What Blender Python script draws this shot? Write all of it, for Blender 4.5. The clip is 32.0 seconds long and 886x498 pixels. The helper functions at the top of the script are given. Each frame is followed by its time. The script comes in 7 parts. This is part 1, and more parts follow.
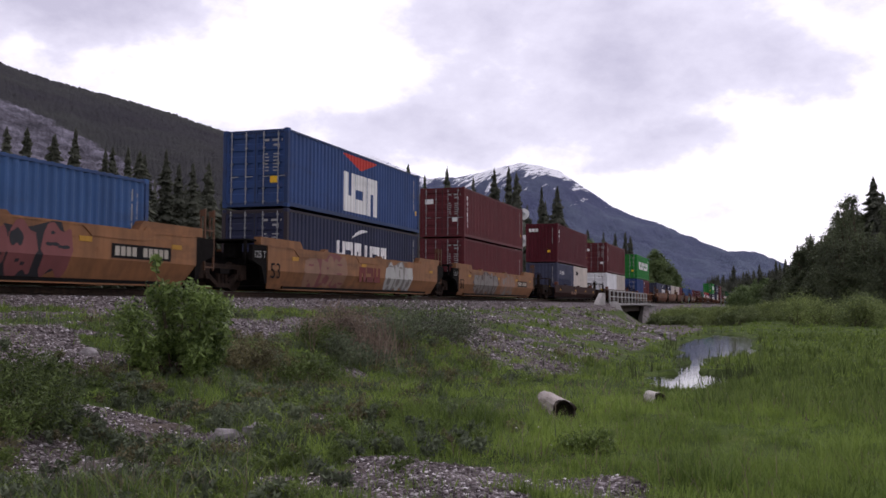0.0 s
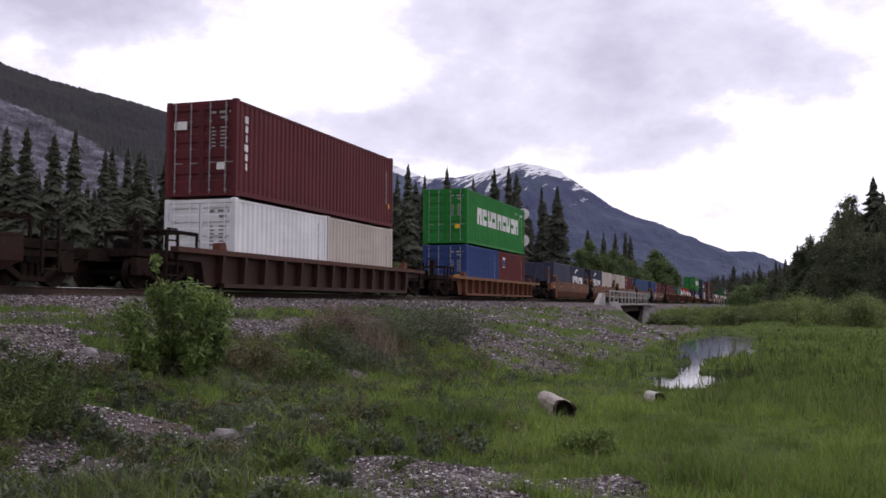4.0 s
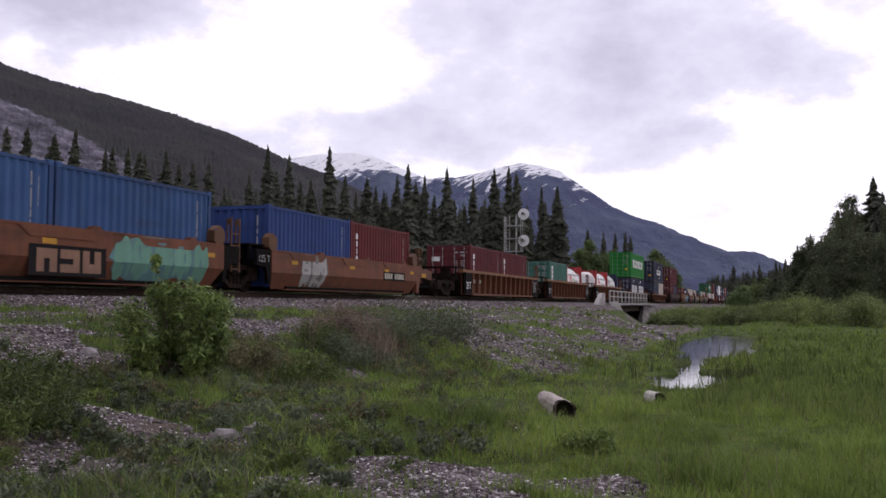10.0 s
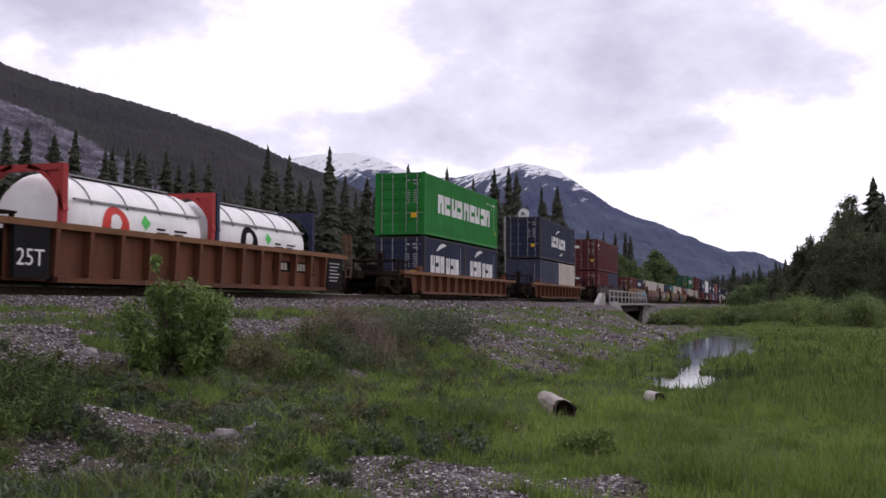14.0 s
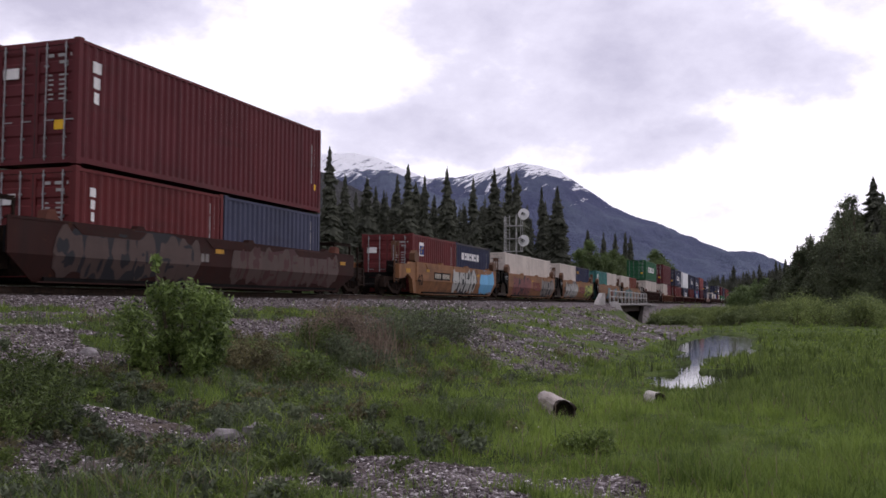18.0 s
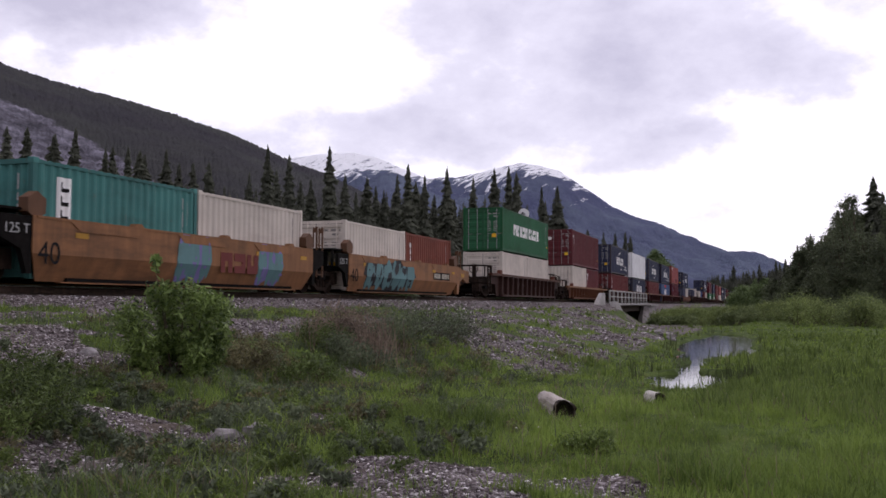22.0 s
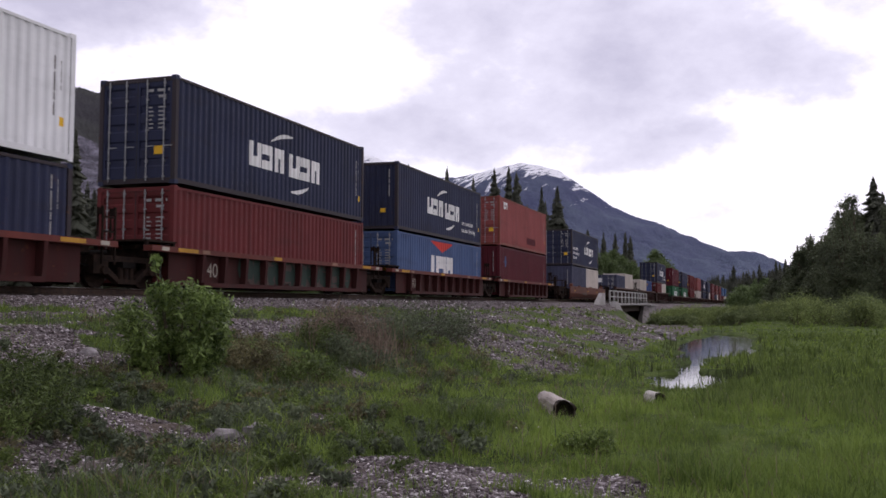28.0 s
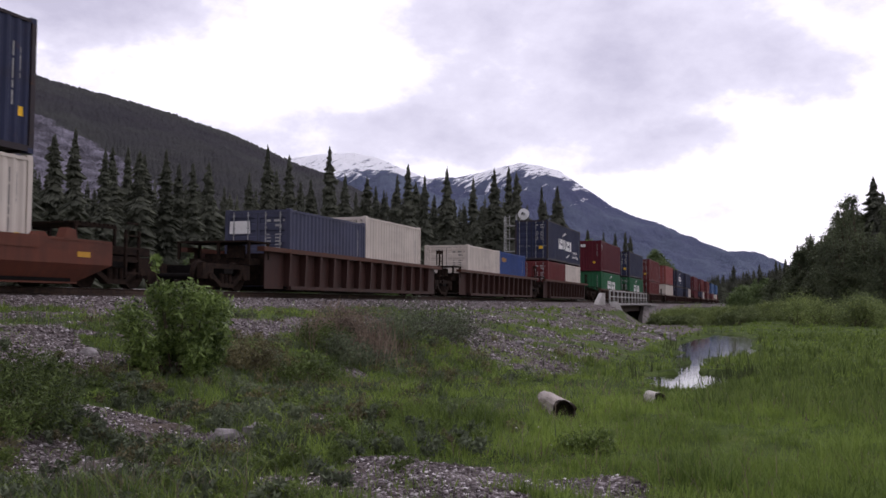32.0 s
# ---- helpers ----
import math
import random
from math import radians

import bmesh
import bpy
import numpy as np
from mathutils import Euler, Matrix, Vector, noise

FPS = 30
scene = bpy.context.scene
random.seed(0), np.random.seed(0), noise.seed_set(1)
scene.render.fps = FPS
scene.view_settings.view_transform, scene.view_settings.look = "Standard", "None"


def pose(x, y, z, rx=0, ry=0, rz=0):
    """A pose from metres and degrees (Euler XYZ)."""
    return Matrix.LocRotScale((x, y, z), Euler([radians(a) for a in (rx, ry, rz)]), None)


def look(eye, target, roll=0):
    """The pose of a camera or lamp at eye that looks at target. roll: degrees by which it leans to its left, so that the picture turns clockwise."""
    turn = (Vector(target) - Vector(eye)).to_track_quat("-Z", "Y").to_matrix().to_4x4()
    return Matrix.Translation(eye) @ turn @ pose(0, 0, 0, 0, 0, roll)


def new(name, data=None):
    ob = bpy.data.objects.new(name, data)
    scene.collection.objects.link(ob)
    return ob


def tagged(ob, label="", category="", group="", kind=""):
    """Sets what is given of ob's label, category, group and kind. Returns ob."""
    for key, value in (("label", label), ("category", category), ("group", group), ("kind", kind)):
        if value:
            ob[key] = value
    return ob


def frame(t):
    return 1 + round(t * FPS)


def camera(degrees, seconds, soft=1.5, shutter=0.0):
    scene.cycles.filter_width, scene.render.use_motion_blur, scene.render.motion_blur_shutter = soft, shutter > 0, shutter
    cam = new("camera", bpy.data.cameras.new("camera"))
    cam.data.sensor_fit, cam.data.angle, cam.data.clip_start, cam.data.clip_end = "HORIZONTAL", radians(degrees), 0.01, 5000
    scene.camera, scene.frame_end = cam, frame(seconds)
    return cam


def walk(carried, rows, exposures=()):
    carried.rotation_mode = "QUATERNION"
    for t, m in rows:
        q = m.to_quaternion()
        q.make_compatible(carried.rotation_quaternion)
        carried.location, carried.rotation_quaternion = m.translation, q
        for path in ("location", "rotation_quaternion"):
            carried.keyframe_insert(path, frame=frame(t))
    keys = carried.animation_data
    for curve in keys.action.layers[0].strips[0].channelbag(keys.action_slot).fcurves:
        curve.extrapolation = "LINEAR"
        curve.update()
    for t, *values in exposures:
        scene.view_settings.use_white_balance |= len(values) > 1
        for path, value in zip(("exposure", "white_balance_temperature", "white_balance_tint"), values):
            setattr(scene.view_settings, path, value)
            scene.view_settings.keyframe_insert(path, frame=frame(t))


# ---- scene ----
# The origin is the eye of the camera; +y runs along the railway, away from the viewer, z is up.
# The rail head lies 0.32 above the eye, the meadow about 1.5 below it.
TRACK_X = -15.86
RAIL_Z = 0.32
cam = camera(50.63, 32.0, soft=1.6, shutter=0.08)
EYE = Matrix(((0.945409, 0.014080, 0.325581, 0), (0.325847, -0.056145, -0.943754, 0),
              (0.004992, 0.998323, -0.057668, 0), (0, 0, 0, 1)))
walk(cam, [(0, EYE), (32, EYE)], exposures=[(0, 0.0, 6350, 15), (32, 0.0, 6350, 15)])


# ---- light ----
def build_sky():
    w = bpy.data.worlds.new("overcast_sky")
    scene.world = w
    w.use_nodes = True
    nt = w.node_tree
    nt.nodes.clear()
    N, K = nt.nodes.new, nt.links.new
    out, bg = N("ShaderNodeOutputWorld"), N("ShaderNodeBackground")
    tc = N("ShaderNodeTexCoord")
    sky = N("ShaderNodeTexSky")
    sky.sky_type, sky.sun_disc = "NISHITA", False
    sky.sun_elevation, sky.sun_rotation = radians(48), radians(25)
    thin = N("ShaderNodeMix"); thin.data_type = "RGBA"
    # a bright veil of cloud over the blue
    n1 = N("ShaderNodeTexNoise"); n1.inputs["Scale"].default_value = 5.5
    n1.inputs["Detail"].default_value = 8; n1.inputs["Roughness"].default_value = 0.6
    st = N("ShaderNodeMapping"); st.inputs["Scale"].default_value = (1, 1, 1.7)
    K(tc.outputs["Generated"], st.inputs["Vector"])
    K(st.outputs[0], n1.inputs["Vector"])
    # grey cloud banks: soft ovals around a few directions, their edges broken up by the noise
    total = None
    warp = N("ShaderNodeTexNoise"); warp.inputs["Scale"].default_value = 7.0
    warp.inputs["Detail"].default_value = 5; warp.inputs["Roughness"].default_value = 0.6
    K(st.outputs[0], warp.inputs["Vector"])
    off = N("ShaderNodeVectorMath"); off.operation = "MULTIPLY_ADD"
    off.inputs[1].default_value = (0.16, 0.16, 0.11)
    K(warp.outputs["Color"], off.inputs[0])
    back = N("ShaderNodeVectorMath"); back.operation = "SUBTRACT"; back.inputs[1].default_value = (0.08, 0.08, 0.055)
    K(tc.outputs["Generated"], back.inputs[0]); K(back.outputs[0], off.inputs[2])
    for d, r, amount in CLOUD_BANKS:
        sub = N("ShaderNodeVectorMath"); sub.operation = "SUBTRACT"
        sub.inputs[1].default_value = d
        K(off.outputs[0], sub.inputs[0])
        mul = N("ShaderNodeVectorMath"); mul.operation = "MULTIPLY"
        mul.inputs[1].default_value = (1 / r[0], 1 / r[0], 1 / r[1])
        K(sub.outputs[0], mul.inputs[0])
        ln = N("ShaderNodeVectorMath"); ln.operation = "LENGTH"
        K(mul.outputs[0], ln.inputs[0])
        mr = N("ShaderNodeMapRange"); mr.interpolation_type = "SMOOTHSTEP"
        for i, v in enumerate((0.2, 1.25, amount, 0.0)):
            mr.inputs[i + 1].default_value = v
        K(ln.outputs["Value"], mr.inputs[0])
        if total is None:
            total = mr.outputs[0]
        else:
            mx = N("ShaderNodeMath"); mx.operation = "MAXIMUM"
            K(total, mx.inputs[0]); K(mr.outputs[0], mx.inputs[1])
            total = mx.outputs[0]
    n2 = N("ShaderNodeMath"); n2.operation = "MULTIPLY_ADD"
    n2.inputs[1].default_value, n2.inputs[2].default_value = 2.3, -1.15
    K(n1.outputs[0], n2.inputs[0])
    ad = N("ShaderNodeMath"); ad.operation = "ADD"
    K(total, ad.inputs[0]); K(n2.outputs[0], ad.inputs[1])
    ramp = N("ShaderNodeValToRGB")
    ramp.color_ramp.elements[0].position, ramp.color_ramp.elements[0].color = 0.10, (1.16, 1.12, 1.19, 1)
    ramp.color_ramp.elements[1].position, ramp.color_ramp.elements[1].color = 0.95, (0.62, 0.59, 0.72, 1)
    mid = ramp.color_ramp.elements.new(0.36); mid.color = (0.87, 0.835, 0.96, 1)
    K(ad.outputs[0], ramp.inputs[0])
    dim = N("ShaderNodeVectorMath"); dim.operation = "SCALE"; dim.inputs["Scale"].default_value = 0.12
    K(sky.outputs[0], dim.inputs[0])
    thin.inputs[0].default_value = 0.93
    K(dim.outputs[0], thin.inputs[6]); K(ramp.outputs[0], thin.inputs[7])
    # the sun stands behind thin cloud ahead of the viewer; the cover behind is heavier
    front = N("ShaderNodeVectorMath"); front.operation = "DOT_PRODUCT"; front.inputs[1].default_value = way(-5, 35)
    K(tc.outputs["Generated"], front.inputs[0])
    fall = N("ShaderNodeMapRange"); fall.interpolation_type = "SMOOTHSTEP"
    for i, v in enumerate((-0.75, 0.75, BACK_SKY, 1.0)):
        fall.inputs[i + 1].default_value = v
    K(front.outputs["Value"], fall.inputs[0])
    lit = N("ShaderNodeVectorMath"); lit.operation = "SCALE"
    K(thin.outputs[2], lit.inputs[0]); K(fall.outputs[0], lit.inputs["Scale"])
    K(lit.outputs[0], bg.inputs[0])
    bg.inputs[1].default_value = SKY_STRENGTH
    K(bg.outputs[0], out.inputs[0])
    sun = new("sun", bpy.data.lights.new("sun", "SUN"))
    sun.data.energy, sun.data.angle, sun.data.color = SUN_STRENGTH, radians(14), (1.0, 0.96, 0.9)
    a, e = radians(25), radians(48)
    sun.matrix_world = look((0, 0, 60), Vector((0, 0, 60)) - Vector((math.sin(a) * math.cos(e), math.cos(a) * math.cos(e), math.sin(e))))


def way(left, up):
    """Unit vector so many degrees left of the railway's run and above the horizon."""
    a, e = radians(left), radians(up)
    return (-math.sin(a) * math.cos(e), math.cos(a) * math.cos(e), math.sin(e))


SKY_STRENGTH, SUN_STRENGTH, BACK_SKY = 1.0, 0.5, 0.62
CLOUD_BANKS = [(way(40.6, 17.2), (0.17, 0.058), 0.9), (way(7.1, 16.2), (0.25, 0.092), 0.56), (way(1.3, 13.9), (0.13, 0.05), 0.66), (way(13.3, 11.9), (0.18, 0.06), 0.5),
               (way(24.8, 10.4), (0.22, 0.048), 0.55), (way(5.6, 9.3), (0.11, 0.036), 0.6), (way(-2.7, 8.0), (0.06, 0.022), 0.42), (way(31.6, 11.0), (0.07, 0.026), 0.3), (way(1.5, 5.6), (0.26, 0.034), 0.27),
               (way(80, 30), (0.5, 0.2), 0.7), (way(-70, 40), (0.5, 0.2), 0.7), (way(180, 35), (0.7, 0.25), 0.7)]
build_sky()


# ---- materials ----
def shader(name, rough=0.6, metal=0.0, spec=0.4):
    m = bpy.data.materials.new(name)
    m.use_nodes = True
    b = m.node_tree.nodes["Principled BSDF"]
    b.inputs["Roughness"].default_value, b.inputs["Metallic"].default_value = rough, metal
    b.inputs["Specular IOR Level"].default_value = spec
    return m, m.node_tree.nodes.new, m.node_tree.links.new, b


def rgba(c):
    return (*c, 1)


def coords(N, K, scale=(1, 1, 1), kind="Object"):
    tc, mp = N("ShaderNodeTexCoord"), N("ShaderNodeMapping")
    mp.inputs["Scale"].default_value = scale
    K(tc.outputs[kind], mp.inputs["Vector"])
    return mp.outputs[0]


def grain(N, K, vec, scale, detail=5, rough=0.6):
    n = N("ShaderNodeTexNoise")
    n.inputs["Scale"].default_value, n.inputs["Detail"].default_value, n.inputs["Roughness"].default_value = scale, detail, rough
    if vec is not None:
        K(vec, n.inputs["Vector"])
    return n.outputs[0]


def ramp(N, K, fac, *stops):
    r = N("ShaderNodeValToRGB")
    e = r.color_ramp.elements
    while len(e) < len(stops):
        e.new(0.5)
    for el, (p, c) in zip(e, stops):
        el.position, el.color = p, rgba(c)
    K(fac, r.inputs[0])
    return r.outputs[0]


def blend(N, K, fac, a, b, mode="MIX"):
    m = N("ShaderNodeMix"); m.data_type, m.blend_type = "RGBA", mode
    for sock, v in ((m.inputs[0], fac), (m.inputs[6], a), (m.inputs[7], b)):
        if isinstance(v, (int, float)):
            sock.default_value = v
        elif isinstance(v, tuple):
            sock.default_value = rgba(v)
        else:
            K(v, sock)
    return m.outputs[2]


def bump(N, K, b, height, strength, dist=0.02):
    n = N("ShaderNodeBump")
    n.inputs["Strength"].default_value, n.inputs["Distance"].default_value = strength, dist
    K(height, n.inputs["Height"]); K(n.outputs[0], b.inputs["Normal"])


def jitter(N, K, col, amount):
    """Each object a little lighter or darker than the next."""
    oi, mr, hs = N("ShaderNodeObjectInfo"), N("ShaderNodeMapRange"), N("ShaderNodeHueSaturation")
    mr.inputs[3].default_value, mr.inputs[4].default_value = 1 - amount, 1 + amount
    K(oi.outputs["Random"], mr.inputs[0]); K(mr.outputs[0], hs.inputs["Value"]); K(col, hs.inputs["Color"])
    return hs.outputs[0]


def paint(name, c, wear=0.5, rust=0.35, rough=0.5, gloss=0.12):
    """Weathered paint on steel: faded patches, dirt that runs down, rust breaking through."""
    m, N, K, b = shader(name, rough + 0.08, 0.0, gloss)
    v = coords(N, K)
    fade = ramp(N, K, grain(N, K, v, 0.7), (0.3, (0, 0, 0)), (0.75, (1, 1, 1)))
    pale = tuple(x * 1.22 + 0.006 for x in c)
    col = blend(N, K, fade, c, pale)
    runs = ramp(N, K, grain(N, K, coords(N, K, (2.2, 2.2, 0.3)), 1.3, 6, 0.65), (0.38, (0, 0, 0)), (0.72, (wear,) * 3))
    col = blend(N, K, runs, col, tuple(x * 0.45 + 0.012 for x in c))
    smear = ramp(N, K, grain(N, K, coords(N, K, (1, 0.35, 1.6)), 1.1, 7, 0.7), (0.5, (0, 0, 0)), (0.66, (wear * 0.55,) * 3))
    col = blend(N, K, smear, col, (0.035, 0.026, 0.022))
    spots = ramp(N, K, grain(N, K, v, 3.5, 8, 0.7), (0.62, (0, 0, 0)), (0.70, (rust,) * 3))
    col = blend(N, K, spots, col, (0.14, 0.052, 0.02))
    K(jitter(N, K, col, 0.06), b.inputs["Base Color"])
    bump(N, K, b, grain(N, K, v, 14, 4), 0.08)
    return m


def plain(name, c, c2=None, scale=4.0, rough=0.7, metal=0.0, relief=0.25, stretch=(1, 1, 1), lo=0.35, hi=0.68, each=0.0):
    """A surface of two tones of grain and a fine relief."""
    m, N, K, b = shader(name, rough, metal, 0.3)
    v = coords(N, K, stretch)
    c2 = c2 or tuple(x * 0.55 for x in c)
    col = ramp(N, K, grain(N, K, v, scale, 7, 0.65), (lo, c2), (hi, c))
    big = ramp(N, K, grain(N, K, v, scale * 0.13, 3), (0.3, (0.75,) * 3), (0.7, (1.15,) * 3))
    col = blend(N, K, 1.0, col, big, "MULTIPLY")
    if each:
        col = jitter(N, K, col, each)
    K(col, b.inputs["Base Color"])
    bump(N, K, b, grain(N, K, v, scale * 4, 4), relief)
    return m


def leafy(name, c, c2, rough=0.6, vary=0.55, patch_=0.55):
    """Leaves and blades: tone drifts from plant to plant and from leaf to leaf, some light shines through."""
    m, N, K, b = shader(name, rough, 0.0, 0.25)
    geo = N("ShaderNodeNewGeometry")
    v = coords(N, K, kind="Object")
    f = N("ShaderNodeMath"); f.operation = "MULTIPLY_ADD"; f.inputs[1].default_value, f.inputs[2].default_value = vary, 0.255 - vary / 2
    K(geo.outputs["Random Per Island"], f.inputs[0])
    g = N("ShaderNodeMath"); g.operation = "MULTIPLY_ADD"; g.inputs[1].default_value = 0.9
    K(grain(N, K, v, patch_, 4), g.inputs[0]); K(f.outputs[0], g.inputs[2])
    col = ramp(N, K, g.outputs[0], (0.35, c2), (0.95, c))
    col = blend(N, K, 1.0, col, ramp(N, K, grain(N, K, v, patch_ * 0.4, 5, 0.65), (0.34, (0.70, 0.70, 0.72)), (0.66, (1.2, 1.18, 1.1))), "MULTIPLY")
    K(jitter(N, K, col, 0.12), b.inputs["Base Color"])
    tr = N("ShaderNodeBsdfTranslucent"); K(col, tr.inputs[0])
    mx = N("ShaderNodeMixShader"); mx.inputs[0].default_value = 0.3
    K(b.outputs[0], mx.inputs[1]); K(tr.outputs[0], mx.inputs[2])
    K(mx.outputs[0], m.node_tree.nodes["Material Output"].inputs[0])
    return m


def ground_mat():
    """Turf, bare earth and gravel, by the sheet's own layer of gravel cover."""
    m, N, K, b = shader("ground", 0.95, 0.0, 0.1)
    v = coords(N, K)
    at = N("ShaderNodeAttribute"); at.attribute_name = "gravel"
    turf = ramp(N, K, grain(N, K, v, 2.2, 8, 0.7), (0.3, (0.028, 0.036, 0.012)), (0.52, (0.06, 0.085, 0.022)), (0.78, (0.125, 0.13, 0.05)))
    far = ramp(N, K, grain(N, K, v, 0.16, 4), (0.35, (0.75, 0.8, 0.7)), (0.7, (1.2, 1.25, 1.0)))
    turf = blend(N, K, 1.0, turf, far, "MULTIPLY")
    vo = N("ShaderNodeTexVoronoi"); vo.inputs["Scale"].default_value = 24
    K(v, vo.inputs["Vector"])
    stone = N("ShaderNodeSeparateColor"); K(vo.outputs["Color"], stone.inputs[0])
    peb = ramp(N, K, stone.outputs[0], (0.1, (0.07, 0.058, 0.058)), (0.6, (0.17, 0.145, 0.15)), (0.95, (0.38, 0.345, 0.365)))
    crack = ramp(N, K, vo.outputs["Distance"], (0.3, (1, 1, 1)), (0.75, (0.35, 0.3, 0.28)))
    peb = blend(N, K, 1.0, peb, crack, "MULTIPLY")
    soil = ramp(N, K, grain(N, K, v, 5, 6), (0.4, (0.06, 0.045, 0.035)), (0.7, (0.13, 0.105, 0.09)))
    bare = blend(N, K, ramp(N, K, grain(N, K, v, 0.9, 5), (0.30, (0, 0, 0)), (0.46, (1, 1, 1))), soil, peb)
    n = N("ShaderNodeMath"); n.operation = "MULTIPLY_ADD"; n.inputs[1].default_value = 0.7
    K(grain(N, K, v, 3.0, 6), n.inputs[0]); K(at.outputs["Fac"], n.inputs[2])
    fac = ramp(N, K, n.outputs[0], (0.72, (0, 0, 0)), (0.9, (1, 1, 1)))
    K(blend(N, K, fac, turf, bare), b.inputs["Base Color"])
    bump(N, K, b, vo.outputs["Distance"], 0.6, 0.03)
    return m


def mountain_mat(name, wood, wood2, rock, snow_from, snow_to):
    """Conifer slopes with rock, and snow above a ragged line."""
    m, N, K, b = shader(name, 0.95, 0.0, 0.05)
    v = coords(N, K)
    col = blend(N, K, 0.5, ramp(N, K, grain(N, K, v, 0.02, 8, 0.7), (0.35, wood2), (0.65, wood)), ramp(N, K, grain(N, K, v, 0.12, 5, 0.7), (0.25, wood2), (0.75, wood)))
    zones = ramp(N, K, grain(N, K, v, 0.0035, 4), (0.35, (0.8, 0.78, 0.88)), (0.65, (1.15, 1.2, 1.08)))
    col = blend(N, K, 1.0, col, zones, "MULTIPLY")
    geo, sx = N("ShaderNodeNewGeometry"), N("ShaderNodeSeparateXYZ")
    K(geo.outputs["Position"], sx.inputs[0])
    if rock:
        rk = N("ShaderNodeAttribute"); rk.attribute_name = "rock"
        nn = N("ShaderNodeMath"); nn.operation = "MULTIPLY_ADD"; nn.inputs[1].default_value = 1.15
        K(grain(N, K, coords(N, K, (1, 1, 0.35)), 0.035, 9, 0.75), nn.inputs[0]); K(rk.outputs["Fac"], nn.inputs[2])
        stone = ramp(N, K, grain(N, K, coords(N, K, (1, 1, 0.5)), 0.024, 9, 0.78), (0.38, tuple(x * 0.45 for x in rock)), (0.5, tuple(x * 1.2 for x in rock)), (0.64, tuple(x * 2.5 for x in rock)))
        col = blend(N, K, ramp(N, K, nn.outputs[0], (0.80, (0, 0, 0)), (0.95, (1, 1, 1))), col, stone)
    if snow_to:
        h = N("ShaderNodeMapRange")
        h.inputs[1].default_value, h.inputs[2].default_value = snow_from, snow_to
        K(sx.outputs[2], h.inputs[0])
        s = N("ShaderNodeMath"); s.operation = "MULTIPLY_ADD"; s.inputs[1].default_value = 2.6
        # snow lies in gullies that run slantwise down the slope
        tilt = N("ShaderNodeMapping"); tilt.inputs["Rotation"].default_value = (0, radians(-34), 0)
        K(coords(N, K), tilt.inputs["Vector"])
        lanes = N("ShaderNodeMapping"); lanes.inputs["Scale"].default_value = (2.6, 0.4, 0.8)
        K(tilt.outputs[0], lanes.inputs["Vector"])
        K(grain(N, K, lanes.outputs[0], 0.0088, 12, 0.76), s.inputs[0]); K(h.outputs[0], s.inputs[2])
        half_ = N("ShaderNodeMath"); half_.operation = "MULTIPLY"; half_.inputs[1].default_value = 0.5
        K(s.outputs[0], half_.inputs[0])
        col = blend(N, K, ramp(N, K, half_.outputs[0], (0.89, (0, 0, 0)), (0.935, (1, 1, 1))), col, (0.86, 0.86, 0.92))
    K(col, b.inputs["Base Color"])
    bump(N, K, b, grain(N, K, v, 0.02, 8, 0.7), 0.8, 30)
    return m


def water_mat():
    m, N, K, b = shader("pond_water", 0.06, 0.0, 0.5)
    b.inputs["Base Color"].default_value = (0.02, 0.022, 0.016, 1)
    bump(N, K, b, grain(N, K, coords(N, K, (1, 0.5, 1)), 2.5, 4), 0.16, 0.02)
    return m


GROUND = ground_mat()
WATER = water_mat()
GRASS = leafy("grass_blades", (0.285, 0.385, 0.085), (0.06, 0.102, 0.028), 0.6, 0.35, 0.7)
DRY_GRASS = leafy("dry_grass", (0.30, 0.235, 0.185), (0.11, 0.078, 0.066))
HERB = leafy("herb_leaf", (0.185, 0.25, 0.066), (0.06, 0.09, 0.026))
DARK_SHRUB = leafy("dark_shrub_leaf", (0.12, 0.165, 0.046), (0.028, 0.042, 0.015))
WEEDS = leafy("weeds", (0.155, 0.185, 0.112), (0.056, 0.07, 0.043))
SCRUB = leafy("scrub", (0.19, 0.172, 0.088), (0.074, 0.066, 0.041))
WILLOW = leafy("willow_leaf", (0.28, 0.345, 0.12), (0.11, 0.145, 0.055), 0.6, 0.4)
WILLOW_DARK = leafy("dark_willow_leaf", (0.20, 0.25, 0.10), (0.08, 0.105, 0.045), 0.6, 0.4)
REED = leafy("reed_leaf", (0.10, 0.13, 0.045), (0.035, 0.045, 0.018), 0.6, 0.4)
FLOWER = plain("white_petals", (0.75, 0.72, 0.7), (0.5, 0.45, 0.35), 30)
BUSH_LEAF = leafy("shrub_leaf", (0.28, 0.38, 0.115), (0.036, 0.066, 0.018), 0.45)
DECID_LEAF = leafy("broadleaf", (0.15, 0.175, 0.10), (0.062, 0.076, 0.048))
NEEDLE = leafy("spruce_needles", (0.135, 0.142, 0.108), (0.09, 0.097, 0.078), 0.95, 0.4)
BARK = plain("bark", (0.12, 0.085, 0.06), scale=9, stretch=(1, 1, 0.3), relief=0.6)
STONE = plain("ballast_stone", (0.34, 0.31, 0.32), (0.12, 0.105, 0.105), 6, each=0.25)
LOG_WOOD = plain("weathered_wood", (0.52, 0.46, 0.42), (0.27, 0.22, 0.20), 5, stretch=(3, 0.4, 3), relief=0.5)
LOG_PALE = plain("bleached_wood", (0.72, 0.68, 0.64), (0.42, 0.37, 0.34), 6, stretch=(3, 0.4, 3), relief=0.5)
LOG_DARK = plain("rotten_heartwood", (0.05, 0.035, 0.028), None, 12)
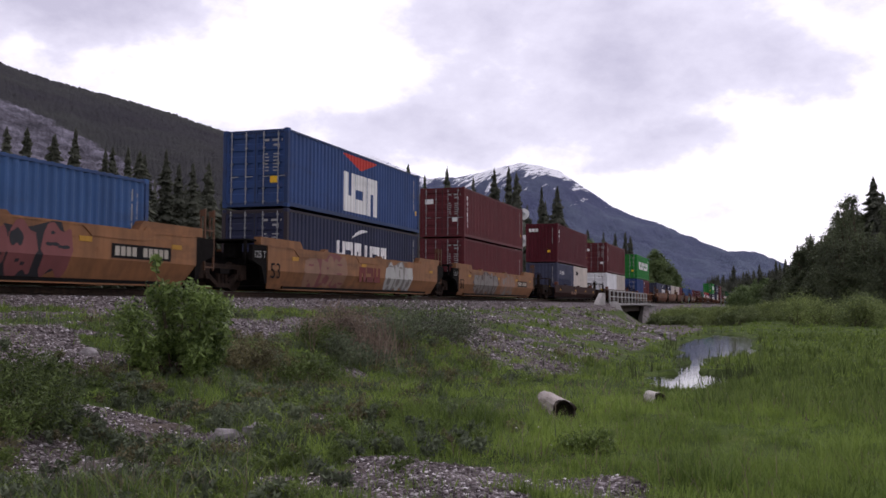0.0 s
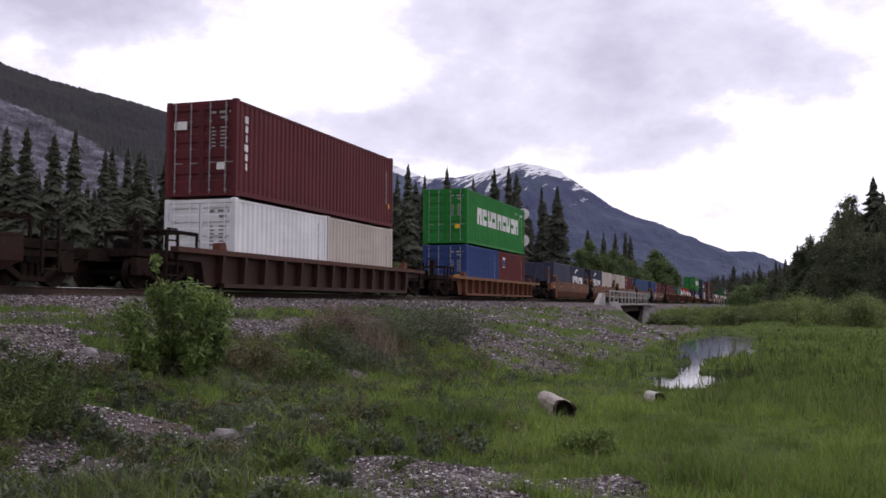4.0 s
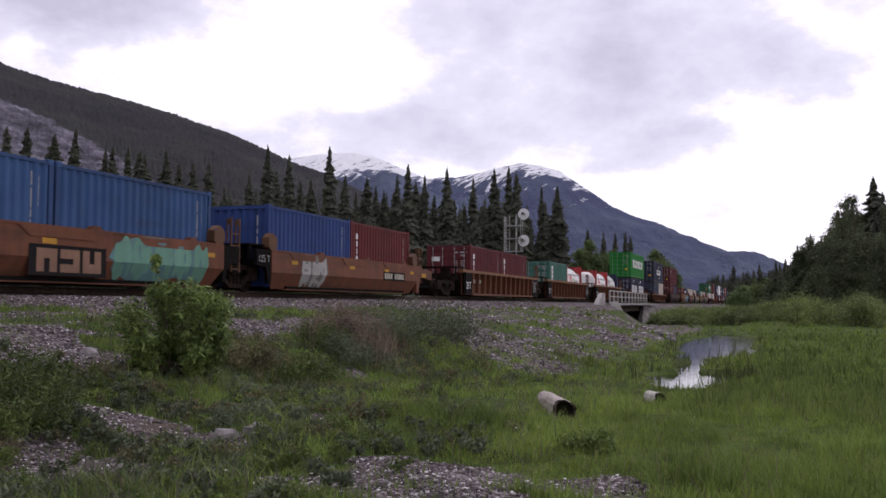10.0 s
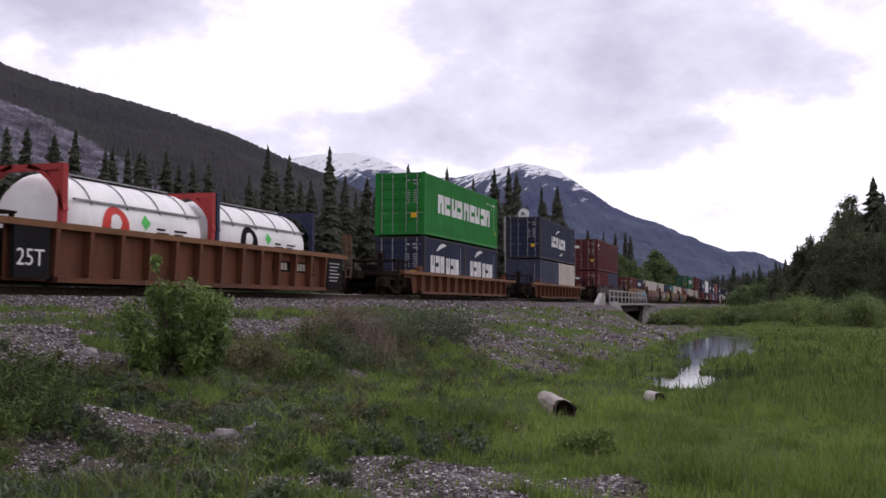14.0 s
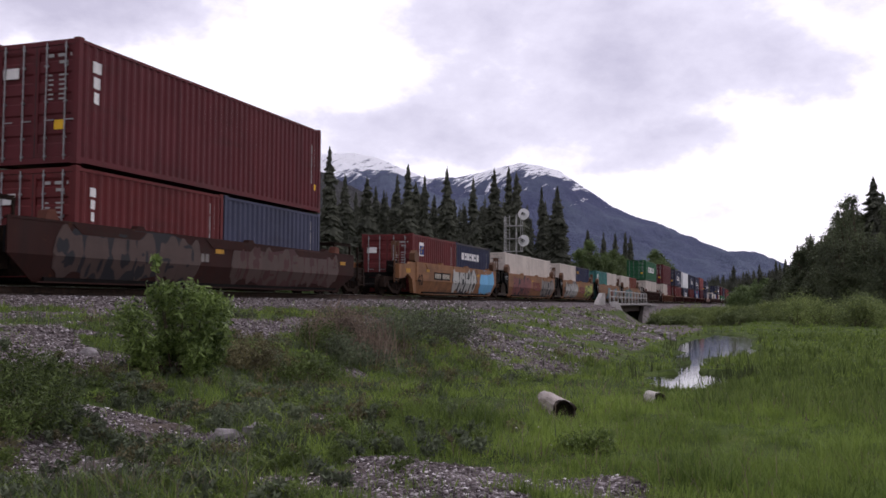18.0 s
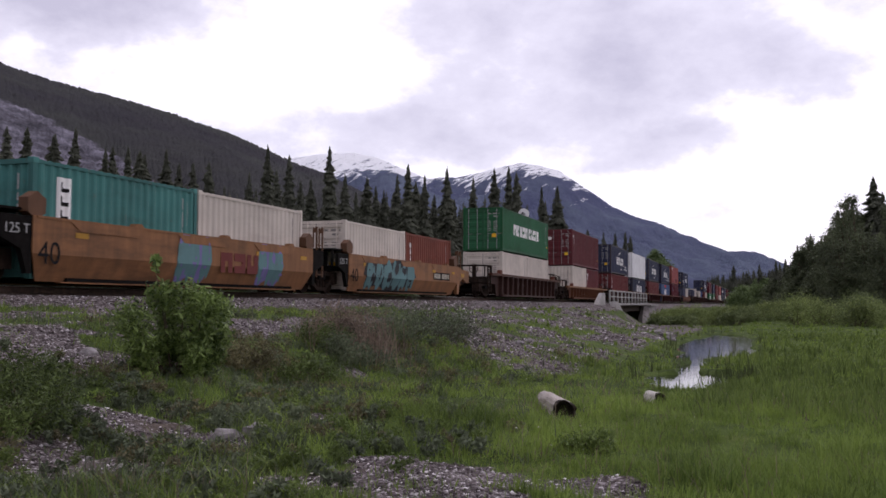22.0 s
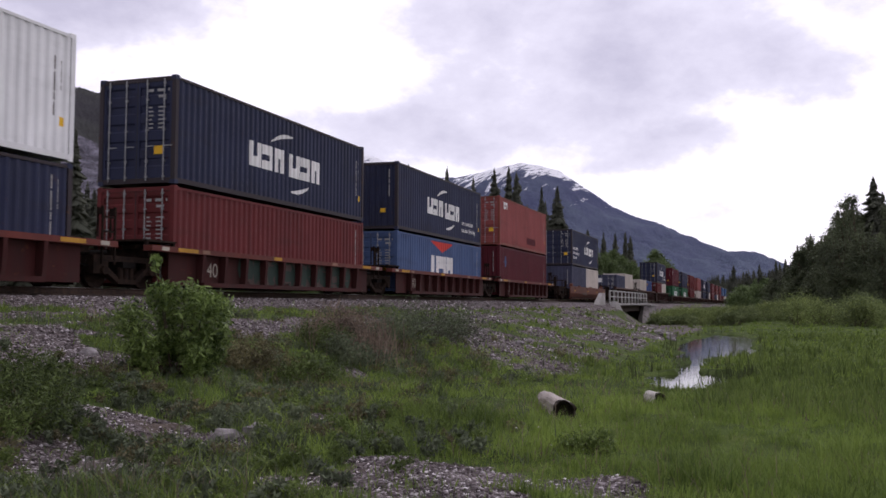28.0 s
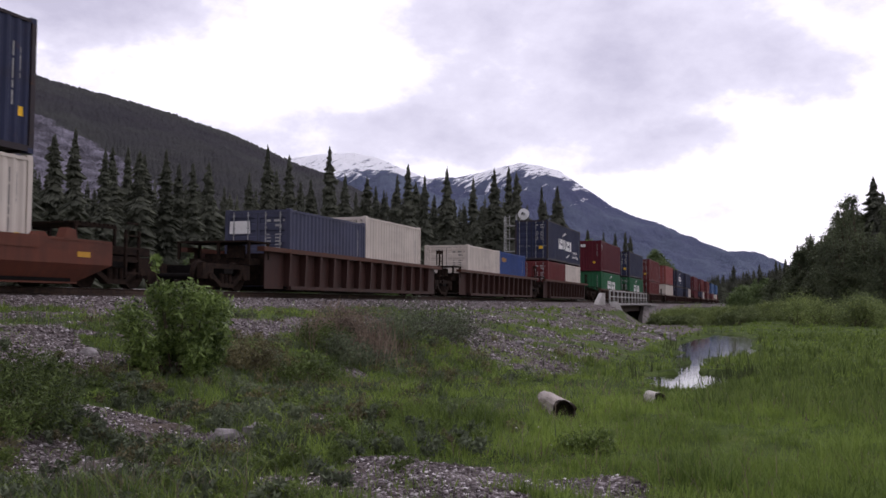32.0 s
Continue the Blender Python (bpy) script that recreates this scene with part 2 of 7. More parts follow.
CONCRETE = plain("concrete", (0.42, 0.40, 0.39), (0.26, 0.24, 0.23), 3)
STAINED = plain("stained_concrete", (0.27, 0.24, 0.235), (0.10, 0.085, 0.08), 1.6, stretch=(1, 1, 0.5))
STEEL = plain("grey_steel", (0.46, 0.45, 0.46), (0.28, 0.27, 0.27), 6, 0.5, 0.3)
PALE_STEEL = plain("pale_grey_paint", (0.5, 0.49, 0.48), (0.34, 0.33, 0.32), 5)
RUSTY = plain("rusted_steel", (0.085, 0.05, 0.035), (0.035, 0.024, 0.02), 7, 0.8, 0.2)
RAILTOP = plain("polished_rail", (0.55, 0.53, 0.52), (0.35, 0.33, 0.32), 8, 0.28, 0.9, 0.05)
GRIME = plain("grimy_black_iron", (0.013, 0.011, 0.0105), (0.006, 0.005, 0.005), 8, 0.92, 0.0)
RUBBER_BLACK = plain("black_enamel", (0.02, 0.02, 0.022), None, 6, 0.5)
TIE = plain("sleeper_timber", (0.09, 0.07, 0.06), (0.04, 0.032, 0.03), 5, stretch=(0.4, 4, 4))
WHITE_MARK = paint("white_lettering", (0.72, 0.70, 0.70), 0.25, 0.25)
DIM_MARK = paint("worn_white_print", (0.34, 0.33, 0.33), 0.4, 0.3)
REFLECTOR = paint("worn_yellow_reflector", (0.42, 0.22, 0.03), 0.5, 0.5)
GREY_MARK = paint("grey_print", (0.2, 0.185, 0.18), 0.3, 0.1)
YELLOW_MARK = paint("yellow_plate", (0.72, 0.42, 0.03), 0.2, 0.1)
RED_MARK = paint("red_emblem", (0.55, 0.05, 0.04), 0.2, 0.1)
BLACK_MARK = paint("black_panel", (0.014, 0.013, 0.014), 0.2, 0.1, 0.8, 0.02)
GREEN_MARK = paint("green_sticker", (0.1, 0.5, 0.12), 0.1, 0.0)
ROD = plain("galvanised_rod", (0.36, 0.355, 0.37), (0.2, 0.2, 0.21), 10, 0.5, 0.4)

CAR_PAINT = {
    "yellow": paint("yellow_car_paint", (0.225, 0.103, 0.046), 0.75, 0.7),
    "orange": paint("orange_car_paint", (0.15, 0.056, 0.03), 0.75, 0.7),
    "ochre": paint("ochre_car_paint", (0.135, 0.05, 0.025), 0.8, 0.8),
    "brown": paint("brown_car_paint", (0.044, 0.018, 0.0145), 0.7, 0.7),
    # this red is darkened to hold the shade under the top chord
    "red": paint("shaded_red_car_paint", (0.048, 0.0115, 0.011), 0.7, 0.6, 0.55, 0.08),
    "rust": paint("rust_car_paint", (0.115, 0.036, 0.022), 0.7, 0.6),
    "dark": paint("dark_car_paint", (0.034, 0.0125, 0.0105), 0.7, 0.5, 0.6, 0.06),
}
# faded, rusty chords; the red panels below are darkened for the chord's shade
CHORD_PAINT = {"ochre": paint("faded_ochre_chord", (0.20, 0.092, 0.042), 0.6, 0.7), "brown": paint("rusty_brown_chord", (0.072, 0.027, 0.017), 0.6, 0.7), "red": paint("rusty_red_chord", (0.12, 0.028, 0.022), 0.6, 0.7)}
BOX_PAINT = {
    "green": paint("green_box_paint", (0.016, 0.185, 0.03), 0.35, 0.12),
    "deepgreen": paint("deep_green_box_paint", (0.022, 0.105, 0.048), 0.4, 0.2),
    "blue": paint("blue_box_paint", (0.029, 0.060, 0.17), 0.4, 0.3),
    "royal": paint("royal_blue_box_paint", (0.027, 0.055, 0.18), 0.35, 0.15),
    "sky": paint("light_blue_box_paint", (0.06, 0.094, 0.20), 0.45, 0.35),
    "azure": paint("azure_box_paint", (0.038, 0.085, 0.205), 0.4, 0.2),
    "navy": paint("navy_box_paint", (0.024, 0.028, 0.062), 0.4, 0.25),
    "slate": paint("slate_box_paint", (0.055, 0.058, 0.098), 0.4, 0.2),
    "maroon": paint("maroon_box_paint", (0.102, 0.019, 0.024), 0.4, 0.2),
    "wine": paint("wine_box_paint", (0.085, 0.010, 0.018), 0.35, 0.15),
    "brick": paint("brick_red_box_paint", (0.118, 0.0205, 0.022), 0.45, 0.3),
    "coral": paint("coral_box_paint", (0.25, 0.062, 0.060), 0.4, 0.2),
    "brownred": paint("brown_red_box_paint", (0.16, 0.043, 0.028), 0.4, 0.3),
    "teal": paint("teal_box_paint", (0.055, 0.175, 0.165), 0.45, 0.5),
    "seagreen": paint("sea_green_box_paint", (0.055, 0.15, 0.12), 0.5, 0.4),
    "cream": paint("cream_box_paint", (0.53, 0.468, 0.422), 0.25, 0.12),
    "white": paint("white_box_paint", (0.72, 0.71, 0.73), 0.15, 0.08),
    "tankwhite": paint("white_tank_paint", (0.76, 0.74, 0.74), 0.15, 0.05, 0.35),
    "tankred": paint("red_frame_paint", (0.36, 0.045, 0.045), 0.3, 0.2),
}


# ---- mesh helpers ----
class Geo:
    def __init__(self):
        self.v, self.f = [], []

    def add(self, pts, faces):
        n = len(self.v)
        self.v += [tuple(p) for p in pts]
        self.f += [tuple(n + i for i in q) for q in faces]
        return self

    def box(self, x0, x1, y0, y1, z0, z1):
        return self.add([(x0, y0, z0), (x1, y0, z0), (x1, y1, z0), (x0, y1, z0), (x0, y0, z1), (x1, y0, z1), (x1, y1, z1), (x0, y1, z1)],
                        [(0, 3, 2, 1), (4, 5, 6, 7), (0, 1, 5, 4), (1, 2, 6, 5), (2, 3, 7, 6), (3, 0, 4, 7)])

    def bevel_box(self, x0, x1, y0, y1, z0, z1, c):
        """A box whose upright edges and top edges are chamfered."""
        ring = lambda d: [(x0 + d, y0), (x1 - d, y0), (x1, y0 + d), (x1, y1 - d), (x1 - d, y1), (x0 + d, y1), (x0, y1 - d), (x0, y0 + d)]
        low, inner = ring(c), [(min(max(x, x0 + c), x1 - c), min(max(y, y0 + c), y1 - c)) for x, y in ring(c)]
        pts = [(x, y, z0) for x, y in low] + [(x, y, z1 - c) for x, y in low] + [(x, y, z1) for x, y in inner]
        fs = [tuple(range(7, -1, -1)), tuple(range(16, 24))]
        for k in (0, 8):
            fs += [(k + i, k + (i + 1) % 8, k + 8 + (i + 1) % 8, k + 8 + i) for i in range(8)]
        return self.add(pts, fs)

    def prism(self, outline, axis, a, b):
        """An outline in the two other axes, pushed from a to b along axis 0, 1 or 2."""
        n = len(outline)
        put = (lambda p, t: (t, p[0], p[1])) if axis == 0 else (lambda p, t: (p[0], t, p[1])) if axis == 1 else (lambda p, t: (p[0], p[1], t))
        pts = [put(p, a) for p in outline] + [put(p, b) for p in outline]
        return self.add(pts, [tuple(range(n - 1, -1, -1)), tuple(range(n, 2 * n))] + [(i, (i + 1) % n, n + (i + 1) % n, n + i) for i in range(n)])

    def tube(self, p, q, r, r2=None, n=8, caps=True):
        p, q = Vector(p), Vector(q)
        r2 = r if r2 is None else r2
        d = (q - p).normalized()
        a = d.orthogonal().normalized()
        b = d.cross(a)
        pts = [p + (a * math.cos(t) + b * math.sin(t)) * r for t in (math.tau * i / n for i in range(n))]
        pts += [q + (a * math.cos(t) + b * math.sin(t)) * r2 for t in (math.tau * i / n for i in range(n))]
        fs = [(i, (i + 1) % n, n + (i + 1) % n, n + i) for i in range(n)]
        if caps:
            fs += [tuple(range(n - 1, -1, -1)), tuple(range(n, 2 * n))]
        return self.add(pts, fs)

    def mesh(self, name, mat, smooth=False):
        me = bpy.data.meshes.new(name)
        me.from_pydata(self.v, [], self.f)
        if smooth:
            me.polygons.foreach_set("use_smooth", [True] * len(me.polygons))
        me.materials.append(mat)
        return me


def dress(ob, mat):
    """Give one object its own paint on a mesh that it shares."""
    ob.material_slots[0].link = "OBJECT"
    ob.material_slots[0].material = mat
    return ob


def part(name, data, mat, parent, label=""):
    """One mesh object under a thing or a part. data: a Geo, or a mesh to be shared."""
    me = data.mesh(name, mat) if isinstance(data, Geo) else data
    ob = new(name, me)
    if isinstance(data, bpy.types.Mesh) and mat is not None and me.materials[0] is not mat:
        dress(ob, mat)
    ob.parent = parent
    return tagged(ob, label) if label else ob


def array_mesh(name, verts, faces, mat, smooth=False):
    """A mesh from numpy arrays; all faces have the same number of corners."""
    me = bpy.data.meshes.new(name)
    k = faces.shape[1]
    me.vertices.add(len(verts)); me.vertices.foreach_set("co", np.ascontiguousarray(verts, np.float32).ravel())
    me.loops.add(faces.size); me.loops.foreach_set("vertex_index", np.ascontiguousarray(faces, np.int32).ravel())
    me.polygons.add(len(faces)); me.polygons.foreach_set("loop_start", np.arange(0, faces.size, k, dtype=np.int32))
    me.update(calc_edges=True)
    if smooth:
        me.polygons.foreach_set("use_smooth", [True] * len(faces))
    me.materials.append(mat)
    return me


def lettering(text, size, mat_, name="number"):
    """Words as a flat mesh in the y-z plane, facing +x, with its left end at the origin."""
    cu = bpy.data.curves.new(name, "FONT")
    cu.body, cu.size, cu.extrude = text, size, 0.002
    tmp = bpy.data.objects.new(name, cu)
    me = bpy.data.meshes.new_from_object(tmp)
    bpy.data.objects.remove(tmp)
    me.transform(Matrix(((0, 0, 1, 0), (1, 0, 0, 0), (0, 1, 0, 0), (0, 0, 0, 1))))
    me.materials.clear(); me.materials.append(mat_)
    return me


# ---- the land ----
def smooth(t):
    t = np.clip(t, 0, 1)
    return t * t * (3 - 2 * t)


def ripple(x, y, s, seed=0.0):
    """Cheap smooth unevenness, about -1 to 1, of about s metres."""
    a, b = x / s * 2.1 + seed, y / s * 2.1 - seed * 1.7
    return (np.sin(a + 1.3 * np.sin(b * 0.7)) * np.cos(b + 1.1 * np.sin(a * 0.6 + seed)) + 0.5 * np.sin(2.3 * a + 0.7 * b + seed) * np.sin(1.9 * b - 0.5 * a)) / 1.3


def pond(x, y):
    """Above 0 inside the open water."""
    u = x - TRACK_X
    w = 0.22 * ripple(x, y, 2.2, 3.0) + 0.16 * ripple(x, y, 0.9, 1.0) + 0.12 * ripple(x, y, 0.45, 2.5)
    near = 1 - np.hypot((x + 1.72) / 1.35, (y - 24.4) / 3.1) + w * 0.9
    mid = 1 - np.hypot((x + 2.15) / 0.38, (y - 29.6) / 4.2) + w * 0.5
    far = 1 - np.hypot((x + 2.25) / 1.95, (y - 49.0) / 17.0) + w * 0.5
    lobe = 1 - np.hypot((x + 1.0) / 0.95, (y - 40.5) / 4.5) + w * 0.5
    foot = 1 - np.hypot((x + 2.7) / 0.75, (y - 35.5) / 4.0) + w * 0.5
    return np.maximum.reduce([near, mid, far, lobe, foot])


def channel(x, y):
    """The stream bed that runs under the bridge."""
    return smooth((np.where(y < 103, 21.0, 13.0) - np.abs(y - 103.5)) / 7.0)


def ground_z(x, y):
    u = x - TRACK_X
    r = np.hypot(x, y)
    toe = 9.8 + 2.3 * smooth((y - 15) / 12) - 6.2 * smooth((y - 50) / 26)
    low = -1.46 - 0.38 * smooth((r - 12) / 9) + 0.05 * ripple(x, y, 3.0) + 0.03 * ripple(x, y, 1.1, 2.0)
    knee = 4.6 - 1.2 * smooth((y - 55) / 14)
    slope = np.clip((u - knee) / np.maximum(toe - knee, 1), 0, 1)
    side = -0.36 + (low + 0.36) * (0.6 * slope + 0.4 * smooth(slope)) + 0.07 * ripple(x, y, 1.7, 5.0) * smooth((u - 3.6) / 1.5)
    z = np.where(u < knee, np.interp(u, (1.75, 3.3, 4.6), (0.10, -0.26, -0.36)), side)
    behind = np.interp(u, (-260, -60, -9, -4.6, -3.3, -1.75), (26, 3.0, -0.6, -0.5, -0.26, 0.10)) + 0.25 * ripple(x, y, 14.0) * smooth((-u - 6) / 8)
    z = np.where(u < 0, behind, z)
    wet = smooth(pond(x, y) * 2.2)
    z = z - 0.5 * wet * smooth((u - 8) / 2)
    # beyond the track the bed is closed, unseen, to keep the bridge opening dark
    cut = channel(x, y) * np.where(u > 2.2, smooth((15 - u) / 3), smooth((12.5 - np.abs(y - 105.0)) / 1.2) * smooth((5.5 + u) / 2))
    z = z * (1 - cut) + np.minimum(z, -2.15) * cut
    rise = smooth((r - 400) / 2000)
    return z + rise * 6 * (1 + ripple(x, y, 300.0))


def gravel(x, y):
    """0 in turf, 1 where stones lie bare."""
    u = x - TRACK_X
    g = np.where(np.abs(u) < 3.3, 1.0, 0.0)
    g = np.maximum(g, smooth((4.3 - np.abs(u)) / 0.8) * 0.75)
    field = smooth((u - 3.4) / 0.8) * smooth((7.9 - u) / 1.2) * smooth((15.5 - y) / 3.0) * np.clip(0.98 + 0.42 * ripple(x, y, 1.3, 17.0) + 0.3 * ripple(x, y, 0.5, 19.0), 0, 1.05)
    strip = np.exp(-((u - 4.3 - 0.25 * ripple(x, y, 2.5)) / 0.55) ** 2)
    g = np.maximum(g, field * (0.95 - 0.75 * strip * smooth((y - 9) / 3)))
    mid = smooth((u - 3.4) / 0.8) * smooth((6.6 - u) / 1.0) * smooth((y - 12) / 3.0) * smooth((27 - y) / 3.0)
    g = np.maximum(g, mid * (0.78 - 0.5 * strip + 0.25 * ripple(x, y, 2.0, 4.0)))
    g = np.maximum(g, smooth((u - 3.6) / 1.2) * smooth((12.1 - u) / 1.4) * smooth((y - 22 + 0.5 * (u - 7)) / 4.0) * smooth((92 - y) / 6) * (0.64 + 0.32 * ripple(x, y, 4.5, 11.0) + 0.3 * ripple(x, y, 1.6, 21.0)))
    for cx, cy, rx, ry, k in GRAVEL_SPOTS:
        g = np.maximum(g, k * smooth(1.3 * (1.2 - np.hypot((x - cx) / rx, (y - cy) / ry) + 0.3 * ripple(x, y, 0.8, cx) + 0.25 * ripple(x, y, 0.33, cy))))
    g = g + (0.16 * ripple(x, y, 0.9, 7.0) + 0.12 * ripple(x, y, 0.37, 3.0)) * (g > 0.05) * (np.abs(u) > 3.4)
    g = g * (1 - green(x, y))
    return np.where(pond(x, y) > -0.2, 0.0, g)


def green(x, y):
    """Fresh grass that has grown over the ballast shoulder."""
    q = np.zeros_like(x * 1.0)
    for cx, cy, rx, ry in GREEN_SPOTS:
        q = np.maximum(q, smooth(2.0 * (1.15 - np.hypot((x - cx) / rx, (y - cy) / ry) + 0.35 * ripple(x, y, 0.9, cx) + 0.2 * ripple(x, y, 0.35, cy))))
    return q


GREEN_SPOTS = [(-12.1, 22.6, 1.0, 2.6), (-13.0, 14.0, 0.25, 1.4), (-12.2, 14.4, 0.3, 0.8), (-10.8, 13.1, 0.5, 0.6), (-9.7, 12.3, 0.5, 0.5), (-11.0, 27.0, 0.9, 2.0), (-12.8, 29.5, 0.4, 2.0), (-8.6, 32.0, 0.5, 2.2), (-7.4, 38.5, 0.6, 3.0), (-9.6, 42.0, 0.5, 2.6), (-6.6, 46.0, 0.5, 3.0)]
GRAVEL_SPOTS = [(-6.5, 8.75, 1.25, 0.5, 1.0), (-5.75, 6.7, 1.0, 1.0, 0.95), (-6.6, 7.2, 0.6, 0.6, 0.9), (-2.5, 7.35, 1.0, 0.9, 1.2),
                (-1.35, 7.35, 0.62, 0.62, 1.2), (-3.2, 6.7, 1.0, 0.75, 1.1), (-5.4, 8.5, 0.7, 0.4, 0.9), (-2.2, 6.3, 1.2, 0.5, 1.05), (-4.9, 10.4, 0.5, 0.3, 0.7), (-6.0, 12.6, 0.6, 0.3, 0.7), (-5.0, 13.5, 0.5, 0.3, 0.65), (-7.6, 16.6, 0.5, 0.5, 0.7)]


def build_ground():
    near = lambda a, b, step: np.arange(a, b, step)
    xs = np.concatenate([-np.geomspace(4500, 60, 40), near(-59, -22, 1.4), near(-21, 4.0, 0.16), near(4.0, 30, 0.9), np.geomspace(31, 4500, 42)])
    ys = np.concatenate([-np.geomspace(4500, 8, 30), near(-7, 3, 0.8), near(3, 30, 0.16), near(30, 64, 0.35), near(64, 130, 0.8), np.geomspace(131, 4600, 46)])
    X, Y = np.meshgrid(xs, ys, indexing="ij")
    Z = ground_z(X, Y)
    g = gravel(X, Y)
    Z = Z + 0.02 * g * ripple(X, Y, 0.31, 9.0) * (np.abs(X - TRACK_X) > 1.8)
    n, m = X.shape
    idx = np.arange(n * m).reshape(n, m)
    faces = np.stack([idx[:-1, :-1], idx[1:, :-1], idx[1:, 1:], idx[:-1, 1:]], -1).reshape(-1, 4)
    me = array_mesh("ground", np.stack([X, Y, Z], -1).reshape(-1, 3), faces, GROUND, True)
    at = me.attributes.new("gravel", "FLOAT", "POINT")
    at.data.foreach_set("value", g.astype(np.float32).ravel())
    tagged(new("ground", me), "uneven meadow and gravel embankment with patchy grass", "ground", kind="structure")
    water = array_mesh("water", np.array([(-6.6, 20, -1.93), (4, 20, -1.93), (4, 64, -1.93), (-6.6, 64, -1.93)]), np.array([[0, 1, 2, 3]]), WATER)
    tagged(new("water", water), "still pond water mirroring the bright sky", "water", kind="structure")
    stream = array_mesh("stream", np.array([(-40, 90, -1.98), (-2, 90, -1.98), (-2, 116, -1.98), (-40, 116, -1.98)]), np.array([[0, 1, 2, 3]]), WATER)
    tagged(new("stream_water", stream), "dark stream water under the bridge", "water", kind="structure")


def build_track():
    """Two rails with polished heads, sleepers in ballast."""
    for k, side in enumerate((-0.755, 0.755)):
        x = TRACK_X + side
        rail = new("rail", None)
        rail.location = (x, 0, 0)
        tagged(rail, "rusty steel rail with a polished head on sleepers", "rail", "rails", "structure")
        prof = [(-0.07, 0.14), (0.07, 0.14), (0.07, 0.155), (0.012, 0.175), (0.012, 0.275), (0.034, 0.285), (0.034, 0.312), (-0.034, 0.312), (-0.034, 0.285), (-0.012, 0.275), (-0.012, 0.175), (-0.07, 0.155)]
        part("web", Geo().prism(prof, 1, -60, 420), RUSTY, rail)
        part("head", Geo().prism([(-0.03, 0.3125), (0.03, 0.3125), (0.026, 0.32), (-0.026, 0.32)], 1, -60, 420), RAILTOP, rail, "polished running surface")
    bed = new("track_bed", None)
    tagged(bed, "timber sleepers laid in grey ballast", "sleepers", kind="structure")
    tie = Geo().bevel_box(-1.3, 1.3, -0.115, 0.115, -0.06, 0.14, 0.012).mesh("sleeper", TIE)
    rng = random.Random(4)
    for i in range(150):
        o = part("sleeper", tie, None, bed)
        o.matrix_basis = pose(TRACK_X + rng.uniform(-0.03, 0.03), 8 + i * 0.54, rng.uniform(-0.012, 0.0), 0, 0, rng.uniform(-1, 1))
    far = Geo()
    for i in list(range(-60, 0)) + list(range(150, 480)):
        y = 8 + i * 0.54
        far.box(TRACK_X - 1.3, TRACK_X + 1.3, y - 0.115, y + 0.115, -0.05, 0.138)
    tagged(part("sleepers", far, TIE, bed), kind="stuff")


def build_bridge():
    b = new("railway_bridge", None)
    b.location = (TRACK_X, 103, 0)
    tagged(b, "short steel deck bridge with grey pipe railing and concrete abutments", "bridge", kind="structure")
    part("girder", Geo().box(1.5, 1.9, -10.5, 14.5, -0.8, -0.12), RUSTY, b, "dark steel girder")
    part("girder", Geo().box(-1.9, -1.5, -10.5, 14.5, -0.8, -0.12), RUSTY, b)
    part("deck", Geo().box(-2.6, 2.5, -12.5, 14.5, -0.12, 0.09), CONCRETE, b)
    post = Geo().box(-0.07, 0.07, -0.07, 0.07, 0.0, 1.15).mesh("post", PALE_STEEL)
    y = -17.5
    while y <= 10.1:
        part("post", post, None, b).location = (2.42, y, 0.06)
        y += 2.5
    for z in (0.62, 1.16):
        part("railing", Geo().box(2.38, 2.46, -17.7, 10.2, z, z + 0.1), PALE_STEEL, b)
    top = [(2.0, 8.0), (2.4, 7.6), (2.9, 7.8), (3.1, 8.6), (3.1, 15.5), (2.0, 15.5)]
    foot = [(1.9, 4.6), (2.6, 3.8), (3.6, 4.4), (4.2, 6.0), (4.2, 15.5), (1.9, 15.5)]
    a = Geo().add([(x, y, -2.9) for x, y in foot] + [(x, y, -0.2) for x, y in top], [tuple(range(5, -1, -1)), tuple(range(6, 12))] + [(i, (i + 1) % 6, 6 + (i + 1) % 6, 6 + i) for i in range(6)])
    part("wing_wall", a, STAINED, b, "stained rounded concrete wing wall")
    part("abutment", Geo().box(-3.2, 1.95, 13.0, 15.5, -2.9, -0.13), STAINED, b, "stained concrete abutment")
    part("coping", Geo().box(1.9, 3.25, 7.5, 15.6, -0.2, -0.06), CONCRETE, b, "pale concrete coping")
    part("abutment", Geo().prism([(-3.2, -2.7), (2.3, -2.7), (1.9, -0.13), (-3.2, -0.13)], 1, -12.6, -10.4), CONCRETE, b)
    part("wing_wall", Geo().prism([(-21.0, -0.35), (-20.6, 0.22), (-19.6, 0.22), (-15.2, -1.15), (-15.0, -1.75), (-16.0, -1.75)], 0, 3.0, 3.5), CONCRETE, b, "pale leaning concrete slab")
    part("wing_wall", Geo().prism([(-2.6, -0.35), (2.2, -0.35), (2.2, 0.95), (1.0, 0.95)], 0, 2.2, 2.55), CONCRETE, b, "pale concrete wedge").location = (0, -23.0, 0)


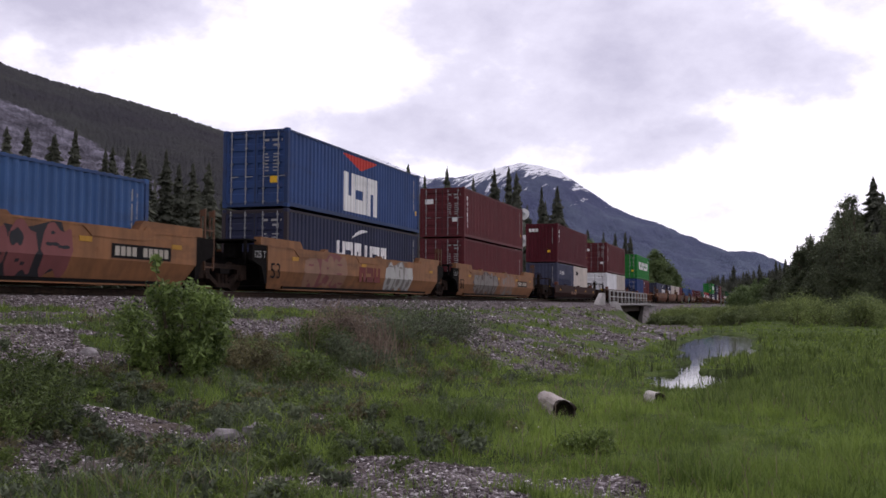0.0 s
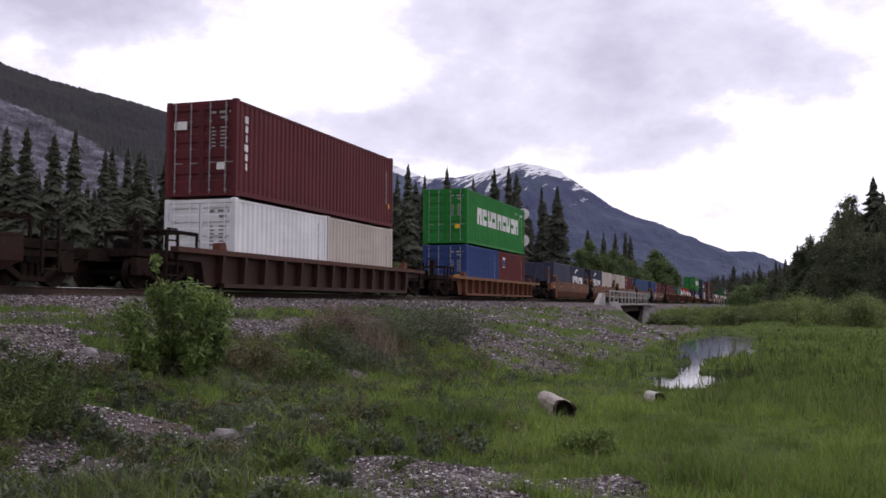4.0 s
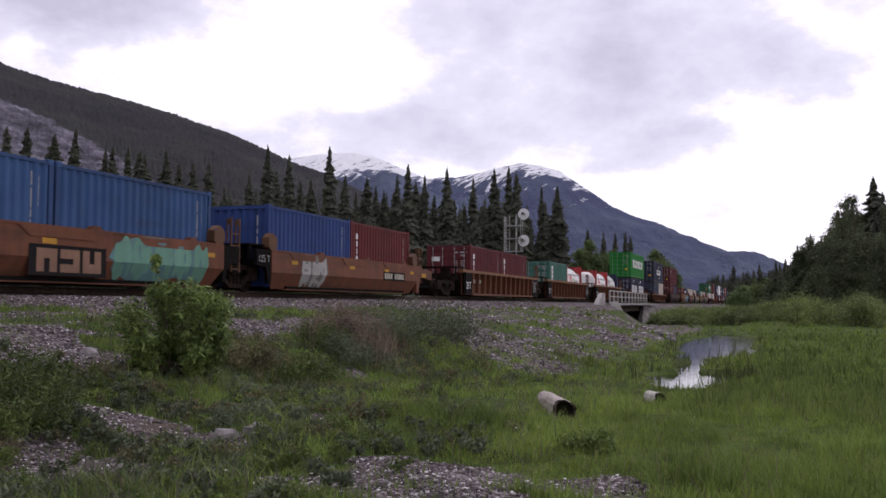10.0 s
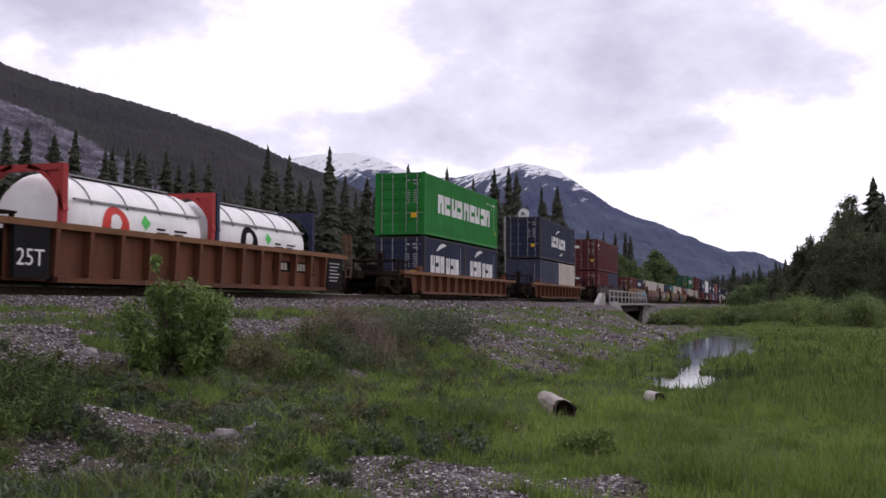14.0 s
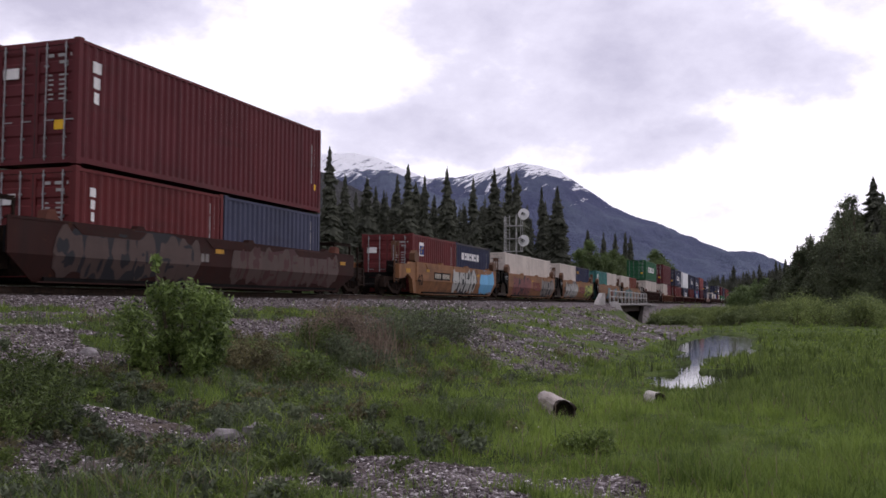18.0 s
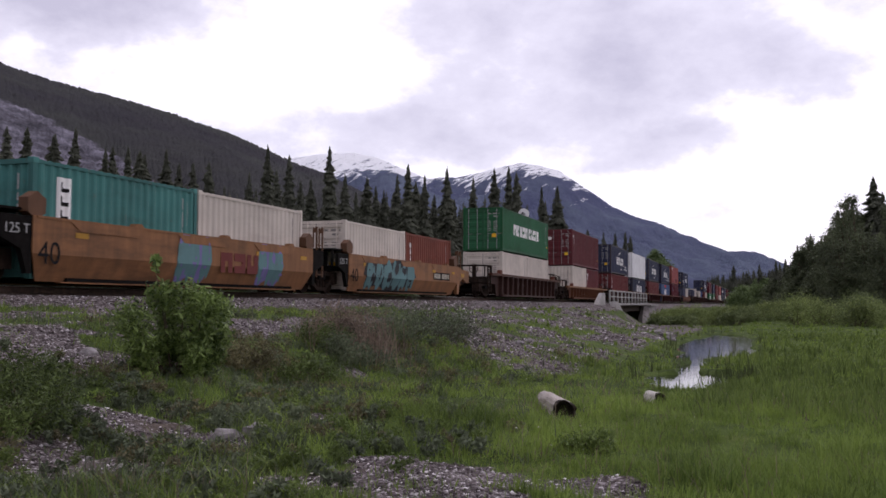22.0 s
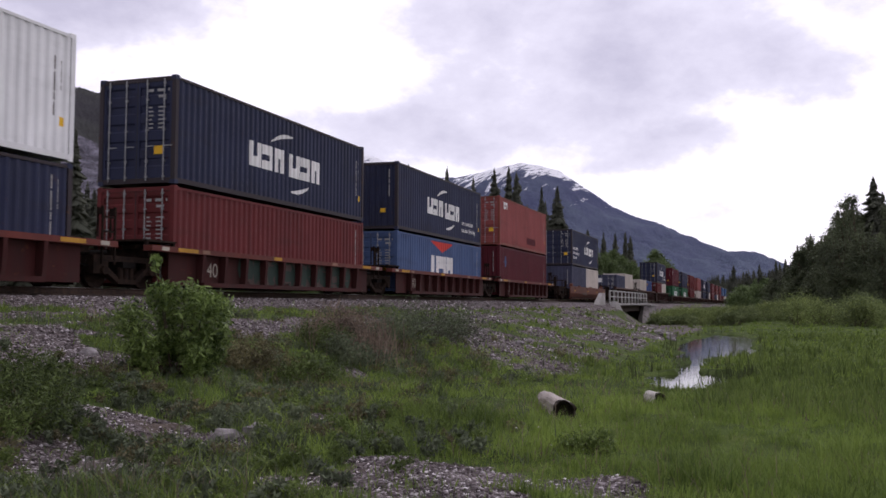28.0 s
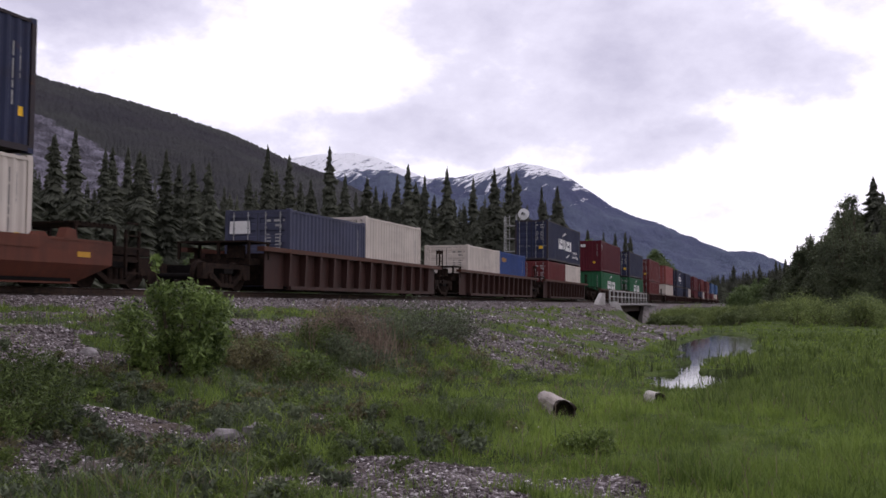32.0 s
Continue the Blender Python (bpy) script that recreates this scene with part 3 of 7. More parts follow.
def build_signal():
    s = new("signal_mast", None)
    x, y = -25.7, 99.0
    s.location = (x, y, float(ground_z(np.array(x), np.array(y))) + 2.2)
    tagged(s, "grey railway signal mast with ladder and two round targets", "signal mast")
    part("mast", Geo().tube((0, 0, -2.3), (0, 0, 8.0), 0.11, 0.09, 10), STEEL, s)
    part("base", Geo().box(-0.4, 0.4, -0.4, 0.4, -2.4, -1.9), CONCRETE, s)
    lad = Geo()
    for dx in (-1.25, -0.75):
        lad.box(dx - 0.03, dx + 0.03, -0.03, 0.03, -2.0, 8.0)
    for i in range(22):
        lad.box(-1.25, -0.75, -0.02, 0.02, 0.6 + i * 0.34, 0.64 + i * 0.34)
    part("ladder", lad, STEEL, s)
    for z in (4.0, 5.4, 6.8):
        part("platform", Geo().box(-1.3, 0.65, -0.45, 0.45, z, z + 0.08), STEEL, s, "grey steel service platform")
    for dx in (-1.25, 0.6):
        for dy in (-0.42, 0.42):
            part("cage_post", Geo().box(dx - 0.03, dx + 0.03, dy - 0.03, dy + 0.03, 4.0, 7.8), STEEL, s)
    for z in (8.1, 5.2):
        h = part("target", Geo().tube((0.85, -0.12, z), (0.85, -0.08, z), 0.62, None, 24), BOX_PAINT["white"], s, "round pale signal target")
        part("lamp_hood", Geo().tube((0.85, -0.5, z), (0.85, -0.12, z), 0.17, 0.14, 12, False), RUBBER_BLACK, h)
        part("bracket", Geo().box(0.0, 0.85, -0.06, 0.06, z - 0.05, z + 0.05), STEEL, h)


def ridge_mesh(name, crest, d0, d1, back, mat, rough, seed, label, rock=None, fuzz=0.7):
    """A mountain side: crest gives (degrees left, degrees up) of a few summits and saddles, the slope runs from d0 out to d1."""
    az = np.array([c[0] for c in crest][::-1], float)
    el = np.array([c[1] for c in crest][::-1], float)
    A = np.linspace(az[0], az[-1], int(14 * (az[-1] - az[0])))
    e = np.interp(A, az, el)
    T = np.concatenate([np.linspace(0, 1, 60), 1 + np.linspace(0.03, 1, 14)])
    AA, TT = np.meshgrid(np.radians(A), T, indexing="ij")
    top = np.tan(np.radians(e))[:, None] * d1
    D = np.where(TT <= 1, d0 + (d1 - d0) * TT, d1 + (TT - 1) * back)
    X, Y = -np.sin(AA) * D, np.cos(AA) * D
    amp = 0.0
    for i, sc in enumerate((700, 330, 150, 70, 33)):
        amp = amp + (1 - np.abs(ripple(X, Y, sc, seed + i * 1.7))) * 0.5 ** i
    amp = amp / 1.94 - 0.42
    shape = np.where(TT <= 1, TT ** 1.15, 1 - (TT - 1) * 0.7)
    Z = top * shape + rough * amp * np.where(TT <= 1, 0.25 + 0.75 * np.sin(np.pi * np.clip(TT, 0, 1)) ** 0.7, 0.25)
    Z = Z - 4 + np.random.default_rng(int(seed)).normal(0, fuzz, Z.shape) * (TT > 0.1)
    n, m = X.shape
    idx = np.arange(n * m).reshape(n, m)
    faces = np.stack([idx[:-1, :-1], idx[:-1, 1:], idx[1:, 1:], idx[1:, :-1]], -1).reshape(-1, 4)
    me = array_mesh(name, np.stack([X, Y, Z], -1).reshape(-1, 3), faces, mat, True)
    at = me.attributes.new("rock", "FLOAT", "POINT")
    rk = np.zeros_like(X) if rock is None else rock(np.degrees(AA), np.degrees(np.arctan2(Z, D)))
    at.data.foreach_set("value", rk.astype(np.float32).ravel())
    tagged(new(name, me), label, "mountain", kind="structure")


def build_mountains():
    # the slopes' blue-grey holds distance haze, put into the base colour
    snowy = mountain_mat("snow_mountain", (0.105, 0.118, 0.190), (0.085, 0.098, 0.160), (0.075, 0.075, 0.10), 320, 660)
    wood = mountain_mat("wooded_mountain", (0.062, 0.060, 0.060), (0.042, 0.041, 0.050), (0.12, 0.112, 0.14), 0, 0)
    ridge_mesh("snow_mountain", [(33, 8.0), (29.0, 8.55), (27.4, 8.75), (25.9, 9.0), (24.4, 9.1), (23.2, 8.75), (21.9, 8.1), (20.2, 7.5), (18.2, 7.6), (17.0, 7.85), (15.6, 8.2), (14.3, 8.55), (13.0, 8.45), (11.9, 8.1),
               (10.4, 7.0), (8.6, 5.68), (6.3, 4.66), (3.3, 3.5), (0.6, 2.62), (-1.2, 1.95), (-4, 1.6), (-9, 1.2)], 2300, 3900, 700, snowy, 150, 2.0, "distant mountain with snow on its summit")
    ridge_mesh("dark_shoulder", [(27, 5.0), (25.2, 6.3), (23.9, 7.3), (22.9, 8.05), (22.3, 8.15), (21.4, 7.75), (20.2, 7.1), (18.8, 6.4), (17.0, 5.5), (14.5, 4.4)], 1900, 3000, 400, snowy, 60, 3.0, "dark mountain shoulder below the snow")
    ridge_mesh("wooded_mountain", [(75, 19.0), (60, 17.5), (50, 15.6), (44.4, 13.0), (42.0, 12.45), (38.4, 11.75), (35.3, 11.1), (32.1, 10.15), (30.0, 9.3), (28.2, 8.5), (26.2, 7.85), (24.4, 7.0), (22.0, 5.6), (19.0, 4.0), (15.0, 2.4), (11, 1.2)],
               420, 1500, 500, wood, 26, 5.0, "dark conifer-clad mountain side with a grey cliff", fuzz=0.75, rock=
               lambda a, e: smooth((e - 2.0) / 2.0) * smooth((11.4 - 0.31 * (44.6 - a) - 0.022 * (44.6 - a) ** 2 - e) / 0.5) * smooth((a - 34.5) / 2.0) * 0.5)


# ---- trees and plants ----
def spruce_mesh(seed, h=1.0, full=0.17, levels=78):
    """A spruce of height 1: whorls of drooping, ragged branches, thinning to the tip."""
    rng = np.random.default_rng(seed)
    V, F = [], []
    bare = 0.10 * rng.random()
    for i in range(levels):
        t = i / (levels - 1)
        z = 0.05 + 0.935 * t ** 0.95
        swell = 1 + 0.12 * math.sin(t * 19 + seed) + 0.12 * math.sin(t * 43 + 2 * seed)
        R = full * ((1 - t) ** 0.74 - bare * t * (1 - t)) * swell * (0.75 + 0.45 * rng.random()) * (0.72 + 0.28 * min(1, t * 6)) + 0.006
        n = int(10 - 3 * t)
        a0 = rng.random() * 6.28
        for k in range(n):
            a = a0 + 6.283 * k / n + rng.normal(0, 0.3)
            r = R * (0.35 + 0.85 * rng.random() ** 1.2)
            c, s = math.cos(a), math.sin(a)
            droop = 0.4 + 0.5 * rng.random()
            w = r * (0.32 + 0.2 * rng.random()) + 0.005
            # a spray of three tapering lobes
            for da, rl in ((0, 1.0), (0.45, 0.8), (-0.45, 0.76)):
                ca, sa = math.cos(a + da), math.sin(a + da)
                q = r * rl
                j = len(V)
                V += [(0.15 * q * ca, 0.15 * q * sa, z), (0.55 * q * ca - w * 0.5 * sa, 0.55 * q * sa + w * 0.5 * ca, z - droop * q * 0.6),
                      (q * ca, q * sa, z - droop * q * 1.1 + 0.02 * q), (0.55 * q * ca + w * 0.5 * sa, 0.55 * q * sa - w * 0.5 * ca, z - droop * q * 0.6 - 0.3 * w)]
                F.append((j, j + 1, j + 2, j + 3))
            # foliage that hangs below the branch
            j, hang = len(V), 0.012 + 0.16 * r
            V += [(0.1 * r * c, 0.1 * r * s, z + 0.012), (r * c, r * s, z - droop * r), (0.72 * r * c - 0.1 * r * s, 0.72 * r * s + 0.1 * r * c, z - droop * r * 0.8 - hang * 0.8), (0.25 * r * c, 0.25 * r * s, z - droop * r * 0.3 - hang)]
            F.append((j, j + 1, j + 2, j + 3))
    return array_mesh("crown", np.array(V) * h, np.array(F), NEEDLE)


def crown_mesh(name, seed, blobs, count, size, mat, hollow=0.45, slim=0.5, soft_=0.0):
    """A crown of many small leaf clumps gathered round uneven masses; blobs: (x, y, z, r)."""
    rng = np.random.default_rng(seed)
    B = np.array(blobs, float)
    w = B[:, 3] ** 2
    pick = rng.choice(len(B), count, p=w / w.sum())
    d = rng.normal(size=(count, 3))
    d /= np.linalg.norm(d, axis=1)[:, None]
    rad = (hollow + (1 - hollow) * rng.random(count) ** 0.6) * (0.85 + 0.35 * rng.random(count))
    P = B[pick, :3] + d * (B[pick, 3] * rad)[:, None]
    if soft_:
        P = B[pick, :3] + rng.normal(size=(count, 3)) * (B[pick, 3] * soft_)[:, None]
    a = rng.normal(size=(count, 3)); a /= np.linalg.norm(a, axis=1)[:, None]
    b = np.cross(a, rng.normal(size=(count, 3))); b /= np.linalg.norm(b, axis=1)[:, None]
    s = size * (0.55 + 0.9 * rng.random(count))[:, None]
    V = np.stack([P - a * s, P + b * s * slim, P + a * s, P - b * s * slim * 0.85], 1).reshape(-1, 3)
    F = np.arange(count * 4).reshape(-1, 4)
    return array_mesh(name, V, F, mat)


def put(left, dist):
    a = radians(left)
    return -math.sin(a) * dist, math.cos(a) * dist


def gz(x, y):
    return float(ground_z(np.array(float(x)), np.array(float(y))))


SPRUCES = {}


def spruce(left, dist, h, k=0, wide=1.0, lean=0.0):
    if k not in SPRUCES:
        SPRUCES[k] = (spruce_mesh(20 + k, 1.0, (0.15, 0.125, 0.165, 0.135, 0.115)[k % 5]), Geo().tube((0, 0, -0.02), (0, 0, 0.97), 0.011, 0.002, 7).mesh("trunk", BARK))
    x, y = put(left, dist)
    t = new("spruce", None)
    tagged(t, "tall dark green spruce with drooping branches", "tree", "spruces behind the railway")
    t.matrix_basis = Matrix.Translation((x, y, gz(x, y) - 0.1)) @ pose(0, 0, 0, lean, lean * 0.5, k * 77 + left * 31)
    t.scale = (h * wide, h * wide, h)
    for name, me in zip(("crown", "trunk"), SPRUCES[k]):
        part(name, me, None, t)
    return t


def wood(name, rows, seed, label):
    """Spruces too far off or too crowded to count, in one mesh. rows: (degrees left, distance, height, width)."""
    rng = np.random.default_rng(seed)
    kinds = [spruce_mesh(60 + k, 1.0, (0.13, 0.11, 0.145)[k], 36) for k in range(3)]
    shapes = []
    for me in kinds:
        co = np.empty(len(me.vertices) * 3, np.float32)
        me.vertices.foreach_get("co", co)
        shapes.append(co.reshape(-1, 3))
        bpy.data.meshes.remove(me)
    V = []
    for left, dist, h, wide in rows:
        x, y = put(left, dist)
        q = shapes[rng.integers(3)]
        t = rng.uniform(0, 6.283)
        c, k = math.cos(t), math.sin(t)
        V.append(np.stack([x + (q[:, 0] * c - q[:, 1] * k) * h * wide, y + (q[:, 0] * k + q[:, 1] * c) * h * wide, gz(x, y) - 0.1 + q[:, 2] * h], -1))
    V = np.concatenate(V)
    tagged(new(name, array_mesh(name, V, np.arange(len(V)).reshape(-1, 4), NEEDLE)), label, "trees", kind="stuff")


def build_spruces():
    rng = random.Random(11)
    # (degrees left, distance, height): the spruces whose tips stand out
    left = [(44.2, 54, 9.0), (43.2, 52, 8.8), (41.75, 56, 9.2), (40.65, 50, 8.7), (39.1, 62, 9.1), (38.56, 66, 9.7), (37.8, 70, 10.2), (37.2, 68, 9.8), (36.7, 72, 10.1), (35.6, 72, 10.7),
            (34.9, 74, 10.1), (34.0, 70, 9.8), (33.1, 76, 10.7)]
    mid = [(30.8, 88, 11.0), (29.8, 84, 13.2), (29.2, 92, 12.0), (28.4, 90, 13.2), (27.8, 96, 11.5), (27.1, 92, 11.2), (26.05, 88, 14.0), (25.0, 98, 12.9),
           (24.3, 104, 11.6), (23.7, 100, 13.0), (23.2, 108, 12.6), (22.6, 104, 12.0), (21.9, 108, 14.2), (21.2, 102, 14.8), (20.7, 112, 14.0), (20.2, 104, 14.0)]
    right = [(19.6, 116, 13.0), (18.85, 112, 16.2), (18.3, 120, 13.0), (17.7, 124, 12.6), (17.1, 116, 15.6), (16.4, 126, 13.0), (15.9, 122, 17.6), (15.0, 126, 18.4),
             (14.5, 120, 17.2), (13.9, 138, 14.5), (13.0, 136, 17.0), (12.1, 132, 17.0), (10.25, 165, 13.0)]
    for i, (a, d, h) in enumerate(left + mid + right):
        spruce(a, d, h * 1.02, i % 5, (0.98 if i < 13 else 0.86) + 0.24 * rng.random(), rng.uniform(-1, 1))
    # lower ones filling the wood behind
    for i in range(118):
        a = rng.uniform(11.5, 48)
        d = (40 + 14 * rng.random()) / math.sin(radians(a)) * rng.uniform(1.0, 1.3)
        spruce(a, d, d * rng.uniform(0.06, 0.108), rng.randrange(5), 0.9 + 0.35 * rng.random())
    rows = []
    for i in range(130):
        a = 14 + 34 * (i + rng.random()) / 130
        d = (42 + 16 * rng.random()) / math.sin(radians(a)) * rng.uniform(1.0, 1.2)
        rows.append((a, d, d * rng.uniform(0.075, 0.112), 1.05 + 0.4 * rng.random()))
    wood("spruce_wood", rows, 3, "dense dark spruce wood behind the railway")


def broadleaf(left, dist, h, w, seed, mat, dark=""):
    x, y = put(left, dist)
    t = new("broadleaf_tree", None)
    t.location = (x, y, gz(x, y) - 0.1)
    tagged(t, "leafy green broadleaf tree with an uneven crown", "tree", "trees round the meadow")
    rng = random.Random(seed)
    g = Geo().tube((0, 0, 0), (0.1 * w, 0, h * 0.55), 0.018 * h, 0.010 * h, 8).tube((0.1 * w, 0, h * 0.55), (0.05 * w, 0.1, h * 0.8), 0.010 * h, 0.003 * h, 6)
    blobs = []
    for i in range(64):
        a, t_ = rng.uniform(0, 6.28), rng.uniform(0.14, 1.0)
        spread = w * 0.5 * (math.sin(math.pi * min(1, 0.25 + 0.72 * t_)) ** 0.7 * (0.75 + 0.4 * rng.random()))
        r = rng.uniform(0.35, 1.0) * spread
        p = (math.cos(a) * r, math.sin(a) * r, h * (0.08 + 0.88 * t_))
        blobs.append((*p, w * rng.uniform(0.07, 0.16) * (1.25 - 0.75 * t_)))
        if i % 2 == 0:
            g.tube((0.05 * w, 0, p[2] * 0.72), p, 0.006 * h, 0.002 * h, 5)
    part("trunk", g, BARK, t)
    part("crown", crown_mesh("crown", seed, blobs, int(5200 + 640 * h), max(0.07, dist * 0.0010), mat, 0.1, 0.5, 0.95), None, t)


def build_broadleaves():
    rng = random.Random(5)
    # round the meadow, beyond the pond: (degrees left, distance, height, width)
    for a, d, h, w in [(-1.3, 126, 6.6, 3.0), (-1.75, 112, 8.0, 2.6), (-2.35, 112, 9.6, 3.0), (-2.75, 108, 8.6, 3.0), (-3.05, 112, 10.0, 3.2), (-3.5, 106, 9.6, 3.6), (-3.85, 112, 12.6, 3.4), (-4.2, 110, 13.4, 3.6),
                       (-4.5, 112, 14.3, 3.8), (-4.75, 106, 12.0, 4.0), (-5.05, 112, 12.8, 3.4), (-6.4, 108, 12.6, 4.4), (-7.2, 106, 13.0, 4.8), (-8.2, 102, 13.2, 5.2), (-4.0, 103, 8.6, 4.4), (-5.2, 102, 9.4, 4.6), (-6.0, 101, 9.0, 4.6),
                       (-0.4, 150, 5.6, 3.6)]:
        broadleaf(a, d, h, w, rng.randrange(999), DECID_LEAF)
    for i in range(22):
        d = rng.uniform(150, 185)
        broadleaf(-2.2 + 3.7 * (i + rng.random()) / 22, d, d * rng.uniform(0.024, 0.038), rng.uniform(3.2, 4.8), rng.randrange(999), PALE_LEAF)
    for a, d, h, wide in [(-5.75, 112, 16.2, 1.5), (-5.45, 118, 12.6, 1.4), (-6.2, 110, 14.0, 1.5), (-6.9, 116, 14.4, 1.5), (-5.9, 104, 11.0, 1.6), (-4.9, 120, 13.0, 1.3), (-3.5, 118, 10.0, 1.3), (-2.0, 124, 9.4, 1.1), (-1.72, 130, 9.8, 1.0),
                          (-1.07, 150, 8.9, 1.1), (-0.55, 150, 8.8, 1.1), (0.35, 175, 9.2, 1.2), (1.79, 200, 10.0, 1.2), (-7.6, 112, 14.4, 1.5)]:
        spruce(a, d, h, rng.randrange(5), wide)
    # the far wood closes the valley
    rows = []
    for i in range(120):
        a = -2.4 + 5.7 * (i + rng.random()) / 120
        d = rng.uniform(190, 260) if a < 1.9 else rng.uniform(19.5, 22) / math.sin(radians(a))
        top = 2.45 - 0.24 * (a + 1) + rng.uniform(-0.55, 0.1)
        rows.append((a, d, d * math.tan(radians(top)) + 1.9, 1.25))
    for i in range(18):
        a = rng.uniform(-9, -2.4)
        d = rng.uniform(118, 136)
        rows.append((a, d, d * rng.uniform(0.06, 0.095), 1.4))
    wood("far_wood", rows, 4, "dark spruce wood across the valley")
    # paler trees behind the railway
    for a, d, h, w in [(11.2, 150, 7.0, 3.6), (10.7, 146, 9.4, 3.6), (10.1, 152, 11.0, 4.0), (9.7, 150, 8.4, 3.6), (9.2, 160, 9.6, 4.2), (8.7, 164, 10.2, 4.4), (8.1, 170, 9.4, 4.0), (7.6, 176, 8.6, 4.0), (7.1, 190, 8.0, 4.4), (6.3, 215, 12.6, 5.5), (5.85, 225, 12.8, 5.5), (5.3, 230, 9.0, 5),
                       (13.6, 104, 3.6, 3.2), (12.8, 110, 3.8, 3.2), (14.6, 100, 3.6, 3), (21.8, 74, 3.6, 2.8), (33.6, 52, 3.0, 2.2), (27.8, 66, 3.2, 2.5)]:
        broadleaf(a, d, h, w, rng.randrange(999), PALE_LEAF)
    for a, d, h in [(8.6, 185, 14.5), (8.0, 190, 15.0), (7.7, 180, 13.6), (9.3, 180, 14.0), (10.25, 165, 13.5), (5.0, 250, 10.0)]:
        spruce(a, d, h, rng.randrange(5))


PALE_LEAF = leafy("pale_broadleaf", (0.165, 0.225, 0.088), (0.075, 0.108, 0.046))


def shrub(name, x, y, h, w, count, leaf, mat, seed, label, d=None):
    t = new(name, None)
    t.location = (x, y, gz(x, y))
    tagged(t, label, "bush")
    rng = random.Random(seed)
    g, blobs = Geo(), []
    for i in range(16):
        a, r = rng.uniform(0, 6.28), w * 0.5 * rng.uniform(0.2, 0.95)
        z = h * rng.uniform(0.3, 0.95) * (1 - 0.4 * (2 * r / w) ** 2)
        p = (math.cos(a) * r, math.sin(a) * r, z)
        g.tube((p[0] * 0.15, p[1] * 0.15, 0), (p[0] * 0.7, p[1] * 0.7, z * 0.65), 0.012, 0.008, 5, False).tube((p[0] * 0.7, p[1] * 0.7, z * 0.65), p, 0.008, 0.003, 4, False)
        blobs += [(*p, w * rng.uniform(d or 0.14, 0.2)), (p[0] * 0.8, p[1] * 0.8, p[2] * 0.45, w * rng.uniform(0.12, 0.18))]
    tagged(part("stem", g, BARK, t), kind="stuff")
    tagged(part("leaves", crown_mesh("leaves", seed, blobs, count, leaf, mat, 0.15, 0.32), None, t), kind="stuff")
    return t


def build_shrubs():
    t = shrub("shrub", -8.12, 11.62, 1.46, 1.5, 11500, 0.049, BUSH_LEAF, 3, "leafy green shrub on the gravel bank", 0.12)
    part("shoot", Geo().tube((-0.2, -0.1, 0.9), (-0.28, -0.1, 1.72), 0.008, 0.003, 5), BARK, t)
    part("leaves", crown_mesh("leaves", 8, [(-0.28, -0.1, 1.68, 0.09), (-0.26, -0.1, 1.55, 0.06)], 60, 0.05, BUSH_LEAF, 0.1), None, t)
    shrub("shrub", -7.45, 8.0, 0.42, 1.5, 6000, 0.028, DARK_SHRUB, 4, "low dense shrub on the bank")
    shrub("shrub", -8.3, 8.7, 0.42, 1.4, 5000, 0.03, DARK_SHRUB, 14, "low dense shrub on the bank")
    shrub("shrub", -7.0, 7.35, 0.3, 1.1, 3600, 0.026, DARK_SHRUB, 24, "low dense shrub on the bank")
    shrub("shrub", -8.75, 18.9, 0.85, 1.7, 5200, 0.034, DRY_GRASS, 5, "brownish leafless thicket on the slope")
    shrub("shrub", -8.75, 17.6, 0.62, 1.3, 3600, 0.034, DARK_SHRUB, 15, "dark green low bush on the slope")
    shrub("shrub", -8.35, 13.9, 0.5, 1.5, 3600, 0.034, SCRUB, 16, "olive scrub bush on the slope")
    shrub("shrub", -7.6, 14.6, 0.42, 1.3, 3000, 0.032, DARK_SHRUB, 17, "dark green low bush on the slope")
    shrub("shrub", -7.9, 17.4, 0.5, 1.6, 2600, 0.04, WEEDS, 6, "grey-green low bush on the slope")
    shrub("shrub", -8.6, 21.6, 0.75, 2.6, 5200, 0.036, WEEDS, 27, "grey-green low bush on the slope")
    shrub("shrub", -8.3, 24.2, 0.75, 2.8, 5200, 0.038, WEEDS, 7, "grey-green low bush on the slope")
    shrub("shrub", -1.62, 9.1, 0.2, 0.6, 1500, 0.028, HERB, 9, "small low green bush in the meadow")
    rng = random.Random(2)
    # willow scrub on the far side of the meadow and by the bridge
    say = "rounded willow bush at the edge of the meadow"
    for i in range(40):
        a = rng.uniform(-10.5, -1.2)
        d = rng.uniform(88, 112) - 2.2 * max(0, -a - 4)
        willow(a, d, rng.uniform(1.9, 2.9), rng.uniform(3.4, 5.6), WILLOW if rng.random() < 0.7 else WILLOW_DARK, 50 + i, say)
    for i in range(34):
        a = rng.uniform(-1.8, 3.6)
        d = rng.uniform(105, 150)
        willow(a, d, rng.uniform(1.1, 1.6) + 0.35 * max(0, 1.2 - a), rng.uniform(3.5, 6), WILLOW if rng.random() < 0.75 else WILLOW_DARK, 150 + i, say)
    for a, d, h in [(6.15, 106, 1.3), (5.7, 99, 1.2), (5.2, 104, 1.5), (4.7, 108, 1.6), (5.9, 92, 0.9), (4.2, 112, 1.8), (5.4, 86, 0.8), (3.8, 104, 1.5), (4.6, 82, 0.8)]:
        willow(a, d, h, 3.2, WILLOW if d > 93 else WILLOW_DARK, int(d * 7), "low willow bush beside the stream")


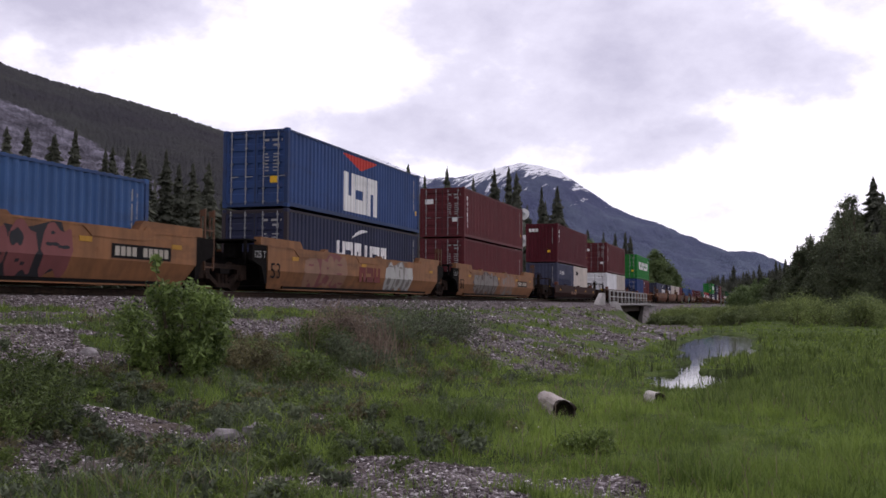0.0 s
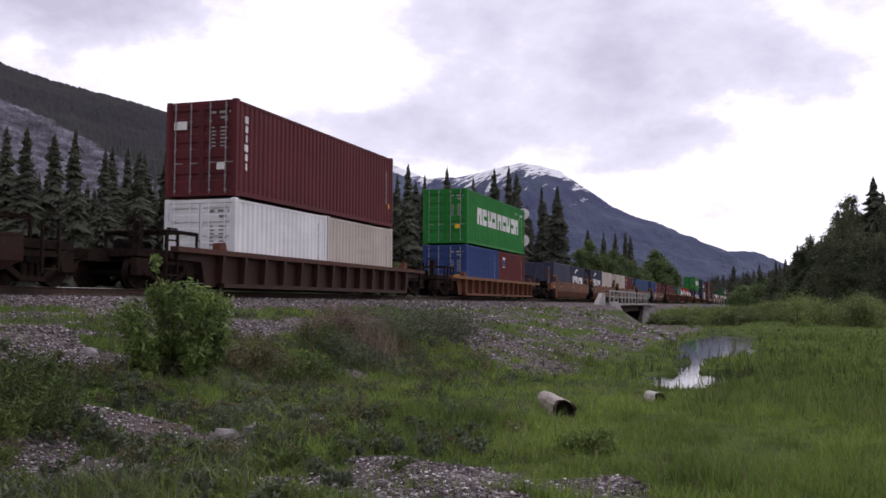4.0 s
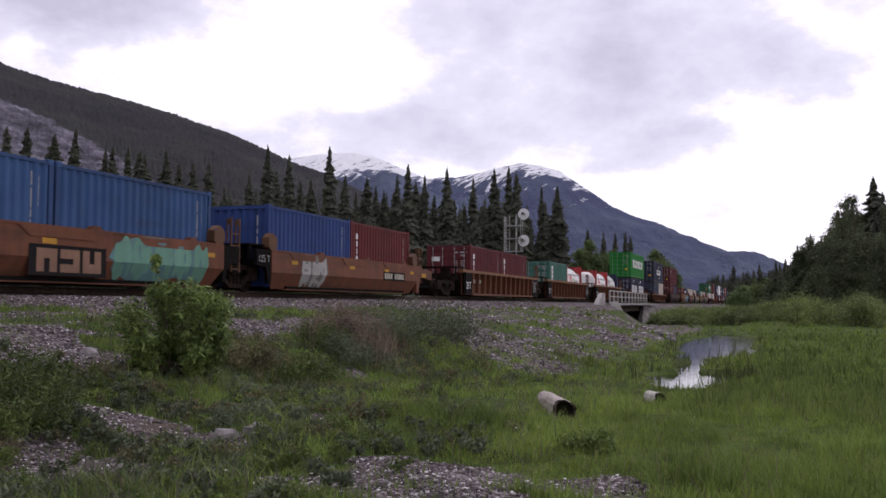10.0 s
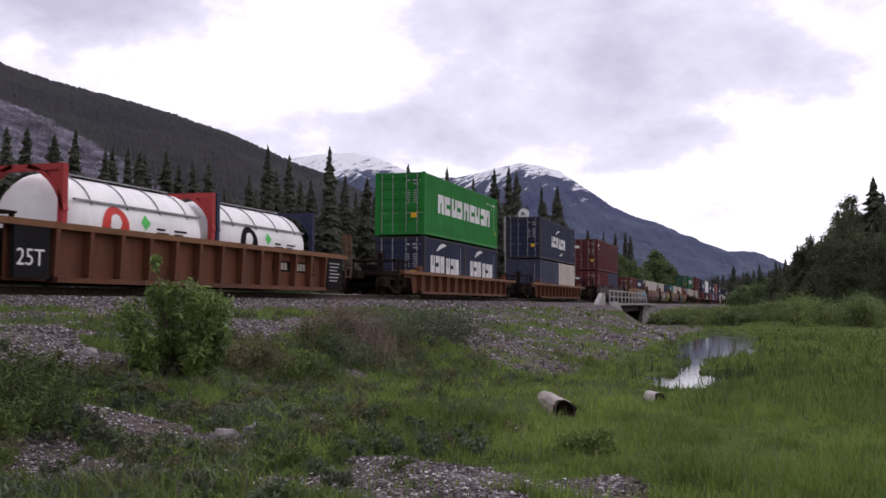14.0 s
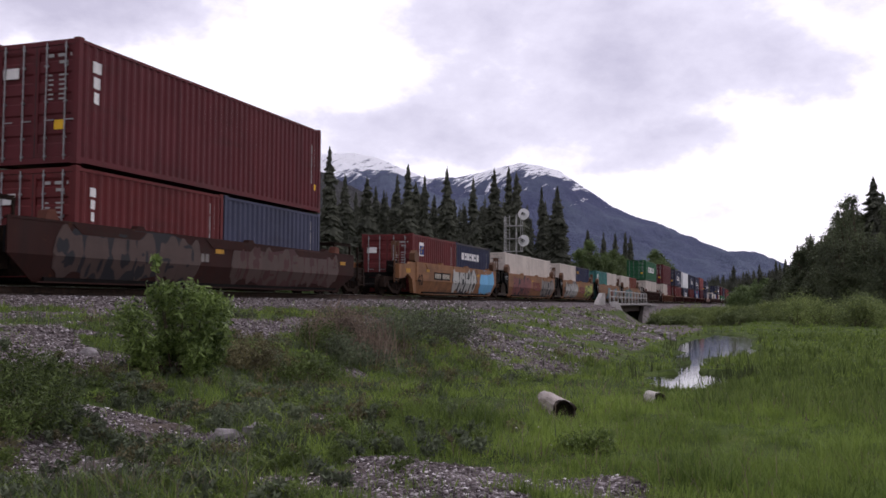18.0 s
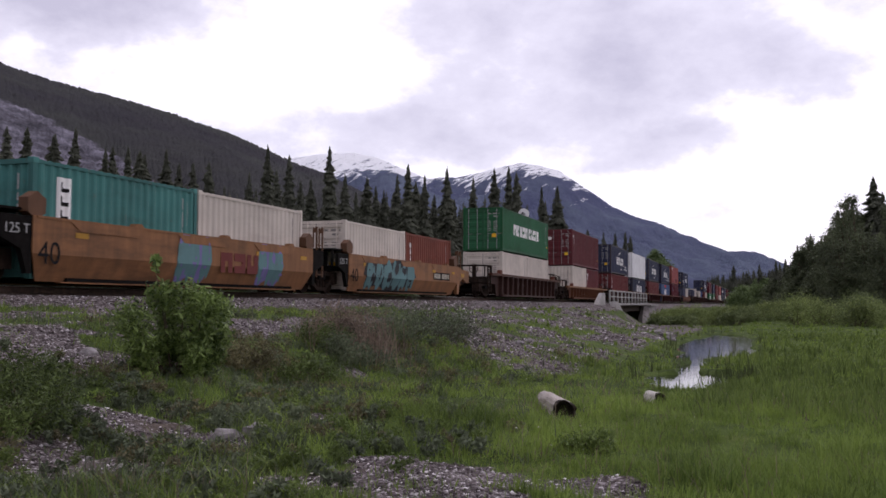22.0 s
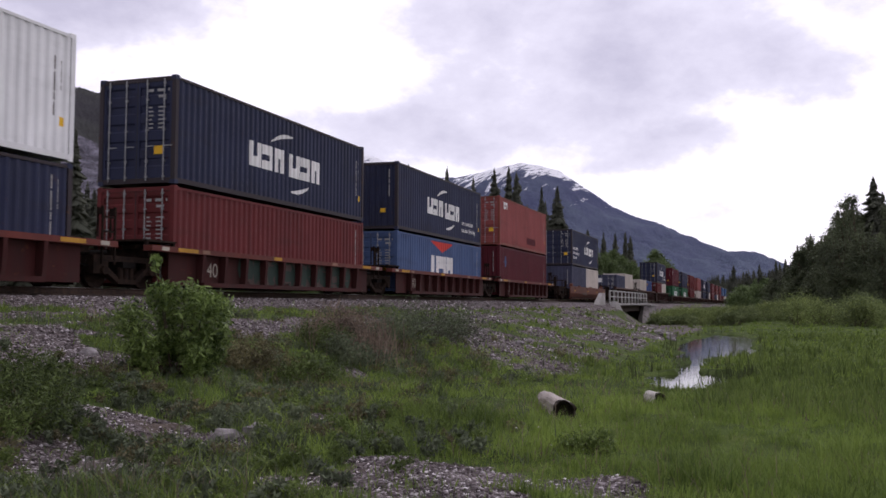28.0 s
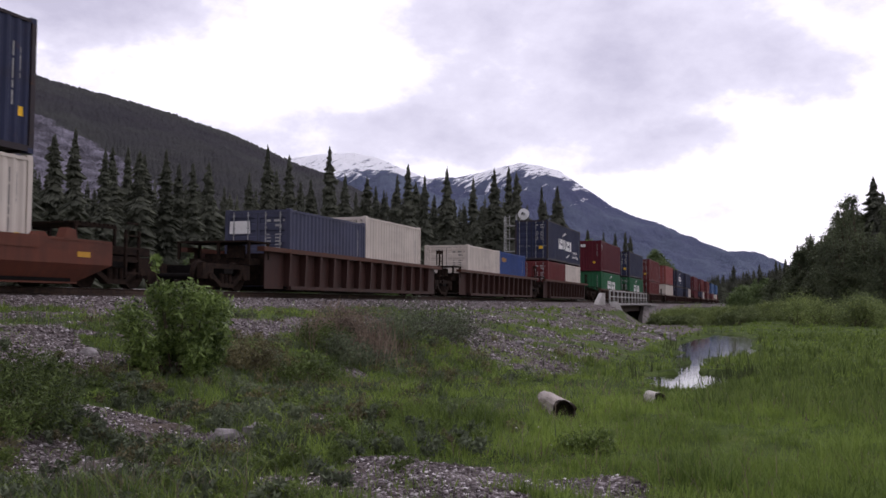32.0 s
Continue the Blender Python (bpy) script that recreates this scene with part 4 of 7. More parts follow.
def willow(left, dist, h, w, mat, seed, label):
    """A dome of leafy masses, each with its own bulge, on a few bare stems."""
    x, y = put(left, dist)
    t = new("willow_bush", None)
    t.location = (x, y, gz(x, y))
    tagged(t, label, "bush", "willow bushes")
    rng = random.Random(seed)
    g, blobs = Geo(), []
    for i in range(11):
        a, q = rng.uniform(0, 6.28), rng.random() ** 0.5
        p = (math.cos(a) * q * w * 0.36, math.sin(a) * q * w * 0.36, h * (0.25 + 0.52 * (1 - q * q) * rng.uniform(0.75, 1.2)))
        blobs.append((*p, min(w, h * 1.4) * rng.uniform(0.16, 0.27)))
        if i < 6:
            g.tube((p[0] * 0.2, p[1] * 0.2, 0), p, 0.03, 0.01, 5, False)
    tagged(part("stem", g, BARK, t), kind="stuff")
    part("crown", crown_mesh("crown", seed, blobs, 3000, 0.085, mat, 0.5, 0.5, 0.66), None, t)


def blades(name, mat, n, region, height, width, seed, keep, lean=0.35, label="", tufted=0.6):
    """Many single blades, thrown over a stretch of ground and kept by a chance that keep(x, y) gives."""
    rng = np.random.default_rng(seed)
    near, far, a0, a1 = region
    m = n // 26
    d = near * (far / near) ** rng.random(m)
    a = np.radians(rng.uniform(a0, a1, m))
    own = np.where(rng.random(n) < tufted, rng.integers(0, m, n), -1)
    loose = own < 0
    dd = near * (far / near) ** rng.random(n)
    aa = np.radians(rng.uniform(a0, a1, n))
    spread, tall, slant = rng.uniform(0.03, 0.11, m), rng.uniform(0.55, 1.5, m), rng.uniform(0, 6.283, m)
    out, off = rng.uniform(0, 6.283, n), np.abs(rng.normal(0, 1, n))
    x = np.where(loose, -np.sin(aa) * dd, -np.sin(a[own]) * d[own] + np.cos(out) * off * spread[own])
    y = np.where(loose, np.cos(aa) * dd, np.cos(a[own]) * d[own] + np.sin(out) * off * spread[own])
    grow = np.where(loose, 0.75, tall[own] * np.clip(1.25 - 0.3 * off, 0.4, 1.2))
    ok = rng.random(n) < keep(x, y)
    x, y, d, out, grow, loose = x[ok], y[ok], np.hypot(x, y)[ok], out[ok], grow[ok], loose[ok]
    k = len(x)
    z = ground_z(x, y)
    h = grow * height * (0.4 + 0.9 * rng.random(k) ** 1.5) * (0.75 + 0.4 * ripple(x, y, 1.9, 2.0) + 0.4 * ripple(x, y, 0.5, 4.0))
    w = width * (0.6 + 0.8 * rng.random(k)) * np.maximum(1, d / 12)
    t = rng.uniform(0, 6.283, k)
    b = np.where(loose, rng.uniform(0, 6.283, k), out + rng.normal(0, 0.5, k))
    l = h * lean * rng.random(k) * 1.6
    cx, cy = np.cos(t) * w, np.sin(t) * w
    P = lambda q, f, s: np.stack([x + np.cos(b) * l * q + cx * s, y + np.sin(b) * l * q + cy * s, z - 0.02 + h * f], -1)
    V = np.stack([P(0, 0, -0.5), P(0, 0, 0.5), P(0.35, 0.6, 0.38), P(1.0, 1.0, 0.0), P(0.35, 0.6, -0.38)], 1).reshape(-1, 3)
    i = np.arange(k)[:, None] * 5
    F = np.concatenate([i + np.array([0, 1, 2, 4])], 0)
    T = i + np.array([4, 2, 3, 3])
    me = bpy.data.meshes.new(name)
    q = np.concatenate([F, T[:, :3]], 1)
    me.vertices.add(len(V)); me.vertices.foreach_set("co", V.astype(np.float32).ravel())
    me.loops.add(q.size); me.loops.foreach_set("vertex_index", q.astype(np.int32).ravel())
    starts = np.stack([np.arange(k) * 7, np.arange(k) * 7 + 4], 1).ravel()
    me.polygons.add(2 * k); me.polygons.foreach_set("loop_start", starts.astype(np.int32))
    me.update(calc_edges=True)
    me.materials.append(mat)
    tagged(new(name, me), label, "grass", kind="stuff")


def build_bank_plants():
    """Weeds, low bushes and dead stalks that cover the slope in tufts."""
    rng = random.Random(31)
    for name, mat, n, leaf, seed, label in (("bank_weeds", WEEDS, 520, 0.026, 1, "grey-green weeds in tufts on the slope"), ("bank_scrub", SCRUB, 600, 0.024, 2, "brownish green scrub on the slope"),
                                            ("bank_tufts", GRASS, 200, 0.026, 3, "fresh green tufts on the slope")):
        blobs = []
        while len(blobs) < n:
            y = rng.uniform(6.5, 27)
            u = rng.uniform(4.2, 10.8)
            x = TRACK_X + u
            if gravel(np.array(x), np.array(y)) > 0.45 and rng.random() > 0.06 or u < 6.5 and y < 14 and rng.random() > 0.15:
                continue
            r = rng.uniform(0.05, 0.17)
            for q in range(3):
                xx, yy = x + rng.gauss(0, r * 0.7), y + rng.gauss(0, r * 0.9)
                blobs.append((xx, yy, gz(xx, yy) + r * 0.35, r * rng.uniform(0.6, 1.1)))
        tagged(new(name, crown_mesh(name, seed, blobs, n * 62, leaf, mat, 0.05)), label, "plants", kind="stuff")
    for name, mat, n, leaf, seed, label in (("meadow_weeds", WEEDS, 620, 0.022, 5, "grey-green leafy weeds among the grass"), ("meadow_herbs", HERB, 520, 0.017, 6, "dark green leafy herbs in the grass"),
                                            ("brown_herbs", SCRUB, 180, 0.018, 7, "brownish low herbs in the grass")):
        blobs = []
        while len(blobs) < n:
            d, a = 5.8 * 2.4 ** rng.random(), radians(rng.uniform(2, 46))
            x, y = -math.sin(a) * d, math.cos(a) * d
            if x > -2.6 or rng.random() > 0.1 + 0.75 * float(smooth((-2.4 - x) / 2.5)) or gravel(np.array(x), np.array(y)) > 0.6 and rng.random() > 0.15:
                continue
            r = rng.uniform(0.03, 0.1)
            for q in range(3):
                xx, yy = x + rng.gauss(0, r * 0.8), y + rng.gauss(0, r * 0.8)
                blobs.append((xx, yy, gz(xx, yy) + r * 0.6 + 0.03 * q, r * rng.uniform(0.6, 1.1)))
        tagged(new(name, crown_mesh(name, seed, blobs, n * 58, leaf * rng.uniform(1.0, 1.3), mat, 0.05)), label, "plants", kind="stuff")


def turf(x, y):
    g = gravel(x, y)
    u = x - TRACK_X
    thin = np.clip(0.8 + 0.6 * ripple(x, y, 2.6, 12.0) + 0.35 * ripple(x, y, 0.9, 15.0), 0.22, 1)
    return thin * np.clip(1.18 - 1.4 * g, 0.02, 1) * (pond(x, y) < -0.02) * (np.abs(u) > 2.2)


LUSH_SPOTS = [(-4.0, 11.2, 1.3, 1.2), (-6.4, 15.5, 1.0, 2.6), (-6.1, 22.8, 0.9, 3.5), (-7.2, 22.0, 0.7, 2.2), (-5.4, 12.3, 1.0, 1.5), (-4.9, 24.0, 1.0, 4.0), (-7.4, 10.7, 0.7, 0.5), (-5.0, 17.5, 1.4, 3.0)]


def build_grass():
    to_left = lambda x, y: smooth((-2.2 - x + 0.08 * (y - 7) + 0.8 * ripple(x, y, 2.2, 9.0)) / 4.2)
    on_bank = lambda x, y: smooth((9.6 - (x - TRACK_X)) / 1.5)
    lush = lambda x, y: np.maximum.reduce([smooth(1.6 * (1.2 - np.hypot((x - cx) / rx, (y - cy) / ry) + 0.3 * ripple(x, y, 0.9, cx))) for cx, cy, rx, ry in LUSH_SPOTS])
    blades("meadow_grass", GRASS, 330000, (5.5, 30, -9, 47), 0.15, 0.0095, 1, lambda x, y: turf(x, y) * (1 - 0.66 * (1 - np.maximum(green(x, y), lush(x, y))) * np.maximum(on_bank(x, y), 0.95 * to_left(x, y))) , lean=0.6, label="lush green meadow grass", tufted=0.65)
    blades("slope_grass", GRASS, 150000, (8.5, 30, 8, 40), 0.17, 0.009, 11, lambda x, y: lush(x, y) * np.clip(1.2 - 1.6 * gravel(x, y), 0, 1) * (pond(x, y) < -0.1), 0.5, "lush green grass on the lower slope", 0.6)
    blades("sedge", HERB, 70000, (13, 62, -10, 4), 0.3, 0.014, 13, lambda x, y: (pond(x, y) < -0.05) * smooth((x + 1.6) / 1.2) * np.clip(0.45 + 0.6 * ripple(x, y, 4.0, 3.0) + 0.3 * ripple(x, y, 1.4, 8.0), 0, 1), 0.4, "darker green sedge in the wet meadow", 0.7)
    blades("shoulder_grass", GRASS, 90000, (13, 36, 18, 47), 0.11, 0.010, 12, lambda x, y: green(x, y) * (np.abs(x - TRACK_X) > 2.3), 0.6, "fresh green grass on the ballast shoulder", 0.4)
    blades("thicket_stalks", DRY_GRASS, 9000, (18.5, 24, 20.5, 28), 0.62, 0.011, 9, lambda x, y: np.exp(-((x + 8.75) / 0.75) ** 2 - ((y - 19.0) / 1.1) ** 2), 0.3, "dry brown stalks of a thicket on the slope", 0.8)
    blades("far_grass", GRASS, 60000, (22, 130, -10, 22), 0.2, 0.016, 2, lambda x, y: turf(x, y), label="marsh grass at the pond")
    reedy = lambda x, y: (pond(x, y) > -0.12) * np.clip(0.9 * np.exp(-((x + 1.0) / 0.5) ** 2 - ((y - 24) / 2.2) ** 2) + 0.25 * np.exp(-((x + 0.5) / 0.4) ** 2 - ((y - 35) / 2.0) ** 2) + 0.10 * (pond(x, y) < 0.06), 0, 1)
    blades("reeds", REED, 36000, (20, 66, -2, 9), 0.5, 0.012, 7, reedy, 0.2, "dark reeds standing in the pond", 0.85)
    blades("weeds", WEEDS, 170000, (5.5, 34, 3, 47), 0.17, 0.012, 3, lambda x, y: turf(x, y) * np.maximum(on_bank(x, y), to_left(x, y)) * np.clip(0.6 + 0.8 * ripple(x, y, 1.6, 6.0), 0, 1), 0.7, "grey-green weeds on the bank")
    blades("dry_stalks", DRY_GRASS, 80000, (5.5, 34, -9, 47), 0.22, 0.006, 4, lambda x, y: turf(x, y) * (0.35 + 0.65 * to_left(x, y)) * np.clip(0.3 + 0.6 * ripple(x, y, 2.3, 8.0), 0, 1), 0.5, "dry stalks among the grass")


def stones(name, n, region, size, seed, keep, label, mat=None, lift=0.0):
    """Loose angular stones lying on the bare ground."""
    rng = np.random.default_rng(seed)
    near, far, a0, a1 = region
    d = near * (far / near) ** rng.random(n)
    a = np.radians(rng.uniform(a0, a1, n))
    x, y = -np.sin(a) * d, np.cos(a) * d
    ok = rng.random(n) < keep(x, y)
    x, y, d = x[ok], y[ok], d[ok]
    k = len(x)
    s = size * (0.45 + 1.1 * rng.random(k) ** 2) * np.maximum(1, d / 16) ** 0.5
    z = ground_z(x, y)
    base = np.array([(1, 0, 0), (0, 1, 0), (-1, 0, 0), (0, -1, 0), (0, 0, 0.75), (0, 0, -0.6)])
    V = base[None] * (0.6 + 0.8 * rng.random((k, 6, 1))) + rng.normal(0, 0.18, (k, 6, 3))
    t = rng.uniform(0, 6.28, k)
    c, q = np.cos(t)[:, None], np.sin(t)[:, None]
    V = np.stack([V[..., 0] * c - V[..., 1] * q, V[..., 0] * q + V[..., 1] * c, V[..., 2] * 0.7], -1) * s[:, None, None]
    V = V + np.stack([x, y, z + lift + s * 0.15], -1)[:, None]
    f = np.array([(0, 1, 4), (1, 2, 4), (2, 3, 4), (3, 0, 4), (1, 0, 5), (2, 1, 5), (3, 2, 5), (0, 3, 5)])
    F = (np.arange(k)[:, None, None] * 6 + f[None]).reshape(-1, 3)
    me = array_mesh(name, V.reshape(-1, 3), F, mat or LOOSE_STONE)
    tagged(new(name, me), label, "stones", kind="stuff")


def loose_stone():
    m, N, K, b = shader("loose_stone", 0.9, 0.0, 0.2)
    geo = N("ShaderNodeNewGeometry")
    col = ramp(N, K, geo.outputs["Random Per Island"], (0.0, (0.056, 0.044, 0.045)), (0.5, (0.135, 0.110, 0.113)), (0.82, (0.25, 0.218, 0.222)), (0.94, (0.5, 0.46, 0.47)), (1.0, (0.76, 0.71, 0.73)))
    v = coords(N, K)
    K(blend(N, K, 1.0, col, ramp(N, K, grain(N, K, v, 9, 5), (0.3, (0.65,) * 3), (0.7, (1.2,) * 3)), "MULTIPLY"), b.inputs["Base Color"])
    bump(N, K, b, grain(N, K, v, 40, 3), 0.4)
    return m


LOOSE_STONE = loose_stone()


def rock(x, y, sx, sy, sz, seed, mat, label):
    rng = random.Random(seed)
    bm = bmesh.new()
    bmesh.ops.create_icosphere(bm, subdivisions=2, radius=1)
    for v in bm.verts:
        k = 1 + 0.5 * noise.noise(v.co * 1.1 + Vector((seed, 0, 0))) + 0.12 * noise.noise(v.co * 3 + Vector((0, seed, 0)))
        v.co = Vector((v.co.x * sx * k, v.co.y * sy * k, max(v.co.z, -0.5) * sz * k))
    me = bpy.data.meshes.new("rock")
    bm.to_mesh(me); bm.free()
    me.materials.append(mat)
    ob = new("rock", me)
    ob.matrix_basis = pose(x, y, gz(x, y) + sz * 0.25, 0, 0, rng.uniform(0, 360))
    tagged(ob, label, "rock")


def log(x, y, length, r, yaw, tilt, seed, mat, label):
    t = new("log", None)
    t.matrix_basis = pose(x, y, gz(x, y) + r * 0.75, tilt, 0, yaw)
    tagged(t, label, "log")
    rng = random.Random(seed)
    n, m = 22, 9
    V, F = [], []
    for i in range(m):
        for k in range(n):
            a = math.tau * k / n
            q = r * (1 - 0.12 * i / m) * (1 + 0.07 * math.sin(3 * a + seed) + 0.05 * rng.uniform(-1, 1))
            V.append((math.cos(a) * q, length * i / (m - 1) + (rng.uniform(-0.05, 0.05) if i in (0, m - 1) else 0), math.sin(a) * q))
    for i in range(m - 1):
        F += [(i * n + k, (i + 1) * n + k, (i + 1) * n + (k + 1) % n, i * n + (k + 1) % n) for k in range(n)]
    part("bark", Geo().add(V, F), mat, t)
    inner = [(x_ * 0.82, 0.0 if i == 0 else 0.22, z_ * 0.82) for i in range(2) for x_, _, z_ in V[:n]]
    rim = V[:n]
    part("end_grain", Geo().add(list(rim) + inner[:n] + [(a * 0.8, b, c * 0.8) for a, b, c in inner[n:]], [(k, (k + 1) % n, n + (k + 1) % n, n + k) for k in range(n)] +
         [(n + k, n + (k + 1) % n, 2 * n + (k + 1) % n, 2 * n + k) for k in range(n)] + [tuple(range(2 * n, 3 * n))]), LOG_DARK, t, "dark hollow rotten end")
    part("cut_end", Geo().add([(a, b, c) for a, b, c in V[-n:]], [tuple(range(n))]), LOG_WOOD, t)


def build_loose_things():
    stones("ballast_stones", 110000, (11, 60, 3, 47), 0.026, 21, lambda x, y: np.clip(gravel(x, y) * 1.3 - 0.4, 0, 1) * (np.abs(x - TRACK_X) > 0.95), "grey ballast stones along the railway")
    stones("gravel", 90000, (5.4, 12.5, -8, 47), 0.017, 22, lambda x, y: np.clip(gravel(x, y) * 1.6 - 0.35, 0, 1), "grey gravel among the grass")
    stones("riprap", 15000, (22, 90, 6, 24), 0.042, 23, lambda x, y: np.clip(gravel(x, y) * 1.2 - 0.4, 0, 1) * (x - TRACK_X > 3.2), "broken rock on the embankment slope")
    stones("flower_heads", 120, (6, 26, -9, 46), 0.011, 24, lambda x, y: turf(x, y), "tiny white flower heads in the grass", FLOWER, 0.2)
    rock(-5.2, 9.0, 0.17, 0.14, 0.11, 3, STONE, "dark grey flat rock in the grass")
    rock(-5.42, 8.72, 0.17, 0.1, 0.09, 5, STONE, "pale grey rock in the grass")
    rock(-9.5, 11.45, 0.12, 0.12, 0.08, 8, STONE, "pale rock on the gravel bank")
    rock(-8.9, 23.0, 0.2, 0.15, 0.1, 9, STONE, "pale rock beside the ballast")
    log(-2.46, 11.9, 1.35, 0.155, 22, 0, 1, LOG_WOOD, "weathered log with a dark hollow end in the grass")
    log(-1.60, 15.1, 0.55, 0.105, 24, 0, 2, LOG_PALE, "short pale log lying in the grass")
    for i, (x, y, q) in enumerate([(-5.6, 52.0, 0.5), (-5.0, 49.6, 0.62), (-4.4, 46.6, 0.5), (-6.5, 56.6, 0.42), (-4.9, 45.2, 0.32), (-5.6, 47.4, 0.36), (-6.9, 27.0, 0.3), (-6.6, 26.8, 0.2), (-7.1, 29.0, 0.26)]):
        rock(x, y, q * 0.55, q * 0.4, q * 0.3, 30 + i, STONE, "pale broken boulder at the foot of the embankment")
    rock(-9.34, 10.36, 0.11, 0.09, 0.05, 41, STONE, "flat pale stone on the gravel bank")
    rock(-5.54, 7.17, 0.05, 0.05, 0.04, 42, CONCRETE, "small pale stone in the gravel")
    rock(-0.67, 16.3, 0.11, 0.08, 0.07, 4, CONCRETE, "small white stone in the meadow")


# ---- containers ----
WIDE = 2.438
HIGH, STD = 2.896, 2.591
PITCH, FLAT, SLOPE, DEPTH = 0.278, 0.072, 0.067, 0.036


def wave(y):
    """How far the corrugated wall lies behind its outer face at y."""
    t = y % PITCH
    if t < FLAT:
        return 0.0
    if t < FLAT + SLOPE:
        return DEPTH * (t - FLAT) / SLOPE
    if t < 2 * FLAT + SLOPE:
        return DEPTH
    return DEPTH * (1 - (t - 2 * FLAT - SLOPE) / SLOPE)


def breaks(a, b, more=()):
    ys = {a, b, *[m for m in more if a < m < b]}
    k = math.floor(a / PITCH)
    while k * PITCH < b:
        for o in (0, FLAT, FLAT + SLOPE, 2 * FLAT + SLOPE):
            if a < k * PITCH + o < b:
                ys.add(k * PITCH + o)
        k += 1
    return sorted(ys)


SKIN = WIDE / 2 - 0.012


def wall_geo(L, H, sign):
    g = Geo()
    ys = breaks(-L / 2 + 0.12, L / 2 - 0.12)
    z0, z1 = 0.16, H - 0.11
    pts = []
    for y in ys:
        x = SKIN - wave(y)
        pts += [(sign * x, y, z0), (sign * x, y, z1), (sign * (x - 0.004), y, z0), (sign * (x - 0.004), y, z1)]
    fs = []
    for i in range(len(ys) - 1):
        a, b = 4 * i, 4 * i + 4
        fs += [(a, b, b + 1, a + 1), (a + 2, a + 3, b + 3, b + 2)]
    return g.add(pts, fs)


def end_geo(L, H, y):
    """A corrugated closed end."""
    g, xs = Geo(), breaks(-WIDE / 2 + 0.12, WIDE / 2 - 0.12)
    s = 1 if y > 0 else -1
    pts = []
    for x in xs:
        yy = y - s * (0.015 + 1.7 * wave(x))
        pts += [(x, yy, 0.16), (x, yy, H - 0.11)]
    return g.add(pts, [(2 * i, 2 * i + 2, 2 * i + 3, 2 * i + 1) for i in range(len(xs) - 1)])


def frame_geo(L, H):
    g, w = Geo(), WIDE / 2
    for sx in (-1, 1):
        for y0, y1 in ((-L / 2, -L / 2 + 0.13), (L / 2 - 0.13, L / 2)):
            g.box(min(sx * w, sx * (w - 0.13)), max(sx * w, sx * (w - 0.13)), y0, y1, 0.1, H - 0.1)
        g.box(min(sx * w, sx * (w - 0.06)), max(sx * w, sx * (w - 0.06)), -L / 2 + 0.13, L / 2 - 0.13, 0.03, 0.16)
        g.box(min(sx * (w - 0.004), sx * (w - 0.07)), max(sx * (w - 0.004), sx * (w - 0.07)), -L / 2 + 0.13, L / 2 - 0.13, H - 0.115, H - 0.045)
    for y0, y1 in ((-L / 2 + 0.004, -L / 2 + 0.1), (L / 2 - 0.1, L / 2 - 0.004)):
        g.box(-w + 0.13, w - 0.13, y0, y1, 0.03, 0.16).box(-w + 0.13, w - 0.13, y0, y1, H - 0.14, H - 0.03)
    return g.box(-w + 0.06, w - 0.06, -L / 2 + 0.1, L / 2 - 0.1, 0.1, 0.13)


def roof_geo(L, H):
    g, ys = Geo(), breaks(-L / 2 + 0.13, L / 2 - 0.13)
    pts = []
    for y in ys:
        z = H - 0.02 - wave(y) * 0.55
        pts += [(-WIDE / 2 + 0.07, y, z), (WIDE / 2 - 0.07, y, z), (-WIDE / 2 + 0.07, y, H - 0.06), (WIDE / 2 - 0.07, y, H - 0.06)]
    fs = []
    for i in range(len(ys) - 1):
        a, b = 4 * i, 4 * i + 4
        fs += [(a, a + 1, b + 1, b), (a + 1, a + 3, b + 3, b + 1), (a, b, b + 2, a + 2)]
    return g.add(pts, fs)


def door_geo(L, H, sx):
    """One leaf: a flat sheet with pressed bands inside a raised rim."""
    x0, x1 = (0.012, WIDE / 2 - 0.135) if sx > 0 else (-WIDE / 2 + 0.135, -0.012)
    y, z0, z1, n = -L / 2, 0.17, H - 0.15, 5
    step = (z1 - z0 - 0.2) / n
    rows = [(z0, None, 0.05), (z0, None, 0.02), (z0 + 0.1, None, 0.02)]
    for i in range(n):
        b = z0 + 0.1 + i * step
        rows += [(b, 0.032, 0.02), (b + step * 0.42, 0.032, 0.02), (b + step * 0.5, 0.06, 0.02), (b + step * 0.85, 0.06, 0.02), (b + step * 0.93, 0.032, 0.02)]
    rows += [(z1 - 0.1, 0.032, 0.02), (z1 - 0.1, None, 0.02), (z1, None, 0.02), (z1, None, 0.05)]
    pts = []
    for z, d, rim in rows:
        d = rim if d is None else d
        pts += [(x0, y + 0.05, z), (x0, y + rim, z), (x0 + 0.07, y + rim, z), (x0 + 0.07, y + d, z), (x1 - 0.07, y + d, z), (x1 - 0.07, y + rim, z), (x1, y + rim, z), (x1, y + 0.05, z)]
    return Geo().add(pts, [(8 * i + k, 8 * i + k + 1, 8 * i + k + 9, 8 * i + k + 8) for i in range(len(rows) - 1) for k in range(7)])


def rod_geo(L, H):
    g = Geo().tube((0, -L / 2 - 0.012, 0.1), (0, -L / 2 - 0.012, H - 0.08), 0.018, None, 6)
    for z in (0.2, 0.62, 1.45, H - 0.62, H - 0.2):
        g.box(-0.036, 0.036, -L / 2 - 0.02, -L / 2 + 0.03, z - 0.024, z + 0.024)
    return g.box(-0.02, 0.26, -L / 2 - 0.03, -L / 2 - 0.012, 1.0, 1.026)


BOX = {}


